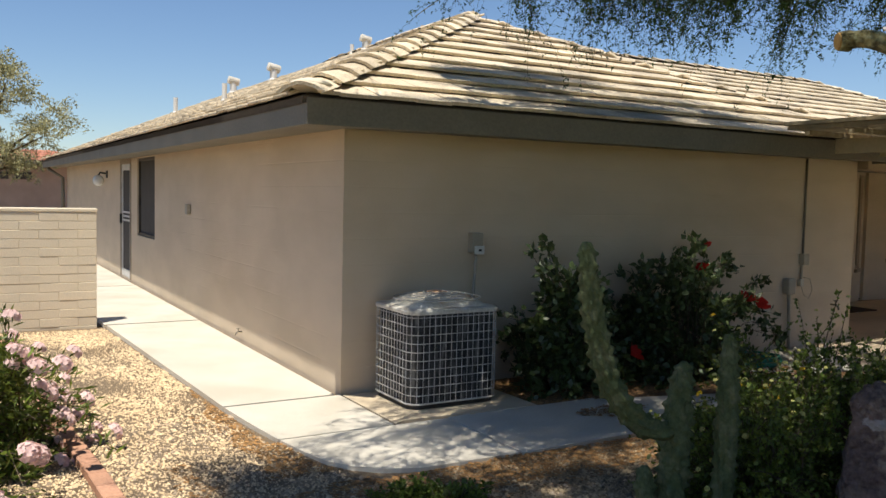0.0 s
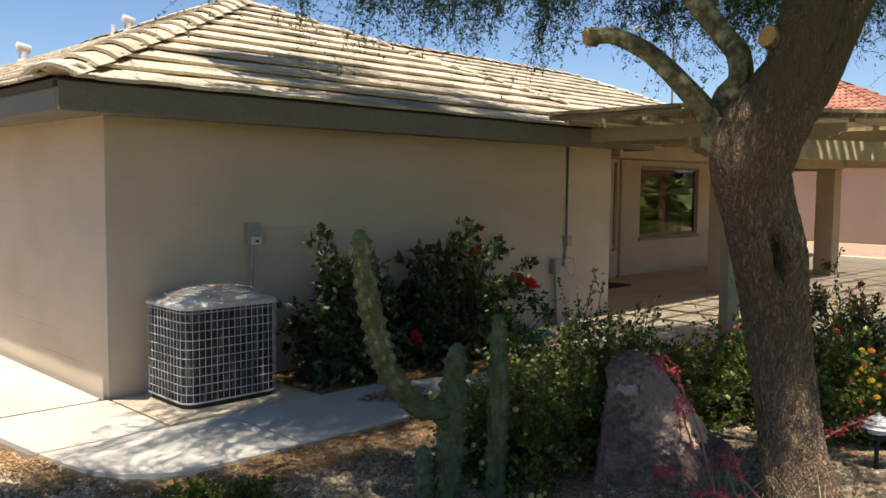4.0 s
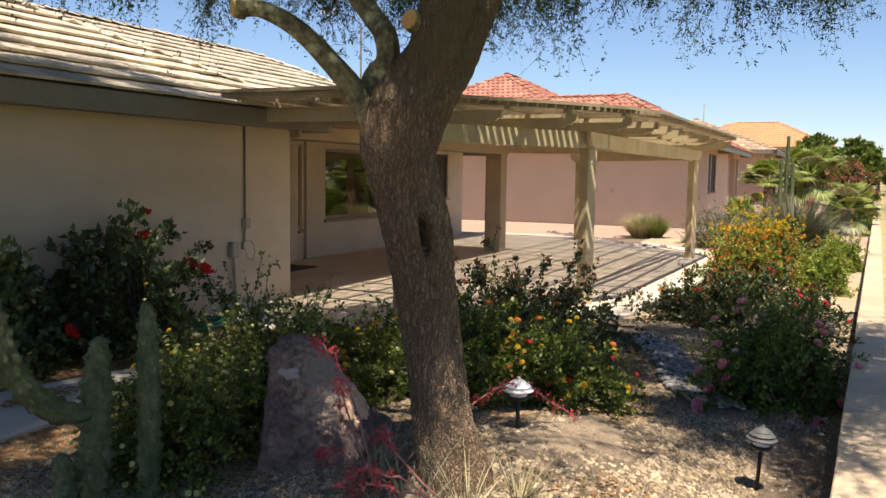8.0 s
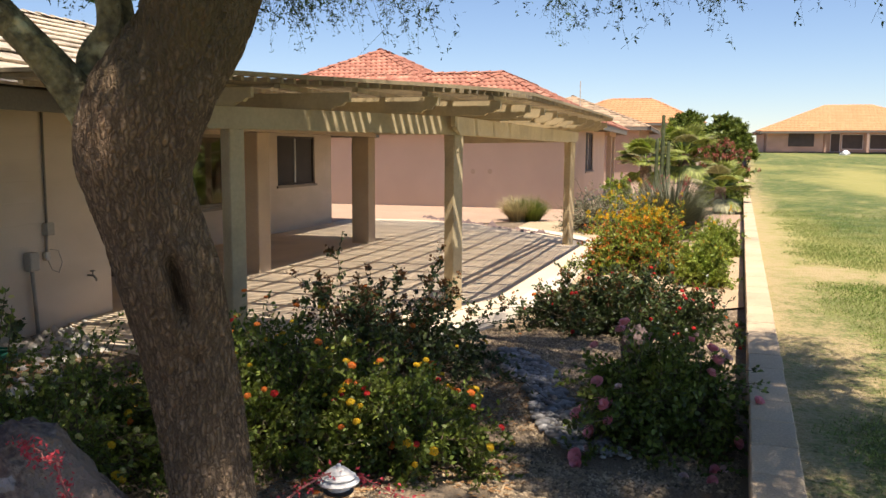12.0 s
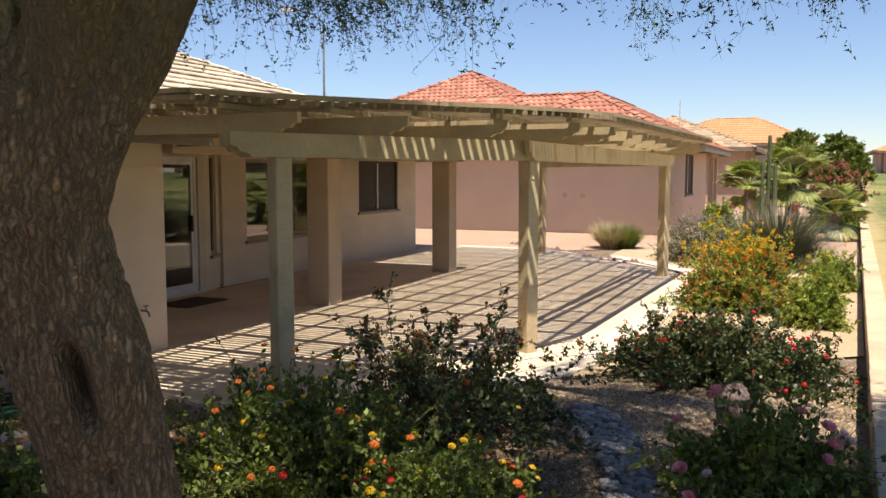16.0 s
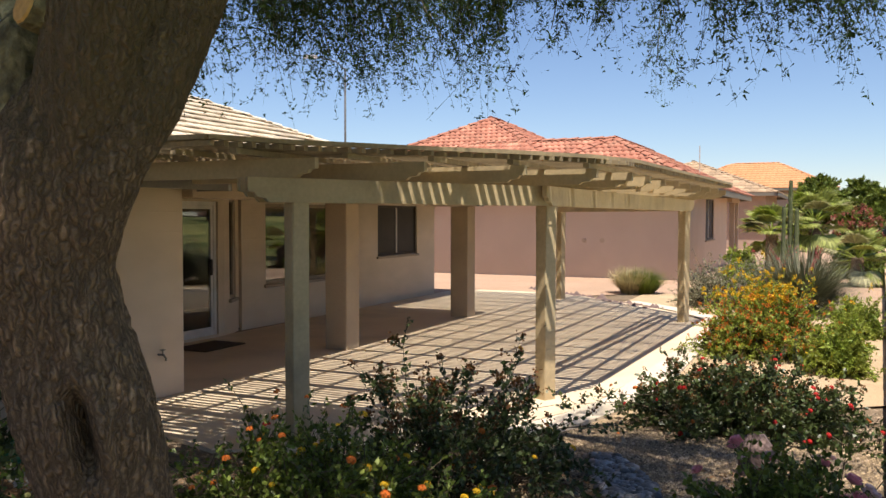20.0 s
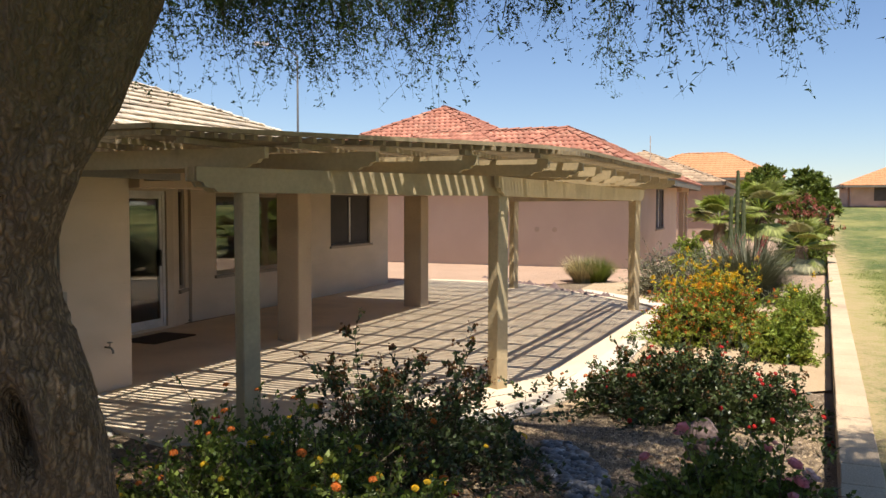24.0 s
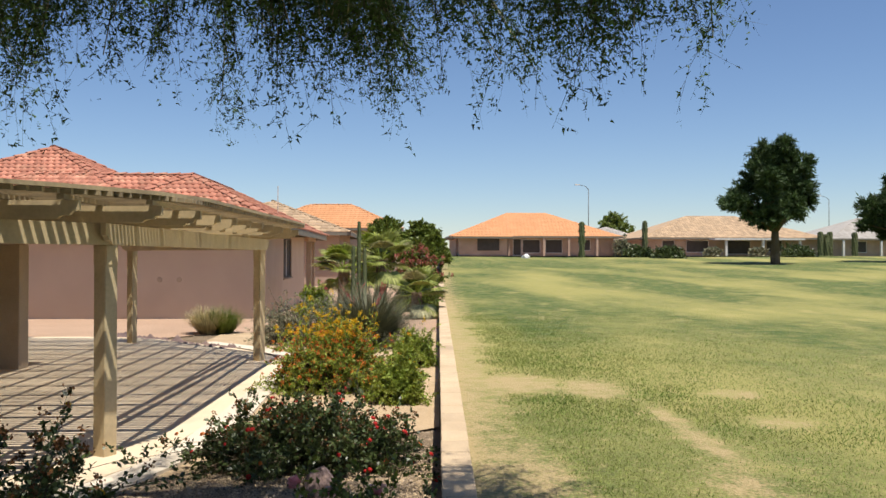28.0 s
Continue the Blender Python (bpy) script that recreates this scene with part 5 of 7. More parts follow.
trunk = rough_limb("trunk", [(-0.06, -0.07, 0.02), (-0.03, -0.01, 0.2), (0.017, 0.056, 0.35), (0.075, 0.118, 0.55), (0.09, 0.168, 0.8), (0.06, 0.192, 1.05), (0.005, 0.207, 1.3), (-0.033, 0.248, 1.5), (-0.082, 0.28, 1.7), (-0.095, 0.245, 1.86), (-0.055, 0.18, 2.05), (-0.02, 0.10, 2.25)],
                   [0.215, 0.168, 0.152, 0.147, 0.15, 0.153, 0.166, 0.163, 0.178, 0.168, 0.12, 0.05], BARK, tree, 120, 0.05, 3, 0.007, 24)
rough_limb("main_stem", [(-0.06, 0.22, 1.78), (-0.055, 0.12, 2.05), (-0.065, 0.05, 2.28), (-0.03, -0.01, 2.55), (0.12, -0.2, 3.3)], [0.12, 0.128, 0.13, 0.122, 0.10], BARK, tree, 80, 0.04, 23, 0.006, 24)
rough_limb("limb", [(-0.10, 0.33, 1.72), (-0.15, 0.44, 1.91), (-0.228, 0.535, 2.06), (-0.296, 0.685, 2.225), (-0.353, 0.845, 2.318), (-0.385, 0.955, 2.325)], [0.07, 0.056, 0.047, 0.043, 0.041, 0.039], BARKG, tree, 28, 0.13, 9)
rough_limb("limb", [(-0.10, 0.36, 1.76), (-0.05, 0.43, 1.99), (-0.045, 0.35, 2.10), (-0.03, 0.375, 2.233), (0.06, 0.50, 2.345), (0.06, 0.85, 2.8), (0.2, 1.3, 3.5)], [0.068, 0.056, 0.055, 0.053, 0.05, 0.05, 0.045], BARKG, tree, 28, 0.13, 12)
rough_limb("limb", [(-0.06, 0.22, 1.60), (-0.045, 0.13, 1.88), (0.02, 0.035, 2.09), (0.08, -0.028, 2.3), (0.15, -0.10, 2.5), (0.40, -0.42, 3.2), (1.1, -1.1, 3.9)], [0.10, 0.112, 0.108, 0.104, 0.096, 0.08, 0.06], BARK, tree, 80, 0.04, 15, 0.006, 24)


def cut_stub(p, d, r, L=0.16):
    d = Vector(d).normalized()
    p = Vector(p)
    bm = bmesh.new()
    tube(bm, [p, p + d * L], [r * 1.15, r], 12)
    s = part("stub", bm, BARKG, tree, smooth=False)
    bm = bmesh.new()
    tube(bm, [p + d * (L + 0.001), p + d * (L + 0.007)], [r * 0.93, r * 0.88], 12)
    part("cut_face", bm, CUTWOOD, s, "orange freshly sawn end")


cut_stub((-0.375, 0.94, 2.323), (-0.32, 0.20, -0.02), 0.043, 0.05)
cut_stub((-0.08, 0.13, 2.23), (-0.75, 0.22, 0.2), 0.05, 0.12)

# crown: limbs, boughs that branch off them, hanging shoots, tiny leaves
n_l = 11
th = np.linspace(0, 2 * math.pi, n_l, endpoint=False) + rng.uniform(-0.2, 0.2, n_l)
s = np.linspace(0, 1, 12)[None, :]
R = rng.uniform(3.0, 4.3, n_l)
starts = np.array([[0.12, -0.2, 3.2], [0.2, 1.3, 3.4], [1.1, -1.1, 3.85]])[np.arange(n_l) % 3]
bend = rng.uniform(-0.7, 0.7, n_l)[:, None] * s ** 2
lx = starts[:, 0:1] + np.cos(th[:, None] + bend) * R[:, None] * s
ly = starts[:, 1:2] * (1 - s * 0.5) + np.sin(th[:, None] + bend) * R[:, None] * s
lz = starts[:, 2:3] + rng.uniform(0.5, 1.6, n_l)[:, None] * s + 0.5 * np.sin(s * math.pi)
mains = np.stack([lx, ly, lz], 2) + rng.normal(scale=0.07, size=(n_l, 12, 3)) * s[..., None]
stick_soup("bough_work", mains, 0.06, 0.015, BARKG, tree)
n_c = 900
mi = rng.integers(0, n_l, n_c)
mj = rng.integers(3, 12, n_c)
bp = mains[mi, mj]
ang_c = np.arctan2(bp[:, 1], bp[:, 0]) + rng.normal(scale=0.45, size=n_c)
rad_c = np.clip(np.hypot(bp[:, 0], bp[:, 1]) + rng.normal(0.3, 0.7, n_c), 0.6, 5.0)
zc = np.where(rng.random(n_c) < 0.62, rng.uniform(2.95, 3.55, n_c), rng.uniform(3.4, 5.0, n_c)) - 0.02 * rad_c
tipc = np.stack([np.cos(ang_c) * rad_c, np.sin(ang_c) * rad_c, zc], 1)
# a full low skirt on the east side
n_e = 380
ae = rng.uniform(-0.88, 1.5, n_e)
re_ = rng.uniform(2.3, 4.6, n_e) + np.where(ae < 0, rng.uniform(0, 0.9, n_e), 0)
te = np.stack([np.cos(ae) * re_, np.sin(ae) * re_, rng.uniform(2.85, 3.35, n_e) + 0.05 * (re_ - 2.3)], 1)
# the heavier north-west side of the crown
n_w = 540
tw = np.stack([rng.uniform(-2.3, 1.5, n_w), rng.uniform(-0.4, 4.1, n_w), rng.uniform(3.75, 5.1, n_w)], 1)
# unseen twig blocks added overhead to shade slabs, ground, trunk, lawn, roof and post
n_v = 100
tw = np.concatenate([tw, np.stack([rng.uniform(-1.0, 2.1, 190), rng.uniform(3.4, 4.7, 190), rng.uniform(4.2, 5.0, 190)], 1), np.stack([rng.uniform(-1.5, 0.0, 130), rng.uniform(-0.65, 0.4, 130), rng.uniform(3.75, 4.6, 130)], 1), np.stack([rng.uniform(-3.5, -1.6, 300), rng.uniform(0.2, 1.75, 300), rng.uniform(4.1, 5.0, 300)], 1), np.stack([rng.uniform(-3.4, -1.6, 120), rng.uniform(1.75, 2.5, 120), rng.uniform(4.1, 5.0, 120)], 1), np.stack([rng.uniform(-4.0, -3.25, 100), rng.uniform(1.75, 2.5, 100), rng.uniform(4.2, 4.9, 100)], 1), np.stack([rng.uniform(2.55, 3.5, 120), rng.uniform(1.1, 2.0, 120), rng.uniform(3.75, 4.5, 120)], 1), np.stack([rng.uniform(-0.3, 1.9, 110), rng.uniform(-3.7, -2.6, 110), rng.uniform(3.95, 4.8, 110)], 1), np.stack([rng.uniform(-0.3, 1.1, 80), rng.uniform(-2.6, -1.5, 80), rng.uniform(3.95, 4.8, 80)], 1), np.stack([rng.uniform(0.9, 3.9, 190), rng.uniform(-3.25, -1.0, 190), rng.uniform(3.4, 4.5, 190)], 1), np.stack([rng.uniform(-2.7, -0.6, n_v), rng.uniform(1.5, 3.5, n_v), rng.uniform(3.9, 4.9, n_v)], 1)])
bw = mains[:, 3:].reshape(-1, 3)
bw = bw[np.argmin(((tw[:, None, :] - bw[None]) ** 2).sum(2), axis=1)]
be = mains[:, 3:].reshape(-1, 3)
be = be[np.argmin(((te[:, None, :] - be[None]) ** 2).sum(2), axis=1)]
bp, tipc = np.concatenate([bp, bw, be]), np.concatenate([tipc, tw, te])
s8 = np.linspace(0, 1, 8)[None, :, None]
twigs = bp[:, None, :] * (1 - s8) + tipc[:, None, :] * s8 + np.array([0, 0, 1.0]) * 0.45 * np.sin(s8 * math.pi) + rng.normal(scale=0.05, size=(len(bp), 8, 3)) * np.sin(s8 * math.pi)
low_west = (tipc[:, 0] < -0.9) & (tipc[:, 2] < 3.7)
twigs[low_west] += np.array([0, 0, 1.0]) * s8 * 0.75
open_mid = (tipc[:, 0] > 0.1) & (tipc[:, 0] < 1.6) & (tipc[:, 1] > -1.7) & (tipc[:, 1] < 0.9) & (rng.random(len(tipc)) < 0.4)
clump = np.array([noise.noise(Vector(q) * 1.25) for q in tipc])
bare = (tipc[:, 2] < 3.7) & (clump < -0.08)
sunny_foot = (tipc[:, 0] > -1.7) & (tipc[:, 0] < 0.0) & (tipc[:, 1] > -1.5) & (tipc[:, 1] < -0.7) & (rng.random(len(tipc)) < 0.75)
lit_roof = (tipc[:, 0] < -0.5) & (tipc[:, 1] > 3.1) & (rng.random(len(tipc)) < 0.75)
twigs = twigs[(tipc[:, 1] > -3.7) & ~open_mid & ~bare & ~sunny_foot & ~lit_roof]
stick_soup("twig_work", twigs, 0.014, 0.004, BARKG, tree)
# leafy spray round the twigs, in clumps with gaps between them
lp, ld_ = along_paths(rng, twigs, 190, 0.25)
lp = lp + rng.normal(scale=0.085, size=lp.shape)
gap = np.array([noise.noise(Vector(q) * 2.1) + 0.5 * noise.noise(Vector(q) * 5.3) for q in lp])
lp = lp[(gap > -0.10) | (rng.random(len(lp)) < 0.15)]
# the thick underside towards the patio and over the trunk
low = twigs[(twigs[:, -1, 2] < 3.7) & (twigs[:, -1, 0] > 0.8)]
lq, _ = along_paths(rng, low, 560, 0.35)
lq = lq + rng.normal(scale=0.11, size=lq.shape)
tuftn = np.array([noise.noise(Vector(q) * 2.6 + Vector((5, 0, 0))) for q in lq])
lq = lq[(tuftn > -0.12) & (lq[:, 2] > 2.72 + 0.25 * tuftn)]
lp = np.concatenate([lp, lq])
# hanging shoots, in tassels; few in the high crown
per_t = np.where(twigs[:, -1, 2] > 3.9, 7, 24)
src_ = np.repeat(np.arange(len(twigs)), per_t)
hp, hd = along_paths(rng, twigs[src_], 1, 0.35)
long_ = rng.uniform(0.35, 1.25, len(twigs))[src_][:, None, None]
n = len(hp)
k = 8
s = np.linspace(0, 1, k)[None, :, None]
drop = long_ * rng.uniform(0.06, 0.34, n)[:, None, None] * np.where(rng.random(n) < 0.07, 1.7, 1.0)[:, None, None]
out = (hd / (np.linalg.norm(hd, axis=1, keepdims=True) + 1e-9))[:, None, :] * rng.uniform(0.05, 0.3, n)[:, None, None] + rng.normal(scale=0.12, size=(n, 1, 3))
hang = hp[:, None, :] + out * s + np.array([0, 0, -1.0]) * drop * s ** 1.6 + np.cumsum(rng.normal(scale=0.016, size=(n, k, 3)), axis=1) * s
hang = hang[hang[:, -1, 2] > 2.36]
side_p, side_d = along_paths(rng, hang, 3, 0.15)
side_d = side_d / (np.linalg.norm(side_d, axis=1, keepdims=True) + 1e-9) * 0.4 + rng.normal(scale=0.8, size=side_d.shape) + np.array([0, 0, -0.35])
side = side_p[:, None, :] + side_d[:, None, :] * np.linspace(0, 1, 4)[None, :, None] * rng.uniform(0.03, 0.10, len(side_p))[:, None, None]
ribbon_soup("twig_curtain", hang[:, [0, 2, 4, 7]], 0.0022, 0.0008, TWIGD, tree)
ribbon_soup("twig_curtain", side[:, [0, 3]], 0.0014, 0.0007, TWIGD, tree)
pos, d = along_paths(rng, hang, 11, 0.05)
pos2, d2 = along_paths(rng, side, 5, 0.1)
pos = np.concatenate([pos + rng.normal(scale=0.008, size=pos.shape), pos2 + rng.normal(scale=0.010, size=pos2.shape), lp])
# a gap cut in the crown over the boulder so that sun reaches it
gap = np.hypot(pos[:, 0] - 0.08 + 0.28 * (pos[:, 2] - 0.35), pos[:, 1] - 0.57 + 0.215 * (pos[:, 2] - 0.35))
pos = pos[gap > rng.uniform(0.16, 0.30, len(pos))]
d = rng.normal(size=pos.shape) + np.array([0, 0, -0.3])
leaf_soup("foliage", pos, d, 0.030, 0.014, LEAFT, tree, rng, tri=True)

# ---- air conditioner ----
ac = thing("air_conditioner", "grey air conditioning condenser with wire grille on the concrete pad", "air conditioner", (0.63, -0.385, 0.0))
AW, AD, AH = 0.39, 0.325, 0.725


def round_rect(hx, hy, r, n=5):
    pts = []
    for cx, cy, a0 in ((hx - r, hy - r, 0), (-hx + r, hy - r, 90), (-hx + r, -hy + r, 180), (hx - r, -hy + r, 270)):
        for k in range(n + 1):
            a = radians(a0 + 90 * k / n)
            pts.append((cx + r * math.cos(a), cy + r * math.sin(a)))
    return pts


bm = bmesh.new()
prism(bm, round_rect(AW - 0.015, AD - 0.015, 0.10), 0.0, 0.045)
part("base_pan", bm, DARKM, ac)
bm = bmesh.new()
prism(bm, round_rect(AW - 0.02, AD - 0.02, 0.09), 0.045, AH - 0.03)
part("coil", bm, COILS, ac, "dark dusty condenser fins")
ringp = round_rect(AW, AD, 0.10)
for i in range(11):
    z = 0.042 + i * 0.064
    bm = bmesh.new()
    tube(bm, [(x, y, z) for x, y in ringp + ringp[:1]], 0.0075 if i == 0 else 0.0036, 5, False)
    part("grille_hoop", bm, GRILLE, ac)


def around(pts, step):
    out, acc = [], 0.0
    loop = pts + pts[:1]
    for (x0, y0), (x1, y1) in zip(loop, loop[1:]):
        L = math.hypot(x1 - x0, y1 - y0)
        while acc < L:
            f = acc / L
            out.append((x0 + (x1 - x0) * f, y0 + (y1 - y0) * f))
            acc += step
        acc -= L
    return out


bm = bmesh.new()
tube(bm, [(0, 0, 0.045), (0, 0, AH - 0.02)], 0.0028, 5)
wire = mesh_of("grille_wire", bm, GRILLE)
for x, y in around(ringp, 0.047):
    ob = new("grille_wire", wire)
    ob.parent = ac
    ob.location = (x * 1.004, y * 1.004, 0)
bm = bmesh.new()
pr = round_rect(AW + 0.012, AD + 0.012, 0.11)
inner = round_rect(AW - 0.05, AD - 0.05, 0.12)
lev = [(pr, AH - 0.022), (pr, AH), ([(x * 0.97, y * 0.97) for x, y in pr], AH + 0.012), (inner, AH + 0.016), ([(x * 0.97, y * 0.97) for x, y in inner], AH + 0.024), ([(x * 0.76, y * 0.76) for x, y in inner], AH + 0.060), ([(x * 0.48, y * 0.48) for x, y in inner], AH + 0.088), ([(x * 0.12, y * 0.12) for x, y in inner], AH + 0.10)]
rows = [[bm.verts.new((x, y, z)) for x, y in ring_] for ring_, z in lev]
for a, b in zip(rows, rows[1:]):
    for k in range(len(a)):
        bm.faces.new((a[k], a[(k + 1) % len(a)], b[(k + 1) % len(a)], b[k]))
bm.faces.new(rows[-1])
part("top_cover", bm, METALG, ac, "weathered domed metal lid")
for i in range(5):
    bm = bmesh.new()
    q = 0.10 + i * 0.055
    tube(bm, [(q * math.cos(a) * 1.1, q * math.sin(a) * 0.92, AH + 0.108 - q * q * 0.42) for a in np.linspace(0, 2 * math.pi, 25)], 0.004, 5, False)
    part("fan_guard_ring", bm, GRILLE, ac)
bm = bmesh.new()
lathe(bm, [(0.085, AH + 0.09), (0.08, AH + 0.108), (0.03, AH + 0.114)], 16)
part("motor_cap", bm, RUSTY, ac, "rusty brown motor cap")

# ---- fixtures on the walls ----
disc = thing("disconnect_box", "tan electrical disconnect box on the house wall", "electrical box", (1.2, -0.001, 1.10))
bm = bmesh.new()
box(bm, -0.055, 0.055, -0.075, 0, 0.0, 0.17)
bevel(bm, 0.006)
part("box_body", bm, GREYBOX, disc)
bm = bmesh.new()
box(bm, -0.035, 0.06, -0.088, -0.077, -0.01, 0.06)
bevel(bm, 0.002)
lab = part("label_plate", bm, WHITEP, disc, "white plate with small marks")
bm = bmesh.new()
box(bm, 0.0, 0.03, -0.0905, -0.089, 0.015, 0.032)
part("mark", bm, DARKM, lab)
bm = bmesh.new()
tube(bm, [(0.0, -0.04, 0.0), (0.0, -0.045, -0.12), (-0.02, -0.06, -0.22), (-0.05, -0.10, -0.33), (-0.06, -0.12, -0.42)], 0.013, 8)
part("conduit", bm, GREYBOX, disc, smooth=True)
cond = thing("conduit_run", "dark conduit with small boxes running down the wall", "conduit", (5.52, -0.001, 0))
bm = bmesh.new()
tube(bm, [(0, -0.015, 2.07), (0, -0.015, 1.02)], 0.012, 8)
part("conduit", bm, FASCIA, cond, smooth=True)
bm = bmesh.new()
box(bm, -0.05, 0.045, -0.07, 0, 0.90, 1.02)
bevel(bm, 0.006)
part("junction_box", bm, GREYBOX, cond)
bm = bmesh.new()
tube(bm, [(-0.01, -0.02, 0.90), (-0.02, -0.02, 0.74)], 0.014, 8)
part("conduit", bm, GREYBOX, cond, smooth=True)
bm = bmesh.new()
box(bm, -0.06, 0.0, -0.05, 0, 0.66, 0.74)
bevel(bm, 0.004)
part("outlet_box", bm, METALG, cond)
bm = bmesh.new()
tube(bm, [(-0.02, -0.02, 0.68), (0.03, -0.03, 0.56), (0.12, -0.03, 0.52), (0.17, -0.03, 0.62), (0.12, -0.03, 0.74), (0.02, -0.02, 0.76)], 0.004, 6)
part("cable_loop", bm, GREYBOX, cond, smooth=True)
meter = thing("meter_box", "grey rounded utility box with conduit to the ground", "utility box", (5.28, -0.001, 0))
bm = bmesh.new()
box(bm, -0.06, 0.06, -0.085, 0, 0.58, 0.76)
bevel(bm, 0.018, 2)
part("box_body", bm, GREYBOX, meter)
bm = bmesh.new()
tube(bm, [(0.0, -0.04, 0.59), (0.02, -0.04, 0.3), (0.04, -0.04, -0.06)], 0.018, 8)
part("conduit", bm, GREYBOX, meter, smooth=True)


def faucet(at, m=None):
    t = thing("hose_bib", "small brass garden tap on the wall", "tap", at)
    bm = bmesh.new()
    tube(bm, [(0, 0, 0), (0, -0.07, 0), (0, -0.10, -0.03), (0, -0.10, -0.055)], 0.011, 8)
    part("spout", bm, FASCIA, t, smooth=True)
    bm = bmesh.new()
    lathe(bm, [(0.028, 0.045), (0.03, 0.052), (0.012, 0.056)], 10, Matrix.Translation((0, -0.06, 0)))
    tube(bm, [(0, -0.06, 0), (0, -0.06, 0.046)], 0.007, 6)
    part("handle", bm, FASCIA, t)
    if m:
        t.matrix_basis = m
    return t


faucet((6.08, -0.001, 0.43))
faucet((0, 0, 0), Matrix.Translation((-0.001, 2.6, 0.10)) @ Matrix.Rotation(radians(-90), 4, "Z") @ Matrix.Scale(0.65, 4))
wb = thing("wall_box", "small weathered outlet box on the side wall", "outlet", (-0.001, 4.85, 1.26))
bm = bmesh.new()
box(bm, -0.05, 0, -0.06, 0.06, 0.0, 0.13)
bevel(bm, 0.008)
part("box_body", bm, GREYBOX, wb)
wl = thing("wall_lamp", "black wall lamp with white opal globe", "wall lamp", (-0.001, 11.36, 1.78))
bm = bmesh.new()
box(bm, -0.02, 0, -0.06, 0.06, -0.02, 0.12)
tube(bm, [(-0.01, 0, 0.06), (-0.13, 0, 0.08), (-0.16, 0, 0.02)], 0.018, 8)
part("bracket", bm, DARKM, wl)
bm = bmesh.new()
bmesh.ops.create_uvsphere(bm, u_segments=18, v_segments=12, radius=0.105, matrix=Matrix.Translation((-0.16, 0, -0.075)))
part("globe", bm, GLOBE, wl, smooth=True)
dsp = thing("downspout", "brown rain downspout at the far house corner", "downspout", (-0.05, 17.8, 0))
bm = bmesh.new()
tube(bm, [(-0.42, 0.2, 2.12), (-0.36, 0.15, 2.0), (-0.06, 0.0, 1.8), (-0.04, 0.0, 0.05)], 0.045, 8)
part("pipe", bm, FASCIA, dsp, smooth=True)


# roof vents and pipes
def roof_z(x):
    return EZ + SL * (min(x, 2 * A_ - x) + OH)


for vx, vy, h, r, hood in ((1.87, 13.94, 0.36, 0.05, False), (0.93, 6.61, 0.27, 0.038, False), (2.84, 12.69, 0.27, 0.075, True), (2.64, 9.4, 0.24, 0.07, True), (2.9, 6.4, 0.17, 0.03, False), (2.9, 5.9, 0.18, 0.05, True)):
    v = thing("roof_vent", "short pale vent pipe on the tile roof", "roof vent", (vx, vy, roof_z(vx) + 0.02), "vents on the roof")
    bm = bmesh.new()
    lathe(bm, [(r * 1.5, -0.04), (r * 1.4, 0.02), (r, 0.04), (r, h)], 12)
    part("pipe", bm, WHITEF, v, smooth=False)
    if hood:
        bm = bmesh.new()
        lathe(bm, [(r * 0.9, -r * 1.7), (r * 1.15, -r * 1.7), (r * 1.15, r * 1.5), (r * 0.3, r * 1.7)], 14, Matrix.Translation((0, 0, h)) @ Matrix.Rotation(radians(-78), 4, "Y"))
        part("hood", bm, METALG, v)

# ---- side yard ----
block = thing("block_wall", "cream painted slump block garden wall", "wall", (0, 0, 0), kind="structure")
bm = bmesh.new()
box(bm, -8.0, -1.19, 4.31, 4.49, -0.15, 1.29)
part("wall_core", bm, BLOCKW, block)
bm = bmesh.new()
box(bm, 0.0, 0.3985, -0.012, 0.01, 0.002, 0.099)
for v in bm.verts:
    v.co.y += 0.003 * math.sin(v.co.x * 17)
bevel(bm, 0.004)
bk = mesh_of("block", bm, BLOCKW)
random.seed(8)
for r in range(14):
    for c in range(6):
        x0 = -1.185 - 0.4 * (c + 1) + (0.2 if r % 2 else 0.0)
        wid = 1.0
        if x0 + 0.4 > -1.18:
            wid = (-1.185 - x0) / 0.4
        ob = new("block", bk)
        ob.parent = block
        ob.matrix_basis = Matrix.Translation((x0, 4.31 + random.uniform(-0.003, 0.002), -0.11 + r * 0.1)) @ Matrix.Diagonal((wid, 1, 1, 1))
bm = bmesh.new()
box(bm, -8.02, -1.175, 4.29, 4.51, 1.292, 1.335)
bevel(bm, 0.008)
part("cap", bm, BLOCKW, block)
edging = thing("brick_edging", "row of terracotta bricks edging the gravel bed", "edging", kind="structure")
bm = bmesh.new()
box(bm, -0.098, 0.098, -0.05, 0.05, -0.06, 0.025)
bevel(bm, 0.006)
brick = mesh_of("brick", bm, CLAY)
p, q = Vector((-2.20, 3.6)), Vector((-1.83, -3.6))
d = (q - p).normalized()
for i in range(int((q - p).length / 0.2)):
    ob = new("brick", brick)
    ob.parent = edging
    c = p + d * (0.2 * i + 0.1)
    ob.matrix_basis = pose(c.x, c.y, ground_z(c.x, c.y) + random.uniform(0.02, 0.03), random.uniform(-2, 2), random.uniform(-2, 2), math.degrees(math.atan2(d.y, d.x)) + random.uniform(-2, 2))


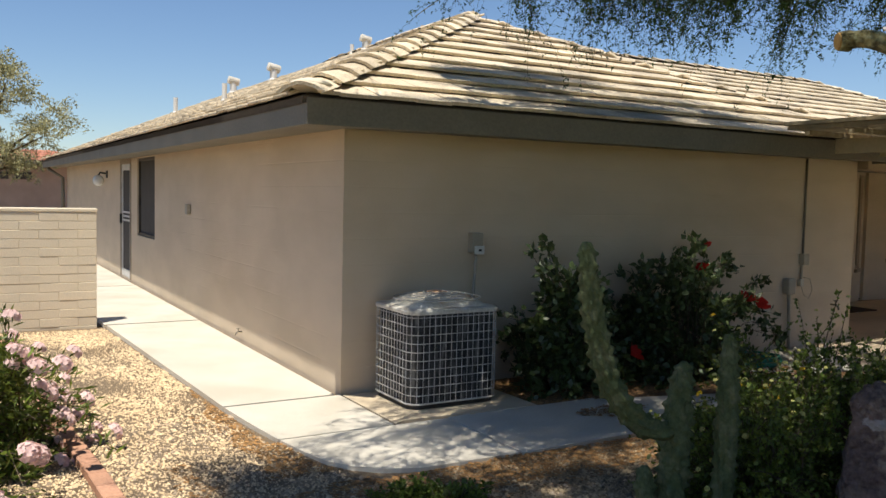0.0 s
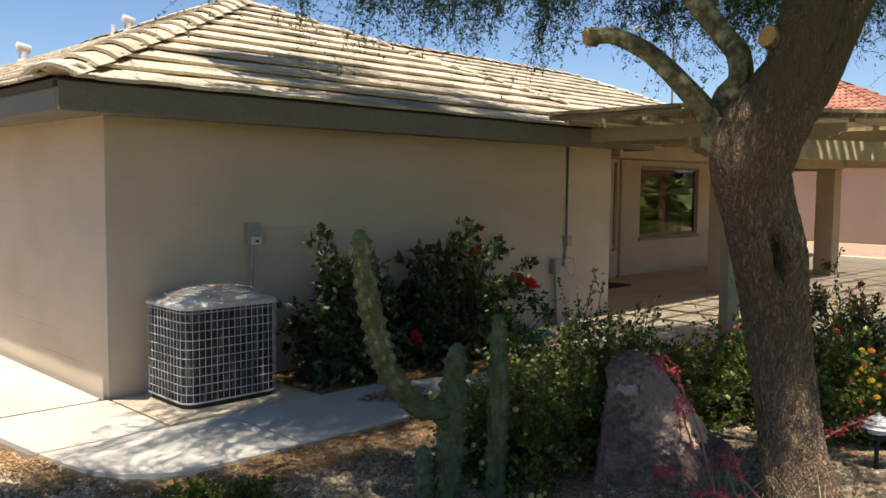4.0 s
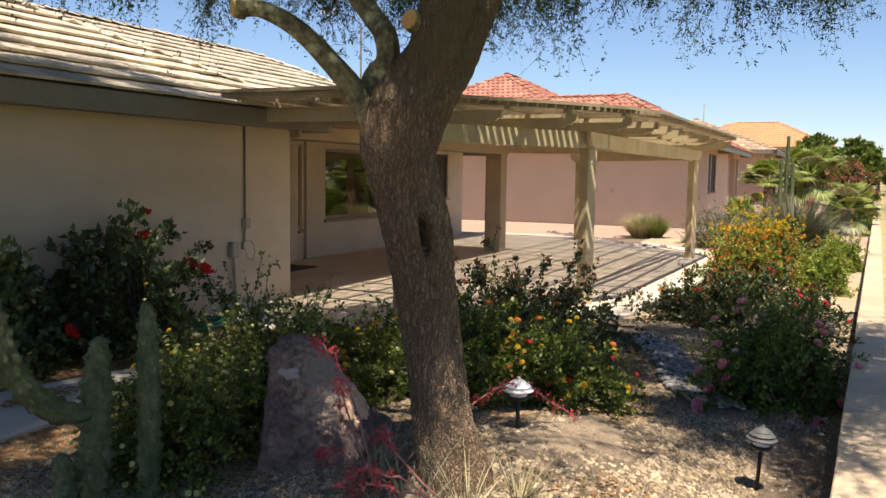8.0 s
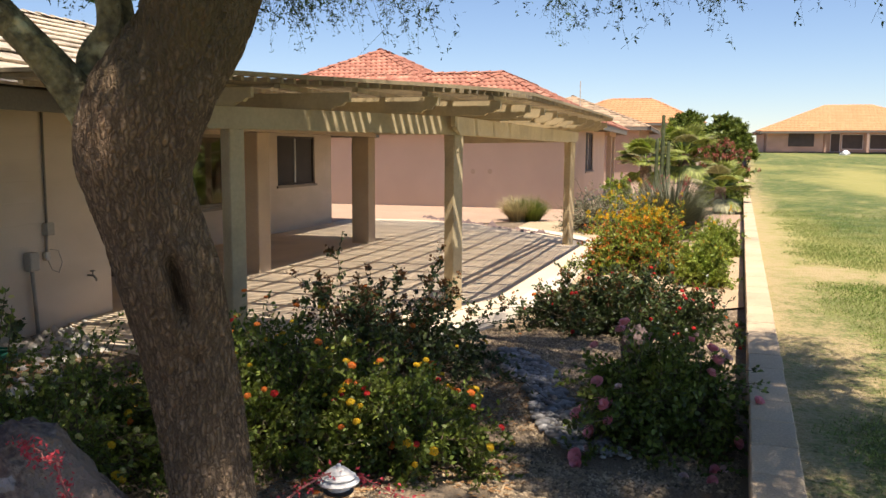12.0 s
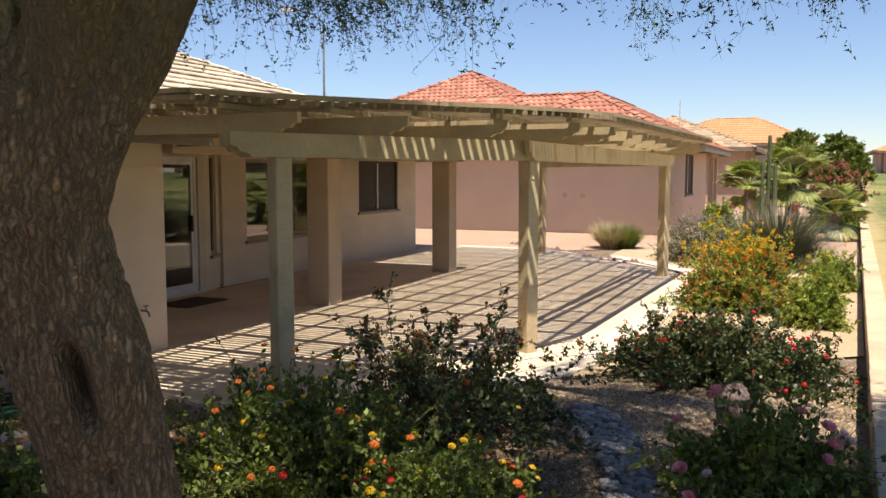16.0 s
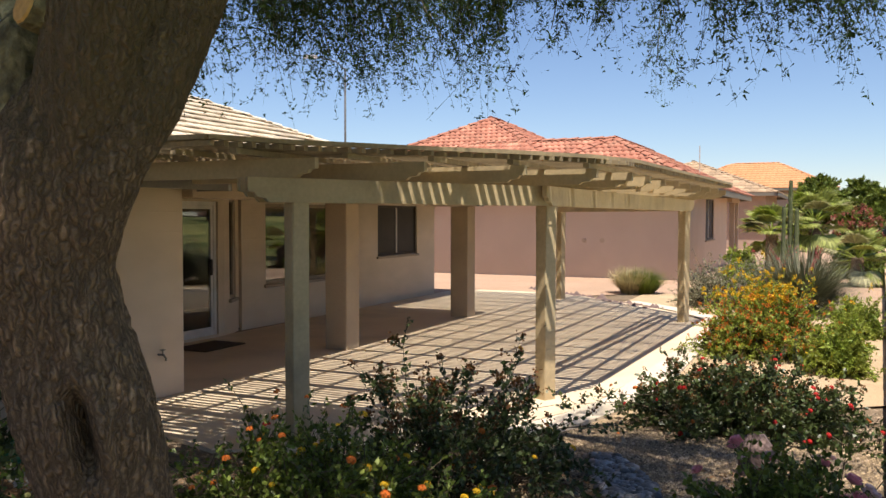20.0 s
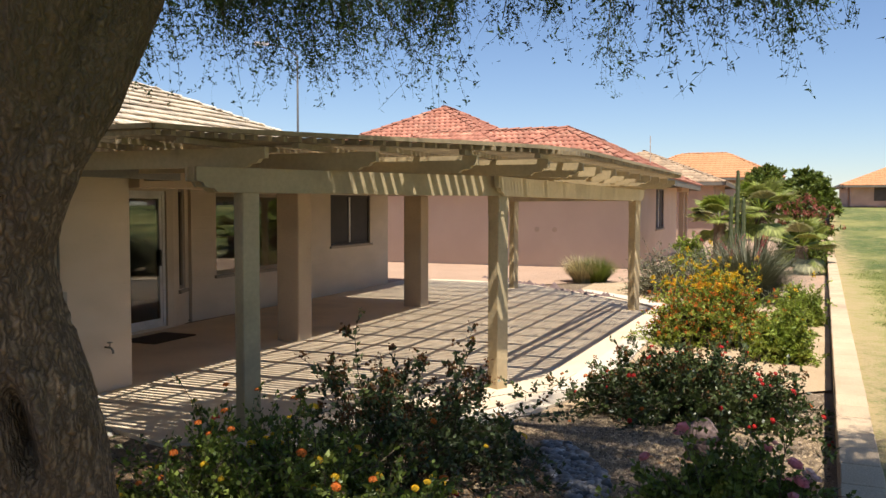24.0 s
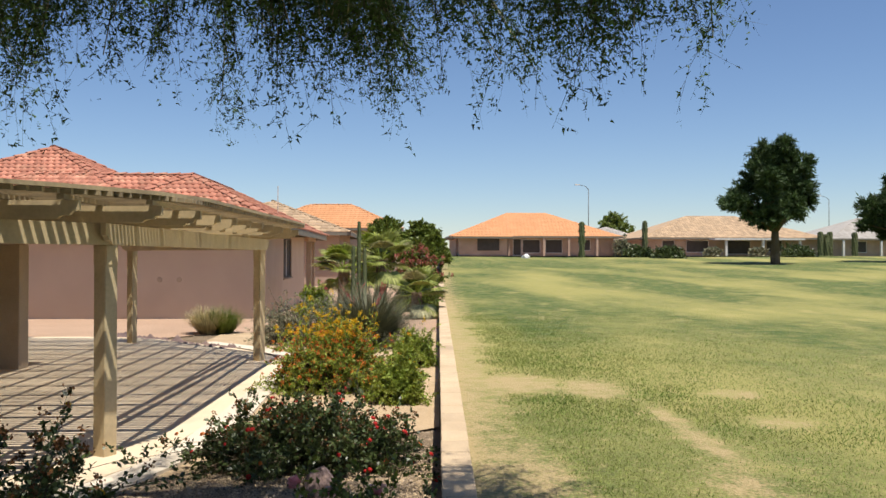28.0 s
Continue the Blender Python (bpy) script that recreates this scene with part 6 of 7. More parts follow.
# ---- garden stones ----
def rock(name, label, at, size, seed, material, cuts=9, sub=4, cat="rock"):
    bm = bmesh.new()
    bmesh.ops.create_icosphere(bm, subdivisions=sub, radius=1.0)
    r = random.Random(seed)
    planes = []
    for _ in range(cuts):
        a, z = r.uniform(0, 6.28), r.uniform(-0.3, 0.9)
        s_ = math.sqrt(1 - z * z)
        planes.append((Vector((s_ * math.cos(a), s_ * math.sin(a), z)), r.uniform(0.58, 0.88)))
    for v in bm.verts:
        for n_, dd in planes:
            e = v.co.dot(n_) - dd
            if e > 0:
                v.co -= n_ * e * 0.92
        v.co *= 1 + 0.09 * noise.noise(v.co * 2.5 + Vector((seed, 0, 0))) + 0.06 * noise.noise(v.co * 6) + 0.03 * noise.noise(v.co * 17)
        v.co = Vector((v.co.x * size[0], v.co.y * size[1], v.co.z * size[2]))
    t = tagged(new(name, mesh_of(name, bm, material, False)), label, cat)
    t.location = at
    return t


def boulder_skin():
    """Dark rock with one fresh orange break, brightened as if sunlit, and pale sun spots painted on its crown, placed
    on the stone itself.
    """
    m = mat("boulder_skin", (0.145, 0.092, 0.076), 0.8, (0.225, 0.148, 0.118), 9.0, 35, 0.5, 1.0, 22, stain=(0.36, 0.25, 0.19), stain_scale=6.0, stain_amt=0.5)
    nt = m.node_tree
    N, L = nt.nodes, nt.links
    bsdf = N["Principled BSDF"]
    c = bsdf.inputs["Base Color"].links[0].from_socket
    co = N.new("ShaderNodeTexCoord").outputs["Object"]
    nz = N.new("ShaderNodeTexNoise")
    nz.inputs["Scale"].default_value, nz.inputs["Detail"].default_value = 26.0, 8.0
    L.new(co, nz.inputs["Vector"])
    for centre, size, colour, top, edge in (((0.03, -0.15, 0.44), (0.17, 0.4, 0.20), (0.40, 0.30, 0.22), 0.7, 0.5), ((0.17, -0.2, 0.275), (0.10, 0.3, 0.10), (0.72, 0.46, 0.28), 1.0, 0.08), ((-0.195, -0.15, 0.45), (0.05, 0.3, 0.026), (0.46, 0.40, 0.37), 0.8, 0.3)):
        mp = N.new("ShaderNodeMapping")
        mp.vector_type = "TEXTURE"
        mp.inputs["Location"].default_value, mp.inputs["Scale"].default_value = centre, size
        L.new(co, mp.inputs["Vector"])
        ln_ = N.new("ShaderNodeVectorMath")
        ln_.operation = "LENGTH"
        L.new(mp.outputs[0], ln_.inputs[0])
        ad = N.new("ShaderNodeMath")
        ad.operation = "MULTIPLY_ADD"
        L.new(nz.outputs["Fac"], ad.inputs[0])
        ad.inputs[1].default_value = 2.4
        L.new(ln_.outputs["Value"], ad.inputs[2])
        r = N.new("ShaderNodeMapRange")
        r.inputs["From Min"].default_value, r.inputs["From Max"].default_value, r.inputs["To Min"].default_value, r.inputs["To Max"].default_value = 2.15, 2.15 + edge, top, 0.0
        L.new(ad.outputs[0], r.inputs["Value"])
        x = N.new("ShaderNodeMix")
        x.data_type = "RGBA"
        L.new(r.outputs[0], x.inputs[0])
        L.new(c, x.inputs[6])
        x.inputs[7].default_value = (*colour, 1)
        c = x.outputs[2]
    L.new(c, bsdf.inputs["Base Color"])
    return m


# planes of the boulder as (right, away, up, distance), seen from the lawn
FACETS = ((-0.997, 0.0, 0.08, 0.345), (-0.61, 0.05, 0.79, 0.60), (0.12, -0.1, 0.98, 0.555), (0.80, 0.12, 0.58, 0.305), (0.97, 0.1, 0.15, 0.265), (-0.22, -0.96, 0.14, 0.235),
          (0.46, -0.70, 0.55, 0.27), (0.10, -0.72, 0.69, 0.42), (0.0, 0.97, 0.22, 0.28), (-0.76, -0.65, 0.02, 0.385), (0.75, -0.62, 0.1, 0.29))
bm = bmesh.new()
bmesh.ops.create_icosphere(bm, subdivisions=5, radius=0.66, matrix=Matrix.Translation((-0.05, 0, 0.12)))
shelf = bmesh.ops.create_icosphere(bm, subdivisions=4, radius=1.0)["verts"]
for v in shelf:
    v.co = Vector((0.215 + v.co.x * 0.17, 0.05 + v.co.y * 0.19, 0.0 + max(-0.6, min(0.62, v.co.z)) * 0.25 - 0.12 * max(0.0, v.co.x) * 0.17))
on_shelf = set(shelf)
for v in bm.verts:
    if v not in on_shelf:
        for _ in range(3):
            for a, b, c, dd in FACETS:
                n_ = Vector((a, b, c)).normalized()
                e = v.co.dot(n_) - dd
                if e > 0:
                    v.co -= n_ * e
    v.co *= 1 + 0.07 * noise.noise(v.co * 4.5) + 0.07 * noise.noise(v.co * 11.0) + 0.04 * noise.noise(v.co * 26.0)
boulder = tagged(new("boulder", mesh_of("boulder", bm, boulder_skin())), "large dark purple-brown boulder with an orange broken face", "rock")
boulder.matrix_basis = Matrix.Translation((1.45, -3.73, 0.07)) @ Matrix.Rotation(radians(-60), 4, "Z")
rock("stone", "upright grey stone beside the red lantana", (5.99, -5.55, 0.10), (0.11, 0.13, 0.20), 7, ROCK, 7, 3)


def stones_over(name, label, inside, x0, x1, y0, y1, count, size, material, seed, lift=0.0, flat=0.6):
    """Loose stones scattered on the ground, one sheet of many small solids."""
    rng = np.random.default_rng(seed)
    v0 = np.array([(1, 0, -0.3), (-0.9, 0.1, -0.3), (0, 1, -0.3), (0.1, -1, -0.3), (0.1, 0, 0.9), (0, 0, 0.9)], float)
    f0 = np.array([(0, 2, 4), (2, 1, 4), (1, 3, 4), (3, 0, 4)])
    pts = []
    while len(pts) < count:
        xs_, ys_ = rng.uniform(x0, x1, count), rng.uniform(y0, y1, count)
        pts += [(a, b) for a, b in zip(xs_, ys_) if inside(a, b)]
        if not pts:
            break
    pts = pts[:count]
    n = len(pts)
    P = np.array([(a, b, ground_z(a, b) + lift) for a, b in pts])
    sc = size * rng.lognormal(0.0, 0.35, n)
    th = rng.uniform(0, 6.28, n)
    V = v0[None] * (1 + rng.uniform(-0.3, 0.3, (n, 6, 3))) * sc[:, None, None] * np.array([1, rng.uniform(0.6, 1.0), flat])[None, None]
    c_, s_ = np.cos(th)[:, None], np.sin(th)[:, None]
    X = V[..., 0] * c_ - V[..., 1] * s_
    Y = V[..., 0] * s_ + V[..., 1] * c_
    V = np.stack([X, Y, V[..., 2]], 2) + P[:, None, :]
    F = f0[None] + (np.arange(n) * 6)[:, None, None]
    return tagged(soup(name, V.reshape(-1, 3), F.reshape(-1, 3), material), label, "gravel", kind="stuff")


def slab_edge(y):
    return -0.93 - 0.041 * y


def on_slab(x, y):
    if slab_edge(y) - 0.01 < x < 0.0 and y > -0.96:
        return True
    if -0.8 + 0.5 * max(0.0, -1.4 - y) < x < 0.0 and -1.86 < y < -0.9:
        return True
    if 0.0 <= x < 2.9 and -1.86 < y < 0 and (y < -0.95 or x < 1.22):
        return True
    return False


def free_bed(x, y):
    if ((x - 2.15) / 0.7) ** 2 + ((y + 4.98) / 0.4) ** 2 < 1 and (math.sin(x * 913.7) * math.cos(y * 771.3)) < 0.45:
        return False
    return not on_slab(x, y) and y > wall_y(x) + 0.03 and not (x > 4.85 and y > -1.2 and x > 5.2)


def stream_like(x, y):
    return 3.3 < x < 6.0 and abs(y + 5.34 - 0.41 * (x - 3.93)) < 0.2


def edge_like(x, y):
    return x < -0.9 - 0.35 * (y + 1.6)


STONED = mat("mixed_stones", (0.25, 0.18, 0.10), 0.9, (0.40, 0.30, 0.185), 6.0, 90, 0.25, 0.1, island=0.65)
stones_over("gravel_side", "pale tan crushed gravel beside the walkway", lambda x, y: not on_slab(x, y) and x < -0.7 and x > -3.5 + 0.8 * noise.noise(Vector((x, y, 4))) and y > -4.3 + 1.3 * noise.noise(Vector((x * 0.9, y * 0.9, 6))), -4.2, -0.4, -5.4, 4.2, 56000, 0.0115, STONES, 21)
stones_over("gravel_garden", "tan gravel with fallen leaves in the garden bed", free_bed, -2.6, 9.2, -6.5, -0.1, 44000, 0.0125, STONEG, 22)
stones_over("gravel_foreground", "mixed brown and pale gravel under the tree", lambda x, y: free_bed(x, y) and not edge_like(x, y), -1.9, 3.4, -5.9, -1.9, 52000, 0.0125, STONED, 29)
stones_over("gravel_roses", "mixed brown gravel between the rose bushes", lambda x, y: free_bed(x, y) and not stream_like(x, y), 3.3, 7.4, -6.4, -3.9, 26000, 0.0125, STONED, 33)
stones_over("leaf_litter", "brown dry leaf litter along the bed edges", lambda x, y: free_bed(x, y) and (noise.noise(Vector((x * 0.8, y * 0.8, 5))) > 0.05 or (y > -2.4 and y < -1.85) or (y > -1.2 and x > 1.2)), -1.6, 6.0, -5.5, -0.05, 16000, 0.013, LITTER, 23, 0.008, 0.15)


def edge_litter(x, y):
    along = -1.62 < y < 0.9 and slab_edge(max(y, -1.0)) - 0.34 * (0.5 + noise.noise(Vector((x * 2, y * 1.5, 3)))) * max(0.0, 1 - max(0.0, y) / 0.9) < x < -0.6
    front = -2.28 + 0.22 * noise.noise(Vector((x * 1.6, 2, 1))) < y < -1.80 and -0.9 < x < 3.0
    return (along or front) and not on_slab(x, y)


stones_over("leaf_litter_slab", "small heap of brown leaves on the walkway", lambda x, y: ((x - 1.62) / 0.34) ** 2 + ((y + 1.34) / 0.15) ** 2 < 1 - 0.6 * abs(math.sin(x * 40) * math.sin(y * 53)), 1.2, 2.0, -1.6, -1.1, 420, 0.011, LITTER, 30, 0.042, 0.15)
stones_over("leaf_litter_mulch", "dry leaves over the mulch by the house wall", lambda x, y: y > -1.0 or x > 2.9, 1.24, 4.4, -1.25, -0.03, 9000, 0.014, LITTER, 31, 0.03, 0.2)
stones_over("leaf_litter_edge", "orange fallen leaf litter along the walkway edge", edge_litter, -1.8, 3.0, -2.5, 0.9, 6500, 0.010, ORANGEL, 28, 0.010, 0.2)
verts, faces = [], []
for i in range(25):
    for j in range(25):
        a, r_ = 2 * math.pi * i / 24, j / 24
        x, y = 2.15 + math.cos(a) * r_ * (0.75 + 0.2 * math.sin(3 * a)), -4.98 + math.sin(a) * r_ * (0.42 + 0.12 * math.sin(2 * a + 1))
        verts.append((x, y, ground_z(x, y) + 0.014 * (1 - r_ ** 2) - 0.007 + 0.012 * noise.noise(Vector((x * 4, y * 4, 9)))))
faces = [(i * 25 + j, (i + 1) * 25 + j, (i + 1) * 25 + j + 1, i * 25 + j + 1) for i in range(24) for j in range(24)]
tagged(soup("dirt_patch", verts, faces, MOUND, smooth=True), "pale bare dirt on the tree mound", "ground", kind="structure")


def pebbles_over(name, label, inside, x0, x1, y0, y1, count, size, material, seed):
    """Rounded pebbles lying on the ground, one sheet of many small solids."""
    rng = np.random.default_rng(seed)
    bm = bmesh.new()
    bmesh.ops.create_icosphere(bm, subdivisions=1, radius=1.0)
    bm.verts.index_update()
    v0 = np.array([v.co for v in bm.verts])
    f0 = np.array([[v.index for v in f.verts] for f in bm.faces])
    bm.free()
    q = np.stack([rng.uniform(x0, x1, count * 12), rng.uniform(y0, y1, count * 12)], 1)
    q = np.array([a for a in q if inside(a[0], a[1])])[:count]
    n = len(q)
    sc = size * rng.lognormal(0.0, 0.28, n)
    V = v0[None] * np.stack([sc * rng.uniform(0.9, 1.4, n), sc * rng.uniform(0.7, 1.0, n), sc * rng.uniform(0.45, 0.7, n)], 1)[:, None, :] * (1 + rng.uniform(-0.09, 0.09, (n, len(v0), 1)))
    th = rng.uniform(0, 6.28, n)
    c_, s_ = np.cos(th)[:, None], np.sin(th)[:, None]
    base = np.array([(a, b, ground_z(a, b) + 0.012) for a, b in q]) + np.array([0, 0, 1.0]) * (rng.random(n) * 0.014)[:, None]
    V = np.stack([V[..., 0] * c_ - V[..., 1] * s_, V[..., 0] * s_ + V[..., 1] * c_, V[..., 2]], 2) + base[:, None, :]
    F = f0[None] + (np.arange(n) * len(v0))[:, None, None]
    return tagged(soup(name, V.reshape(-1, 3), F.reshape(-1, 3), material, smooth=True), label, "gravel", kind="stuff")


def stream(x, y):
    return 3.65 < x < 6.0 and abs(y + 5.34 - 0.41 * (x - 3.93)) < 0.17 + 0.05 * math.sin(x * 5)


pebbles_over("pebble_stream", "blue-grey river pebbles in a dry stream bed", stream, 3.3, 6.0, -5.9, -4.2, 1250, 0.027, PEBBLE, 24)
pebbles_over("river_rock_pale", "pale rounded river rocks by the pebble stream", lambda x, y: abs(y + 5.50 - 0.38 * (x - 3.6)) < 0.20, 3.55, 4.25, -5.8, -5.0, 70, 0.026, RIVER, 25)
stones_over("river_rock_edge", "pale river rocks along the patio edge", lambda x, y: y > -1.3 + 0.3 * math.sin(x * 3) and x < 5.0 + 0.9 * (y + 1.2), 3.6, 6.3, -1.5, -0.05, 900, 0.045, RIVER, 26, 0.01)
stones_over("border_stones", "rough border stones along the far patio edge", lambda x, y: 0.0 < (y - (-3.6 + 1.06 * (x - 16.0))) < 0.32, 16.5, 20.3, -3.6, 1.0, 160, 0.085, ROCK, 27, 0.02)

hose = thing("garden_hose", "coiled green garden hose on the gravel", "hose", (4.15, -0.55, 0.0))
for i in range(5):
    bm = bmesh.new()
    rr = 0.20 + 0.022 * (i % 3)
    tube(bm, [(rr * math.cos(a) * 1.25, rr * math.sin(a) * 0.8, -0.01 + 0.022 * i + 0.006 * math.sin(3 * a + i)) for a in np.linspace(0, 6.28, 30)], 0.011, 7, False)
    part("hose_coil", bm, HOSE, hose, smooth=True)


# ---- path lights ----
def path_light(at, tilt=0.0, label="black path light with tiered pale metal cap"):
    t = thing("path_light", label, "garden light", at, "path lights in the gravel")
    bm = bmesh.new()
    tube(bm, [(0, 0, -0.05), (0, 0, 0.165)], 0.011, 10)
    part("stake", bm, DARKM, t, smooth=True)
    bm = bmesh.new()
    lathe(bm, [(0.018, 0.155), (0.05, 0.165), (0.062, 0.178), (0.055, 0.185)], 20)
    part("socket", bm, DARKM, t)
    bm = bmesh.new()
    lathe(bm, [(0.047, 0.186), (0.047, 0.212)], 20)
    part("lens", bm, GLOBE, t)
    for r0, z in ((0.082, 0.212), (0.068, 0.232)):
        bm = bmesh.new()
        lathe(bm, [(r0, z), (r0 + 0.003, z + 0.006), (r0 * 0.72, z + 0.02), (r0 * 0.5, z + 0.024)], 22)
        # the tilted light's grey is darkened to stand in for shade on it
        part("cap_tier", bm, LAMPG if tilt else WHITEF, t)
    bm = bmesh.new()
    lathe(bm, [(0.05, 0.255), (0.03, 0.27), (0.012, 0.278), (0.008, 0.288)], 18)
    part("finial", bm, LAMPG if tilt else WHITEF, t)
    t.rotation_euler = (radians(tilt), 0, 0)
    return t


path_light((1.885, -4.67, 0.19), 0, "path light with a white tiered cap")
path_light((2.03, -5.895, 0.06), 3, "grey path light with tiered cap, darkened as if shaded").scale = (0.88, 0.88, 1.0)


# ---- cactus ----
def cactus_stem(name, pts, radii, parent, ribs=6, seed=0):
    n = len(pts)
    t = np.linspace(0, n - 1, (n - 1) * 16 + 1)
    P = np.array(pts, float)
    fine, rad = [], []
    for s_ in t:
        i = min(int(s_), n - 2)
        f = s_ - i
        p0, p1, p2, p3 = P[max(i - 1, 0)], P[i], P[i + 1], P[min(i + 2, n - 1)]
        fine.append(0.5 * ((2 * p1) + (-p0 + p2) * f + (2 * p0 - 5 * p1 + 4 * p2 - p3) * f * f + (-p0 + 3 * p1 - 3 * p2 + p3) * f ** 3))
        rad.append(radii[i] * (1 - f) + radii[i + 1] * f)
    bm = bmesh.new()
    rings = tube(bm, fine, rad, ribs * 4)
    for i, rg in enumerate(rings):
        c = Vector(fine[i])
        for k, v in enumerate(rg):
            a = 2 * math.pi * k / (ribs * 4)
            wart = max(0.0, math.cos(ribs * a + 0.35 * i)) * max(0.0, math.cos(c.z * 95 + 1.7 * math.sin(2 * a + seed)))
            bumpy = 0.09 * math.cos(ribs * a + 0.35 * i) + 0.42 * wart + 0.30 * noise.noise(Vector((math.cos(a) * 3, math.sin(a) * 3, c.z * 9 + seed))) - 0.06
            v.co = c + (v.co - c) * (0.95 + bumpy)
    return part(name, bm, CACTUS, parent, smooth=True)


cac = thing("cactus", "grey-green warty columnar cactus with a long bent arm", "cactus", (0.45, -3.08, -0.05))
cactus_stem("column", [(0.02, 0.03, 0), (0.03, 0.03, 0.25), (0.04, 0.02, 0.5), (0.048, 0.01, 0.72), (0.052, 0.005, 0.80), (0.053, 0.005, 0.835)], [0.058, 0.072, 0.07, 0.056, 0.040, 0.012], cac, 7, 1)
cactus_stem("arm", [(0.02, 0.02, 0.50), (-0.10, 0.04, 0.50), (-0.26, 0.07, 0.61), (-0.38, 0.09, 0.82), (-0.455, 0.10, 1.08), (-0.50, 0.10, 1.30), (-0.515, 0.10, 1.40), (-0.518, 0.10, 1.43)], [0.045, 0.052, 0.056, 0.056, 0.053, 0.046, 0.034, 0.012], cac, 7, 4)
cactus_stem("column", [(0.215, -0.12, 0), (0.22, -0.13, 0.3), (0.215, -0.14, 0.62), (0.21, -0.14, 0.86), (0.205, -0.14, 0.96), (0.205, -0.14, 0.985)], [0.046, 0.056, 0.053, 0.042, 0.030, 0.01], cac, 7, 7)
cactus_stem("offset", [(-0.08, 0.08, 0), (-0.10, 0.08, 0.13), (-0.11, 0.08, 0.26), (-0.11, 0.08, 0.31)], [0.04, 0.05, 0.042, 0.014], cac, 6, 9)

# ---- shrubs ----
b_y = umbel_mesh("blossom", P_YELLOW, 0.017)
b_o = umbel_mesh("blossom", P_ORANGE, 0.017)
b_r = umbel_mesh("blossom", P_RED, 0.016)
b_l = umbel_mesh("blossom", P_LEMON, 0.012)
b_hib = blossom_mesh("blossom", P_RED, 5, 0.075, 0.8, 2)
b_rose = blossom_mesh("blossom", P_PINK, 7, 0.042, 0.55, 4)
b_pale = blossom_mesh("blossom", P_PALE, 6, 0.030, 0.55, 3)
b_ol = umbel_mesh("blossom", P_PALE, 0.042)


def gz(x, y):
    return (x, y, ground_z(x, y) - 0.02)


shrub("hibiscus", "dark green hibiscus with red flowers against the wall", gz(1.86, -0.55), (0.58, 0.40, 1.05), 120, 40, (0.078, 0.050), LEAFD, 31, ((b_hib, 2, 0.3),), 0.2, -0.1, wild=0.4)
shrub("hibiscus", "dark green hibiscus with red flowers against the wall", gz(3.2, -0.52), (1.0, 0.42, 1.16), 190, 40, (0.075, 0.048), LEAFD, 32, ((b_hib, 7, 0.8),), 0.35, -0.1, wild=0.4)
shrub("lantana", "spreading lantana with small yellow flowers", gz(2.3, -2.75), (1.15, 0.85, 0.62), 430, 60, (0.032, 0.021), LEAFM, 33, ((b_l, 150, 0.8), (b_y, 22, 0.8)), 0.5, 0.0)
shrub("lantana", "dense lantana with pale yellow flowers behind the boulder", gz(1.15, -3.0), (0.55, 0.42, 0.55), 240, 54, (0.030, 0.020), LEAFM, 34, ((b_l, 60, 0.9),), 0.3, 0.0)
shrub("lantana", "lantana with yellow, orange and red flowers", gz(3.3, -3.65), (0.95, 0.95, 0.62), 460, 62, (0.036, 0.023), LEAFM, 35, ((b_y, 46, 0.8), (b_o, 34, 0.8), (b_r, 14, 0.8)), 0.45, 0.0)
shrub("lantana", "low lantana with orange and yellow flowers by the path", gz(3.2, -4.5), (0.62, 0.5, 0.46), 260, 56, (0.036, 0.023), LEAFM, 36, ((b_y, 30, 0.95), (b_o, 16, 0.95), (b_r, 10, 0.95)), 0.3, 0.0)
shrub("rose_bush", "dark twiggy rose bush by the patio", gz(4.95, -3.75), (1.0, 0.85, 0.66), 200, 46, (0.045, 0.030), LEAFD, 37, ((b_y, 12, 0.7), (b_o, 8, 0.7)), 0.4, 0.0, wild=0.6, sprays=((YOUNG, 260, 0.026, 0.7, 1.6),))
shrub("rose_bush", "rose bush with pink blooms beside the low wall", gz(4.25, -5.84), (0.74, 0.46, 0.56), 330, 50, (0.042, 0.027), LEAFM, 38, ((b_rose, 30, 0.9), (b_pale, 22, 0.9)), 0.3, 0.0, wild=0.3)
shrub("lantana", "red-flowered lantana beside the low wall", gz(7.5, -5.3), (0.85, 1.05, 0.52), 420, 54, (0.044, 0.031), LEAFD, 39, ((b_r, 44, 0.7), (b_o, 16, 0.7)), 0.5, 0.0, wild=0.5, sprays=((YOUNG, 330, 0.026, 0.55, 1.6),))
shrub("lantana", "large orange and yellow flowering lantana", gz(11.6, -5.2), (0.74, 0.80, 0.88), 520, 54, (0.042, 0.028), LEAFL, 40, (), 0.5, -0.05, sprays=((P_YELLOW, 480, 0.024, 0.85, 1.6), (P_ORANGE, 1250, 0.022, 0.2, 1.0)))
shrub("shrub", "light green leafy shrub beside the low wall", gz(10.5, -6.12), (0.42, 0.36, 0.66), 190, 56, (0.05, 0.026), LEAFL, 41, (), 0.2, 0.0, sprays=((P_YELLOW, 30, 0.016, 0.4, 1.2),))
shrub("shrub", "light green leafy shrub beside the low wall", gz(14.0, -6.35), (0.55, 0.36, 0.62), 190, 46, (0.05, 0.028), LEAFL, 42, (), 0.2, 0.0)
shrub("sage_bush", "grey-green sage bush with mauve tinge", gz(17.7, -3.9), (0.95, 0.85, 0.86), 300, 50, (0.045, 0.022), LEAFG, 43, (), 0.3, 0.0, sprays=((P_PALE, 90, 0.016, 0.5, 1.3),))
shrub("shrub", "clipped round green bush", gz(22.0, -3.9), (0.42, 0.42, 1.08), 420, 44, (0.07, 0.05), LEAFL, 44, (), 0.4, -0.1, wild=0.0)
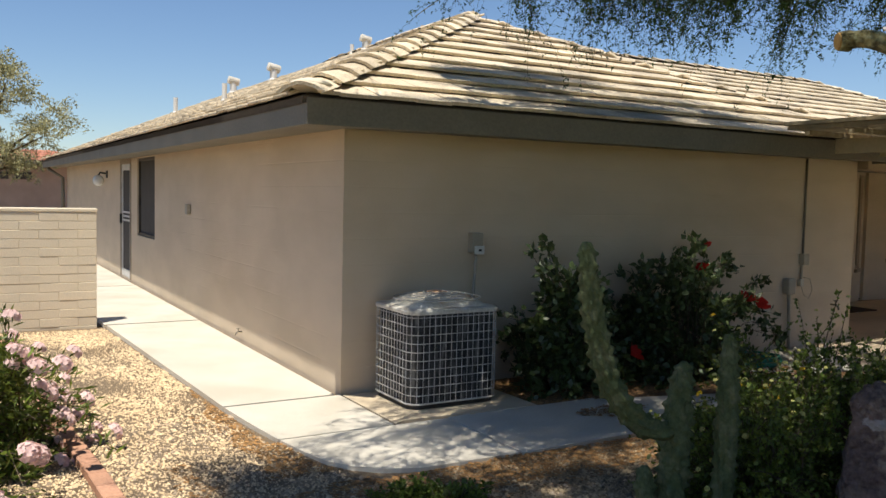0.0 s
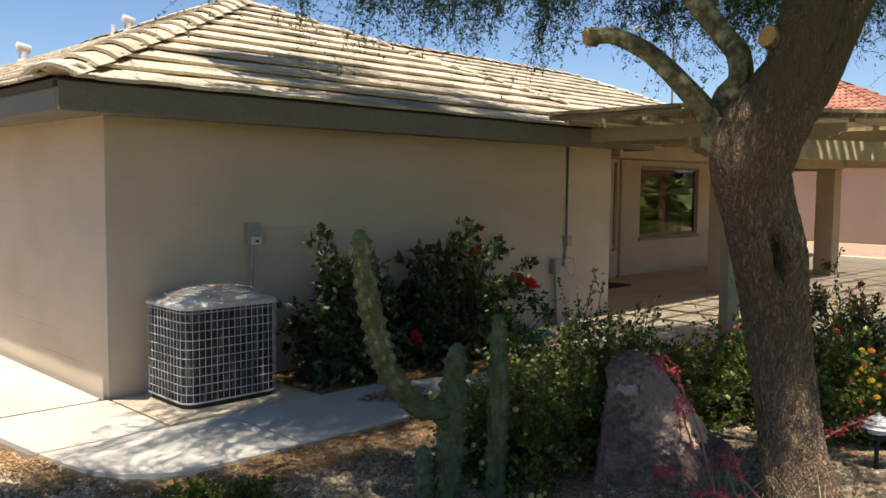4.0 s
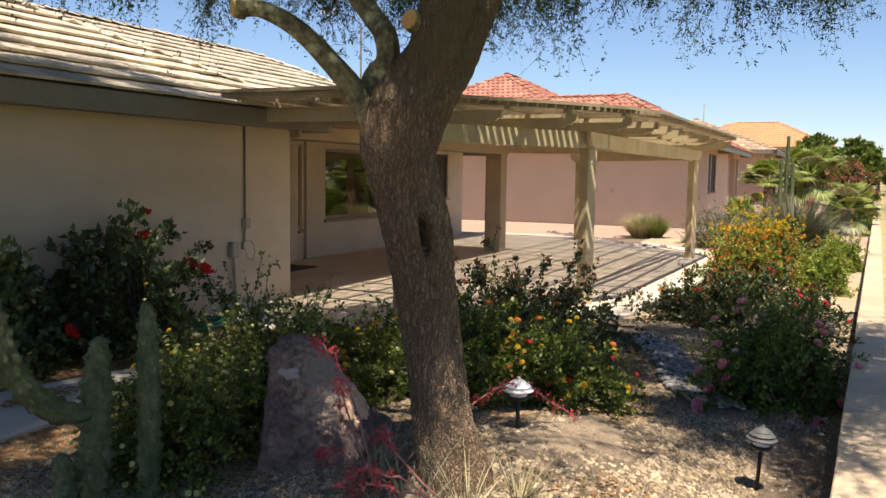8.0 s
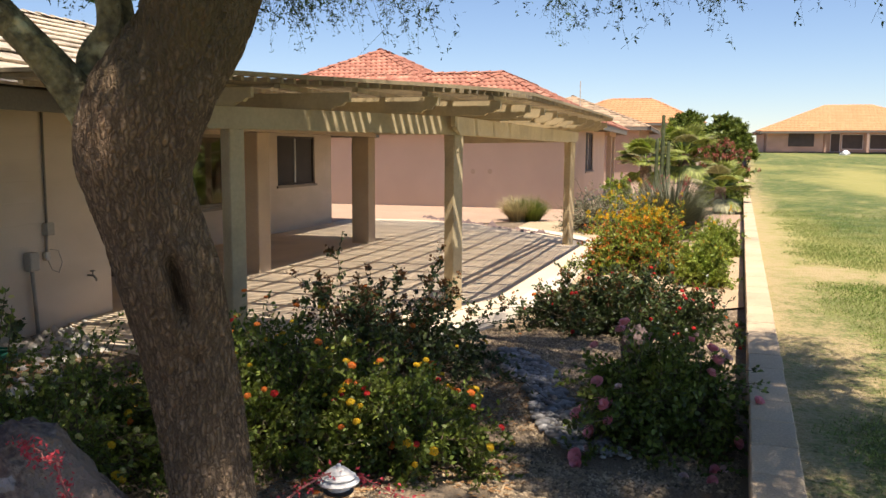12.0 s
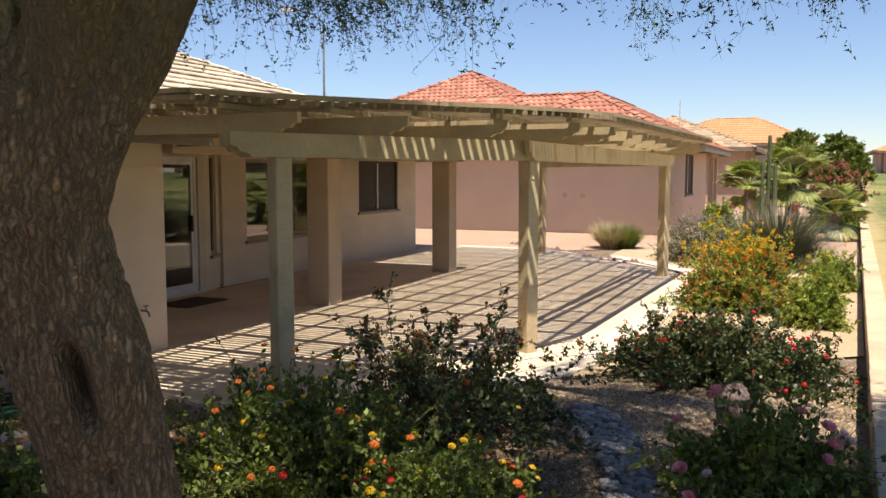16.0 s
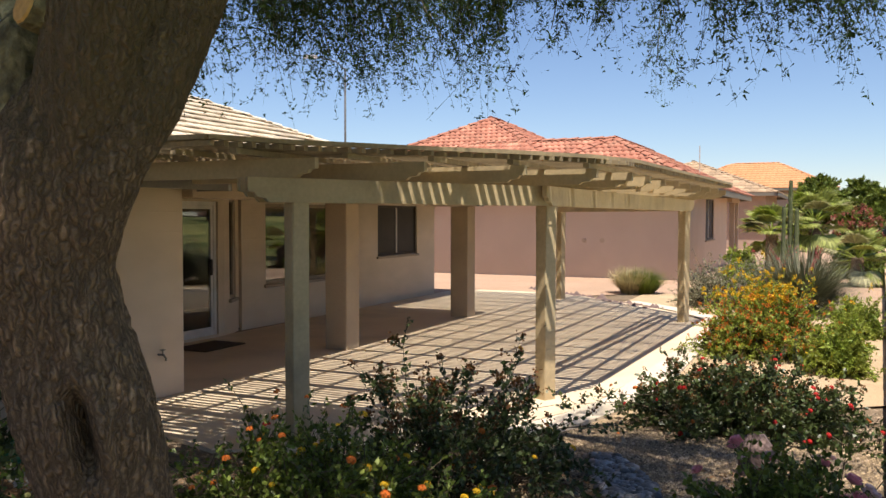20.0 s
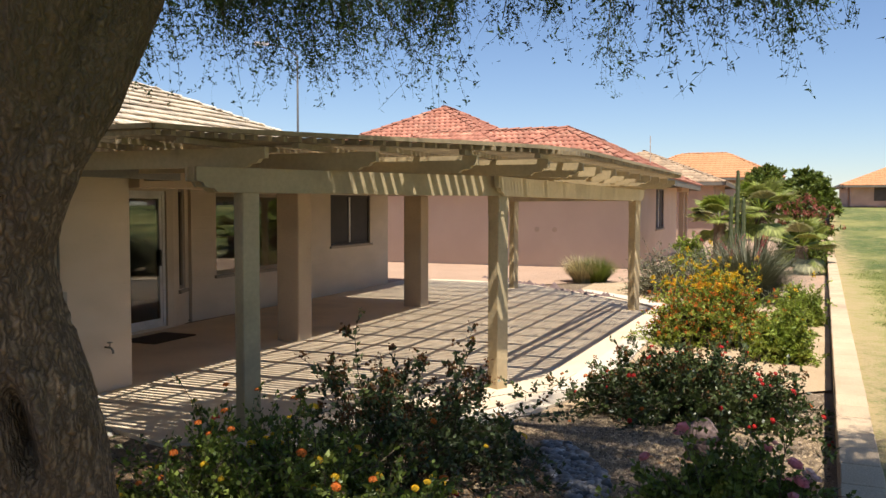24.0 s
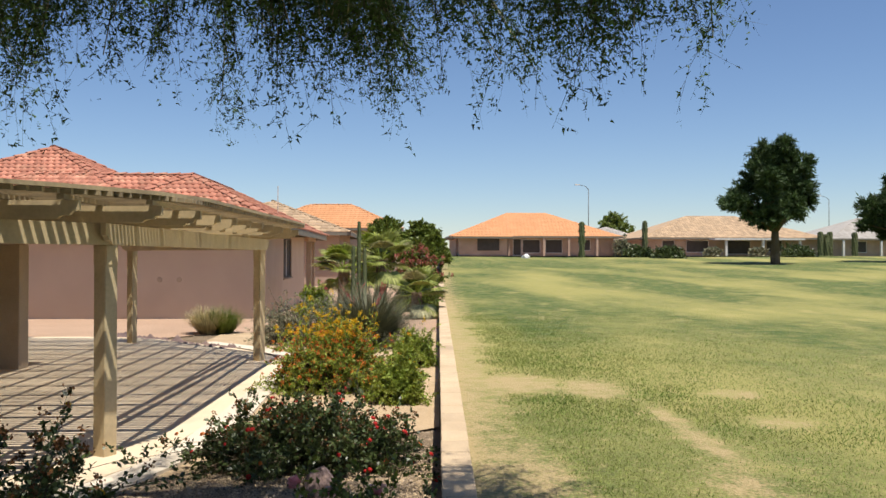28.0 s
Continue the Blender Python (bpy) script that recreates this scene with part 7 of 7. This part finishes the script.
shrub("oleander", "oleander with pink flowers in the side yard", gz(-2.72, -0.4), (0.62, 1.35, 0.92), 330, 46, (0.09, 0.018), LEAFM, 45, ((b_ol, 150, 0.9),), 0.5, 0.0, wild=0.3)
shrub("ground_cover", "low green ground cover plant in the gravel", gz(-0.5, -2.36), (0.34, 0.26, 0.13), 110, 40, (0.03, 0.02), LEAFM, 46, (), 0.15, 0.1)


def tuft(name, label, at, n, length, width, material, seed, lean=0.6, category="grass clump", foot=0.05):
    """A clump of long arching blades."""
    rng = np.random.default_rng(seed)
    t = thing(name, label, category, at)
    th = rng.uniform(0, 6.28, n)
    L = length * rng.uniform(0.55, 1.15, n)
    ln2 = lean * np.sqrt(rng.uniform(0.06, 1.3, n))
    k = 6
    s_ = np.linspace(0, 1, k)[None]
    r_ = foot * np.sqrt(rng.random(n))[:, None] + L[:, None] * np.sin(ln2)[:, None] * s_ ** 1.3
    z = L[:, None] * (np.cos(ln2)[:, None] * s_ - 0.25 * ln2[:, None] * s_ ** 2.5)
    c = np.stack([np.cos(th)[:, None] * r_, np.sin(th)[:, None] * r_, np.maximum(z, 0.0)], 2)
    side_ = np.stack([-np.sin(th), np.cos(th), 0 * th], 1)[:, None, :]
    w = (width * (1 - 0.85 * s_))[..., None] * side_
    V = np.stack([c - w, c + w], 2).reshape(n, k * 2, 3)
    base = (np.arange(n) * k * 2)[:, None, None]
    q = np.array([(2 * i, 2 * i + 1, 2 * i + 3, 2 * i + 2) for i in range(k - 1)])[None]
    soup("leaf_tuft", V.reshape(-1, 3), (base + q).reshape(-1, 4), material, t)
    return t


def flower_stalk(parent, pts, material, seed, blooms=26):
    rng = np.random.default_rng(seed)
    P = np.array(pts, float)
    t = np.linspace(0, len(P) - 1, 14)
    path = np.stack([np.interp(t, range(len(P)), P[:, i]) for i in range(3)], 1)
    path[1:-1] += rng.normal(scale=0.006, size=path[1:-1].shape)
    bm = bmesh.new()
    tube(bm, [tuple(p) for p in path], [0.005] * 10 + [0.003] * 4, 5)
    st = part("stalk", bm, CORALW, parent)
    idx = rng.uniform(6, 13, blooms)
    pos = np.stack([np.interp(idx, range(14), path[:, i]) for i in range(3)], 1) + rng.normal(scale=0.012, size=(blooms, 3))
    leaf_soup("bloom_spray", np.repeat(pos, 4, 0) + rng.normal(scale=0.012, size=(blooms * 4, 3)), rng.normal(size=(blooms * 4, 3)), 0.023, 0.012, P_CORAL, st, rng)


CORALW = mat("coral_stalk", (0.42, 0.16, 0.13), 0.7, None, 8, 60, 0.2, 0.0)
yuc = tuft("red_yucca", "red yucca clump with arching coral flower stalks", gz(1.02, -4.28), 60, 0.44, 0.006, BLADE, 51, 0.9, "yucca")
flower_stalk(yuc, [(0, 0, 0), (0.06, 0.16, 0.38), (0.12, 0.30, 0.62), (0.08, 0.42, 0.70)], P_CORAL, 61, 40)
flower_stalk(yuc, [(0, 0, 0), (0.10, 0.22, 0.30), (0.22, 0.36, 0.48), (0.16, 0.30, 0.30)], P_CORAL, 62, 26)
flower_stalk(yuc, [(0, 0, 0), (0.40, -0.20, 0.30), (0.85, -0.38, 0.42), (1.25, -0.62, 0.12)], P_CORAL, 63, 44)
flower_stalk(yuc, [(0, 0, 0), (-0.05, 0.12, 0.18), (-0.02, 0.28, 0.18), (0.05, 0.36, 0.10)], P_CORAL, 64, 30)
yuc2 = tuft("red_yucca", "thin-bladed yucca clump at the foot of the tree", gz(0.90, -4.80), 34, 0.5, 0.004, STRAW, 52, 1.0, "yucca")
flower_stalk(yuc2, [(0, 0, 0), (-0.1, 0.2, 0.14), (-0.12, 0.42, 0.16), (-0.1, 0.55, 0.05)], P_CORAL, 65, 26)
flower_stalk(yuc2, [(0, 0, 0), (-0.12, 0.25, 0.20), (-0.2, 0.42, 0.26), (-0.26, 0.50, 0.18)], P_CORAL, 66, 34)
flower_stalk(yuc2, [(0, 0, 0), (-0.05, 0.30, 0.25), (0.05, 0.45, 0.34), (0.12, 0.52, 0.26)], P_CORAL, 67, 30)
tuft("red_yucca", "green-bladed yucca clump in front of the tree", gz(0.80, -4.58), 46, 0.5, 0.005, LEAFG, 57, 1.1, "yucca")
tuft("grass_clump", "dry straw-coloured grass at the tree foot", gz(1.12, -4.95), 50, 0.30, 0.005, STRAW, 53, 1.0)
for bx_, by_, n_, L_, sd_ in ((17.2, -5.5, 6000, 1.42, 54), (18.4, -5.0, 2600, 1.2, 58)):
    big = tuft("red_yucca", "large grey-green yucca clump beside the wall", gz(bx_, by_), n_, L_, 0.008, BLADE, sd_, 0.98, "yucca", 0.25)
    for i in range(3):
        a = i * 2.1 + sd_
        flower_stalk(big, [(0, 0, 0.2), (0.3 * math.cos(a), 0.3 * math.sin(a), 0.85), (0.6 * math.cos(a), 0.6 * math.sin(a), 1.3)], P_CORAL, 70 + i + sd_, 30)
tuft("grass_clump", "dry straw-coloured grass clump by the pink house", gz(19.85, -1.66), 1700, 0.74, 0.010, STRAW, 55, 0.7, foot=0.2)
tuft("grass_clump", "green grass clump by the pink house", gz(19.95, -1.98), 1500, 0.66, 0.011, LEAFM, 56, 0.7, foot=0.2)

# ---- plants and houses further off ----
def fan_palm(at, trunk_h, leaf_r, fronds, seed):
    rng = np.random.default_rng(seed)
    t = thing("palm", "fan palm with drooping green fronds", "palm", at)
    bm = bmesh.new()
    tube(bm, [(0, 0, -0.05), (0.03, 0, trunk_h * 0.5), (0, 0, trunk_h)], [0.22, 0.18, 0.16], 12)
    part("trunk", bm, BARK, t)
    for i in range(fronds):
        a = rng.uniform(0, 6.28)
        el = rng.uniform(-1.05, 1.05)
        d = Vector((math.cos(a) * math.cos(el), math.sin(a) * math.cos(el), math.sin(el)))
        c = Vector((0, 0, trunk_h)) + d * leaf_r * 0.55
        sd = d.cross(Vector((0, 0, 1))).normalized()
        up = sd.cross(d)
        verts, faces = [], []
        for k in range(24):
            f = -1.45 + 2.9 * k / 23
            q = (d * math.cos(f) + sd * math.sin(f)).normalized()
            w = sd * math.cos(f) - d * math.sin(f)
            o = len(verts)
            L = leaf_r * rng.uniform(0.5, 0.62) * (1 - 0.12 * abs(f))
            verts += [c, c + q * L * 0.55 + w * 0.038 + up * 0.03, c + q * L - Vector((0, 0, 0.16 * L)), c + q * L * 0.55 - w * 0.038 + up * 0.03]
            faces.append((o, o + 1, o + 2, o + 3))
        fr_ = soup("frond", verts, faces, (FROND, FROND, LEAFL, FROND, OLIVE)[i % 5], t)
        bm = bmesh.new()
        tube(bm, [Vector((0, 0, trunk_h - 0.05)), c], [0.018, 0.012], 5)
        part("leaf_stalk", bm, LEAFL, fr_)
    return t


def crown_tree(name, label, at, trunk_h, trunk_r, lobes, material, seed, leaf, per, shoots=26, bark=BARK):
    """A tree of several leafy lobes on limbs: lobes are (x, y, z, rx, ry, rz)."""
    rng = np.random.default_rng(seed)
    t = thing(name, label, "tree", at)
    bm = bmesh.new()
    tube(bm, [(0, 0, -0.1), (0.05 * trunk_h * 0.2, 0, trunk_h * 0.5), (0, 0, trunk_h)], [trunk_r * 1.2, trunk_r, trunk_r * 0.8], 10)
    tr = part("trunk", bm, bark, t, smooth=True)
    P, D = [], []
    for x, y, z, rx, ry, rz in lobes:
        bm = bmesh.new()
        tube(bm, [(0, 0, trunk_h * 0.85), (x * 0.5, y * 0.5, (trunk_h + z) * 0.5), (x, y, z)], [trunk_r * 0.5, trunk_r * 0.3, trunk_r * 0.12], 7)
        part("limb", bm, bark, t, smooth=True)
        p = sprig_paths(rng, shoots, 0.1, (rx, ry, rz), low=-0.75, wild=0.3)
        p2 = p.copy()
        p2[:, :, 2] = p[:, :, 2]
        th_ = rng.uniform(0, 6.28, shoots)
        cz_ = rng.uniform(-0.8, 1.0, shoots)
        sr_ = np.sqrt(1 - cz_ ** 2)
        tip = np.stack([np.cos(th_) * sr_ * rx, np.sin(th_) * sr_ * ry, cz_ * rz], 1) * rng.uniform(0.6, 1.1, shoots)[:, None]
        sl = np.linspace(0, 1, 6)[None, :, None]
        path = np.array([x, y, z])[None, None] + tip[:, None, :] * sl
        pos, d = along_paths(rng, path, per, 0.3)
        pos = pos + rng.normal(scale=0.10 * min(rx, rz), size=pos.shape)
        P.append(pos)
        D.append(d / (np.linalg.norm(d, axis=1, keepdims=True) + 1e-9) + rng.normal(scale=0.7, size=d.shape))
    leaf_soup("foliage", np.concatenate(P), np.concatenate(D), leaf[0], leaf[1] * 1.1, material, t, rng, tri=True)
    return t


def lobes_for(rng, n, R, z0, z1, size, taper=0.0):
    out = []
    for i in range(n):
        f = (i + 0.5) / n
        a = i * 2.4 + rng.uniform(-0.4, 0.4)
        z = z0 + (z1 - z0) * f
        rr = R * (1 - taper * f) * rng.uniform(0.35, 0.8) * math.sin(math.pi * min(0.95, 0.25 + 0.7 * f))
        k = size * rng.uniform(0.75, 1.2)
        out.append((rr * math.cos(a), rr * math.sin(a), z, k, k, k * 0.75))
    return out


fan_palm(gz(24.5, -4.50), 1.45, 0.95, 32, 3)
fan_palm(gz(25.6, -5.55), 1.75, 1.1, 36, 5)
fan_palm(gz(24.6, -6.62), 0.8, 0.95, 26, 4)
cer = thing("cactus", "tall ribbed columnar cactus group", "cactus", gz(20.5, -5.12))
for dx, dy, h in ((0, 0.13, 2.1), (0.12, -0.14, 2.05), (0.2, 0.0, 2.7)):
    cactus_stem("column", [(dx, dy, 0), (dx, dy, h * 0.5), (dx, dy, h * 0.94), (dx, dy, h)], [0.045, 0.05, 0.043, 0.02], cer, 6, h)
shrub("bougainvillea", "bougainvillea with red bracts beside the low wall", gz(27.6, -6.75), (0.6, 0.8, 2.0), 240, 36, (0.11, 0.08), LEAFM, 81, (), 0.5, -0.1, wild=0.4, sprays=((P_BRACT, 1100, 0.05, 0.6, 1.6),))
shrub("shrub", "rounded dark green bush beside the low wall", gz(30.5, -7.0), (0.75, 0.55, 0.75), 200, 40, (0.07, 0.045), LEAFM, 82, (), 0.3, -0.1)
rng = np.random.default_rng(90)
crown_tree("tree", "dense round dark green tree beside the lawn", (56.0, -7.6, 0.0), 1.4, 0.16, lobes_for(rng, 12, 1.7, 1.3, 3.7, 1.0), LEAFM, 83, (0.18, 0.13), 60, 34)
crown_tree("tree", "dense round green tree behind the palms", (48.0, -5.4, 0.0), 1.4, 0.15, lobes_for(rng, 9, 1.4, 1.4, 3.5, 0.9), LEAFM, 84, (0.18, 0.13), 56, 32)
crown_tree("tree", "pale olive desert tree behind the block wall", (-1.7, 27.0, 0.0), 2.2, 0.16, lobes_for(rng, 17, 3.4, 2.0, 5.9, 1.15), OLIVE, 85, (0.13, 0.05), 40, 30)

# far pines on the lawn
for (x, y, h, R, sd) in ((70.0, -38.0, 10.6, 5.2, 86), (73.0, -51.5, 8.3, 5.0, 87)):
    crown_tree("pine_tree", "tall dark green pine on the lawn", (x, y, lawn_height(x, y) - 0.05), h * 0.3, 0.36, lobes_for(np.random.default_rng(sd), 26, R, h * 0.34, h * 0.92, 1.35, 0.25), PINEL, sd, (0.40, 0.12), 64, 36)


def far_house(x, y0, y1, depth, z, wall_h, material, roof_mat, label, openings, posts=(), slope=0.40, porch=None):
    t = thing("house", label, "house", (0, 0, 0), "far houses across the lawn")
    bm = bmesh.new()
    cut_wall(bm, "y", y0, y1, x, x + 0.25, z - 0.3, z + wall_h, [(a, b, z + lo, z + hi) for a, b, lo, hi in openings])
    part("wall_front", bm, material, t)
    bm = bmesh.new()
    cut_wall(bm, "x", x + 0.25, x + depth, y0, y0 + 0.25, z - 0.3, z + wall_h)
    part("wall_side", bm, material, t)
    bm = bmesh.new()
    cut_wall(bm, "x", x + 0.25, x + depth, y1 - 0.25, y1, z - 0.3, z + wall_h)
    part("wall_side", bm, material, t)
    for a, b, lo, hi in openings:
        bm = bmesh.new()
        box(bm, x + 0.06, x + 0.12, a, b, z + lo, z + hi)
        w_ = part("window", bm, WHITEF, t)
        bm = bmesh.new()
        box(bm, x + 0.04, x + 0.058, a + 0.07, b - 0.07, z + lo + 0.07, z + hi - 0.07)
        part("pane", bm, SCREEN, w_)
    hip_roof(x - 0.9, x + depth + 0.9, y0 - 0.9, y1 + 0.9, z + wall_h, slope, t, roof_mat, "coarse", (2,), caps=False)
    for py, ph in posts:
        bm = bmesh.new()
        box(bm, x - 0.85, x - 0.6, py - 0.13, py + 0.13, z - 0.2, z + wall_h - 0.2)
        bevel(bm, 0.02)
        part("porch_post", bm, TANW if ph else WHITEF, t)
    return t


far_house(97.0, -31.0, -12.6, 13.5, 1.72, 2.35, TANW, ORTILE, "tan house with a bright orange tile hip roof", [(-17.6, -14.9, 0.7, 2.1), (-20.2, -19.2, 0.1, 2.1), (-22.4, -20.3, 0.4, 2.0), (-25.0, -23.0, 0.4, 2.0), (-28.3, -26.9, 0.7, 2.0)], ((-18.6, 1), (-22.7, 1), (-25.6, 1), (-28.9, 1), (-13.4, 1)))
pch = thing("house", "orange-roofed front wing of the tan house", "house", group="far houses across the lawn")
bm = bmesh.new()
box(bm, 95.2, 96.9, -18.3, -12.8, 1.5, 3.95)
part("wall_front", bm, TANW, pch)
bm = bmesh.new()
box(bm, 95.12, 95.19, -17.4, -14.9, 2.4, 3.75)
part("window", bm, SCREEN, pch)
hip_roof(94.4, 101.0, -18.9, -12.0, 3.96, 0.42, pch, ORTILE, "coarse", (2,), caps=False)
far_house(101.0, -57.5, -36.0, 15.0, 1.75, 2.3, TANW, BRTILE, "long tan house with a brown tile hip roof", [(-39.6, -38.0, 0.6, 2.0), (-43.8, -41.0, 0.5, 2.0), (-49.0, -46.0, 0.3, 2.0), (-53.0, -51.0, 0.6, 2.0)], (), 0.36)
trel = thing("pergola", "white patio trellis on slim posts", "pergola")
bm = bmesh.new()
box(bm, 98.2, 100.0, -54.5, -43.5, 3.75, 3.95)
part("trellis_deck", bm, WHITEF, trel)
for py in (-45.0, -49.5, -54.0):
    bm = bmesh.new()
    box(bm, 98.4, 98.65, py - 0.13, py + 0.13, 1.6, 3.75)
    part("post", bm, WHITEF, trel)
far_house(106.0, -82.0, -62.0, 14.0, 1.78, 2.3, TANW, GYTILE, "tan house with a grey tile hip roof", [(-66.5, -64.5, 0.5, 2.0), (-72.0, -69.0, 0.3, 2.0), (-78.0, -75.0, 0.5, 2.0)], ((-63.0, 0), (-68.0, 0), (-73.5, 0)), 0.38)
far_house(122.0, -42.0, -33.0, 12.0, 1.78, 2.3, TANW, GYTILE, "small house with a pale grey roof", [(-38.0, -36.0, 0.6, 2.0)], (), 0.40)

# desert strip, shrubs and columns in front of the far houses
bed("gravel_bed_3", "brown desert strip in front of the far houses", [(90.5, -95.0), (125.0, -95.0), (125.0, -9.6), (93.5, -9.6)], TANW, 1.80)
for x, y, r, h, m_, lab in ((89.0, -34.9, 1.7, 1.15, LEAFD, "dark clipped bush"), (94.0, -33.1, 1.9, 1.15, LEAFD, "dark clipped bush"), (92.0, -50.4, 1.9, 1.2, LEAFD, "dark clipped bush"), (95.0, -41.9, 0.8, 1.0, LEAFG, "pale grey bush"), (95.0, -47.2, 0.8, 1.0, LEAFG, "pale grey bush"), (96.0, -31.9, 1.0, 2.1, LEAFG, "grey agave-like shrub")):
    shrub("shrub", lab + " in front of the far houses", (x, y, lawn_height(x, y) - 0.1), (r, r, h), 130, 30, (0.30, 0.2), m_, int(x * 10 + r * 7), (), r * 0.6, 0.0, group="shrubs by the far houses", wild=0.1)
for x, y, h in ((93.0, -26.4, 4.0), (97.0, -34.7, 4.2), (97.5, -56.0, 2.9), (97.5, -56.7, 2.6), (98.0, -57.4, 2.9), (97.0, -59.9, 2.8)):
    c_ = thing("cactus", "tall dark saguaro column by the far houses", "cactus", (x, y, lawn_height(x, y)), "columns by the far houses")
    cactus_stem("column", [(0, 0, -0.2), (0, 0, h * 0.5), (0, 0, h * 0.93), (0, 0, h)], [0.30, 0.33, 0.28, 0.08], c_, 7, h)
rock("stone", "pale rock on the lawn edge", (88.0, -19.4, lawn_height(88, -19.4) + 0.15), (0.5, 0.6, 0.35), 31, WHITEP, 6, 2)
crown_tree("tree", "green tree behind the far houses", (132.0, -40.0, 2.0), 3.0, 0.2, lobes_for(np.random.default_rng(95), 10, 2.8, 3.2, 6.0, 1.5), LEAFM, 96, (0.35, 0.22), 24)


def street_lamp(at, h, toward):
    t = thing("street_lamp", "tall grey street lamp with a curved arm", "street lamp", at)
    bm = bmesh.new()
    tube(bm, [(0, 0, -0.3), (0, 0, h)], [0.075, 0.05], 10)
    part("pole", bm, LAMPG, t, smooth=True)
    d = Vector(toward).normalized()
    bm = bmesh.new()
    tube(bm, [Vector((0, 0, h - 0.1)), d * 0.5 + Vector((0, 0, h + 0.35)), d * 1.6 + Vector((0, 0, h + 0.6))], 0.04, 8)
    part("arm", bm, LAMPG, t, smooth=True)
    bm = bmesh.new()
    box(bm, -0.35, 0.35, -0.13, 0.13, -0.06, 0.06, Matrix.Translation(d * 1.9 + Vector((0, 0, h + 0.58))) @ Matrix.Rotation(math.atan2(d.y, d.x), 4, "Z"))
    bevel(bm, 0.03)
    part("lamp_head", bm, WHITEF, t)
    return t


street_lamp((40.0, 18.6, 0), 10.0, (-0.5, 0.85, 0))
street_lamp((130.0, -35.5, 1.8), 10.5, (-0.2, 1, 0))
street_lamp((130.0, -74.0, 1.8), 9.0, (-0.2, 1, 0))
ant = thing("antenna", "thin mast antenna on the neighbouring roof", "antenna", (33.5, -1.3, 3.5))
bm = bmesh.new()
tube(bm, [(0, 0, -0.12), (0, 0, 1.05)], 0.018, 6)
part("mast", bm, METALG, ant)

# house behind the side yard
hb = thing("house", "brown house with a red tile roof behind the side yard", "house")
bm = bmesh.new()
box(bm, -16.0, 8.0, 46.0, 56.0, -0.1, 2.9)
part("wall_front", bm, TANW, hb)
for i in range(8):
    bm = bmesh.new()
    box(bm, -7.6 + i * 1.15, -6.75 + i * 1.15, 45.93, 45.99, 1.9, 2.3)
    part("window", bm, SCREEN, hb)
hip_roof(-17.0, 9.0, 45.0, 57.0, 2.92, 0.13, hb, REDTILE, "coarse", (0,), caps=False)

# ---- grass blades near the wall ----
rng = np.random.default_rng(77)
n_g = 270000
gx_ = -4.0 + 31.0 * rng.beta(1.25, 2.3, n_g)
gu = np.clip(rng.exponential(2.3, n_g), 0.03, 14.0)
gyy = np.array([wall_y(a) for a in gx_]) - 0.22 - gu
dr = np.array([dryness(a, b) + 0.35 * noise.noise(Vector((a * 1.5, b * 1.5, 8.0))) for a, b in zip(gx_, gyy)])
keepg = rng.random(n_g) > dr * 1.5 + 0.05
gx_, gyy = gx_[keepg], gyy[keepg]
gpos = np.stack([gx_, gyy, np.array([lawn_height(a, b) - 0.002 for a, b in zip(gx_, gyy)])], 1)
gd = np.stack([rng.normal(0, 0.7, len(gx_)), rng.normal(0, 0.7, len(gx_)), np.ones(len(gx_))], 1)
g = leaf_soup("grass", gpos, gd, 0.034, 0.008, GRASSB, None, rng, tri=True)
tagged(g, "short green grass blades at the lawn edge", "grass", kind="stuff")

# ---- roof tiles, last ----
lay_tiles(roof_planes["front"], True, deck, TILE_FAR, budget=300)
lay_tiles(roof_planes["main_front"], False, deck, TILE_FAR)
lay_tiles(roof_planes["left"], False, deck, TILE_FAR)
lay_tiles(roof_planes["wing_right"], False, deck, TILE_FAR)
lay_tiles(roof_planes["main_left"], False, deck, TILE_FAR)
lay_tiles(roof_planes["right_hip"], False, deck, TILE_FAR)
ridge_caps(fl_, ap, deck, TILE, 0.34, 0.185)
# mortar under the lowest hip cap
bm = bmesh.new()
bmesh.ops.create_icosphere(bm, subdivisions=3, radius=1.0)
for v in bm.verts:
    v.co = Vector((v.co.x * 0.15, v.co.y * 0.15, v.co.z * 0.052)) * (1 + 0.10 * noise.noise(v.co * 2.5)) + fl_ + Vector((0.10, 0.10, 0.085))
part("mortar_fill", bm, CURB, deck, "pale mortar lump", True)
ridge_caps(fr, ap, deck, TILE, 0.4, 0.10)
ridge_caps(ap, (A_, 8.0, ap.z), deck, TILE)
ridge_caps(m_l, m_r, deck, TILE)
ridge_caps((MX, MY0, EZ), m_r, deck, TILE)
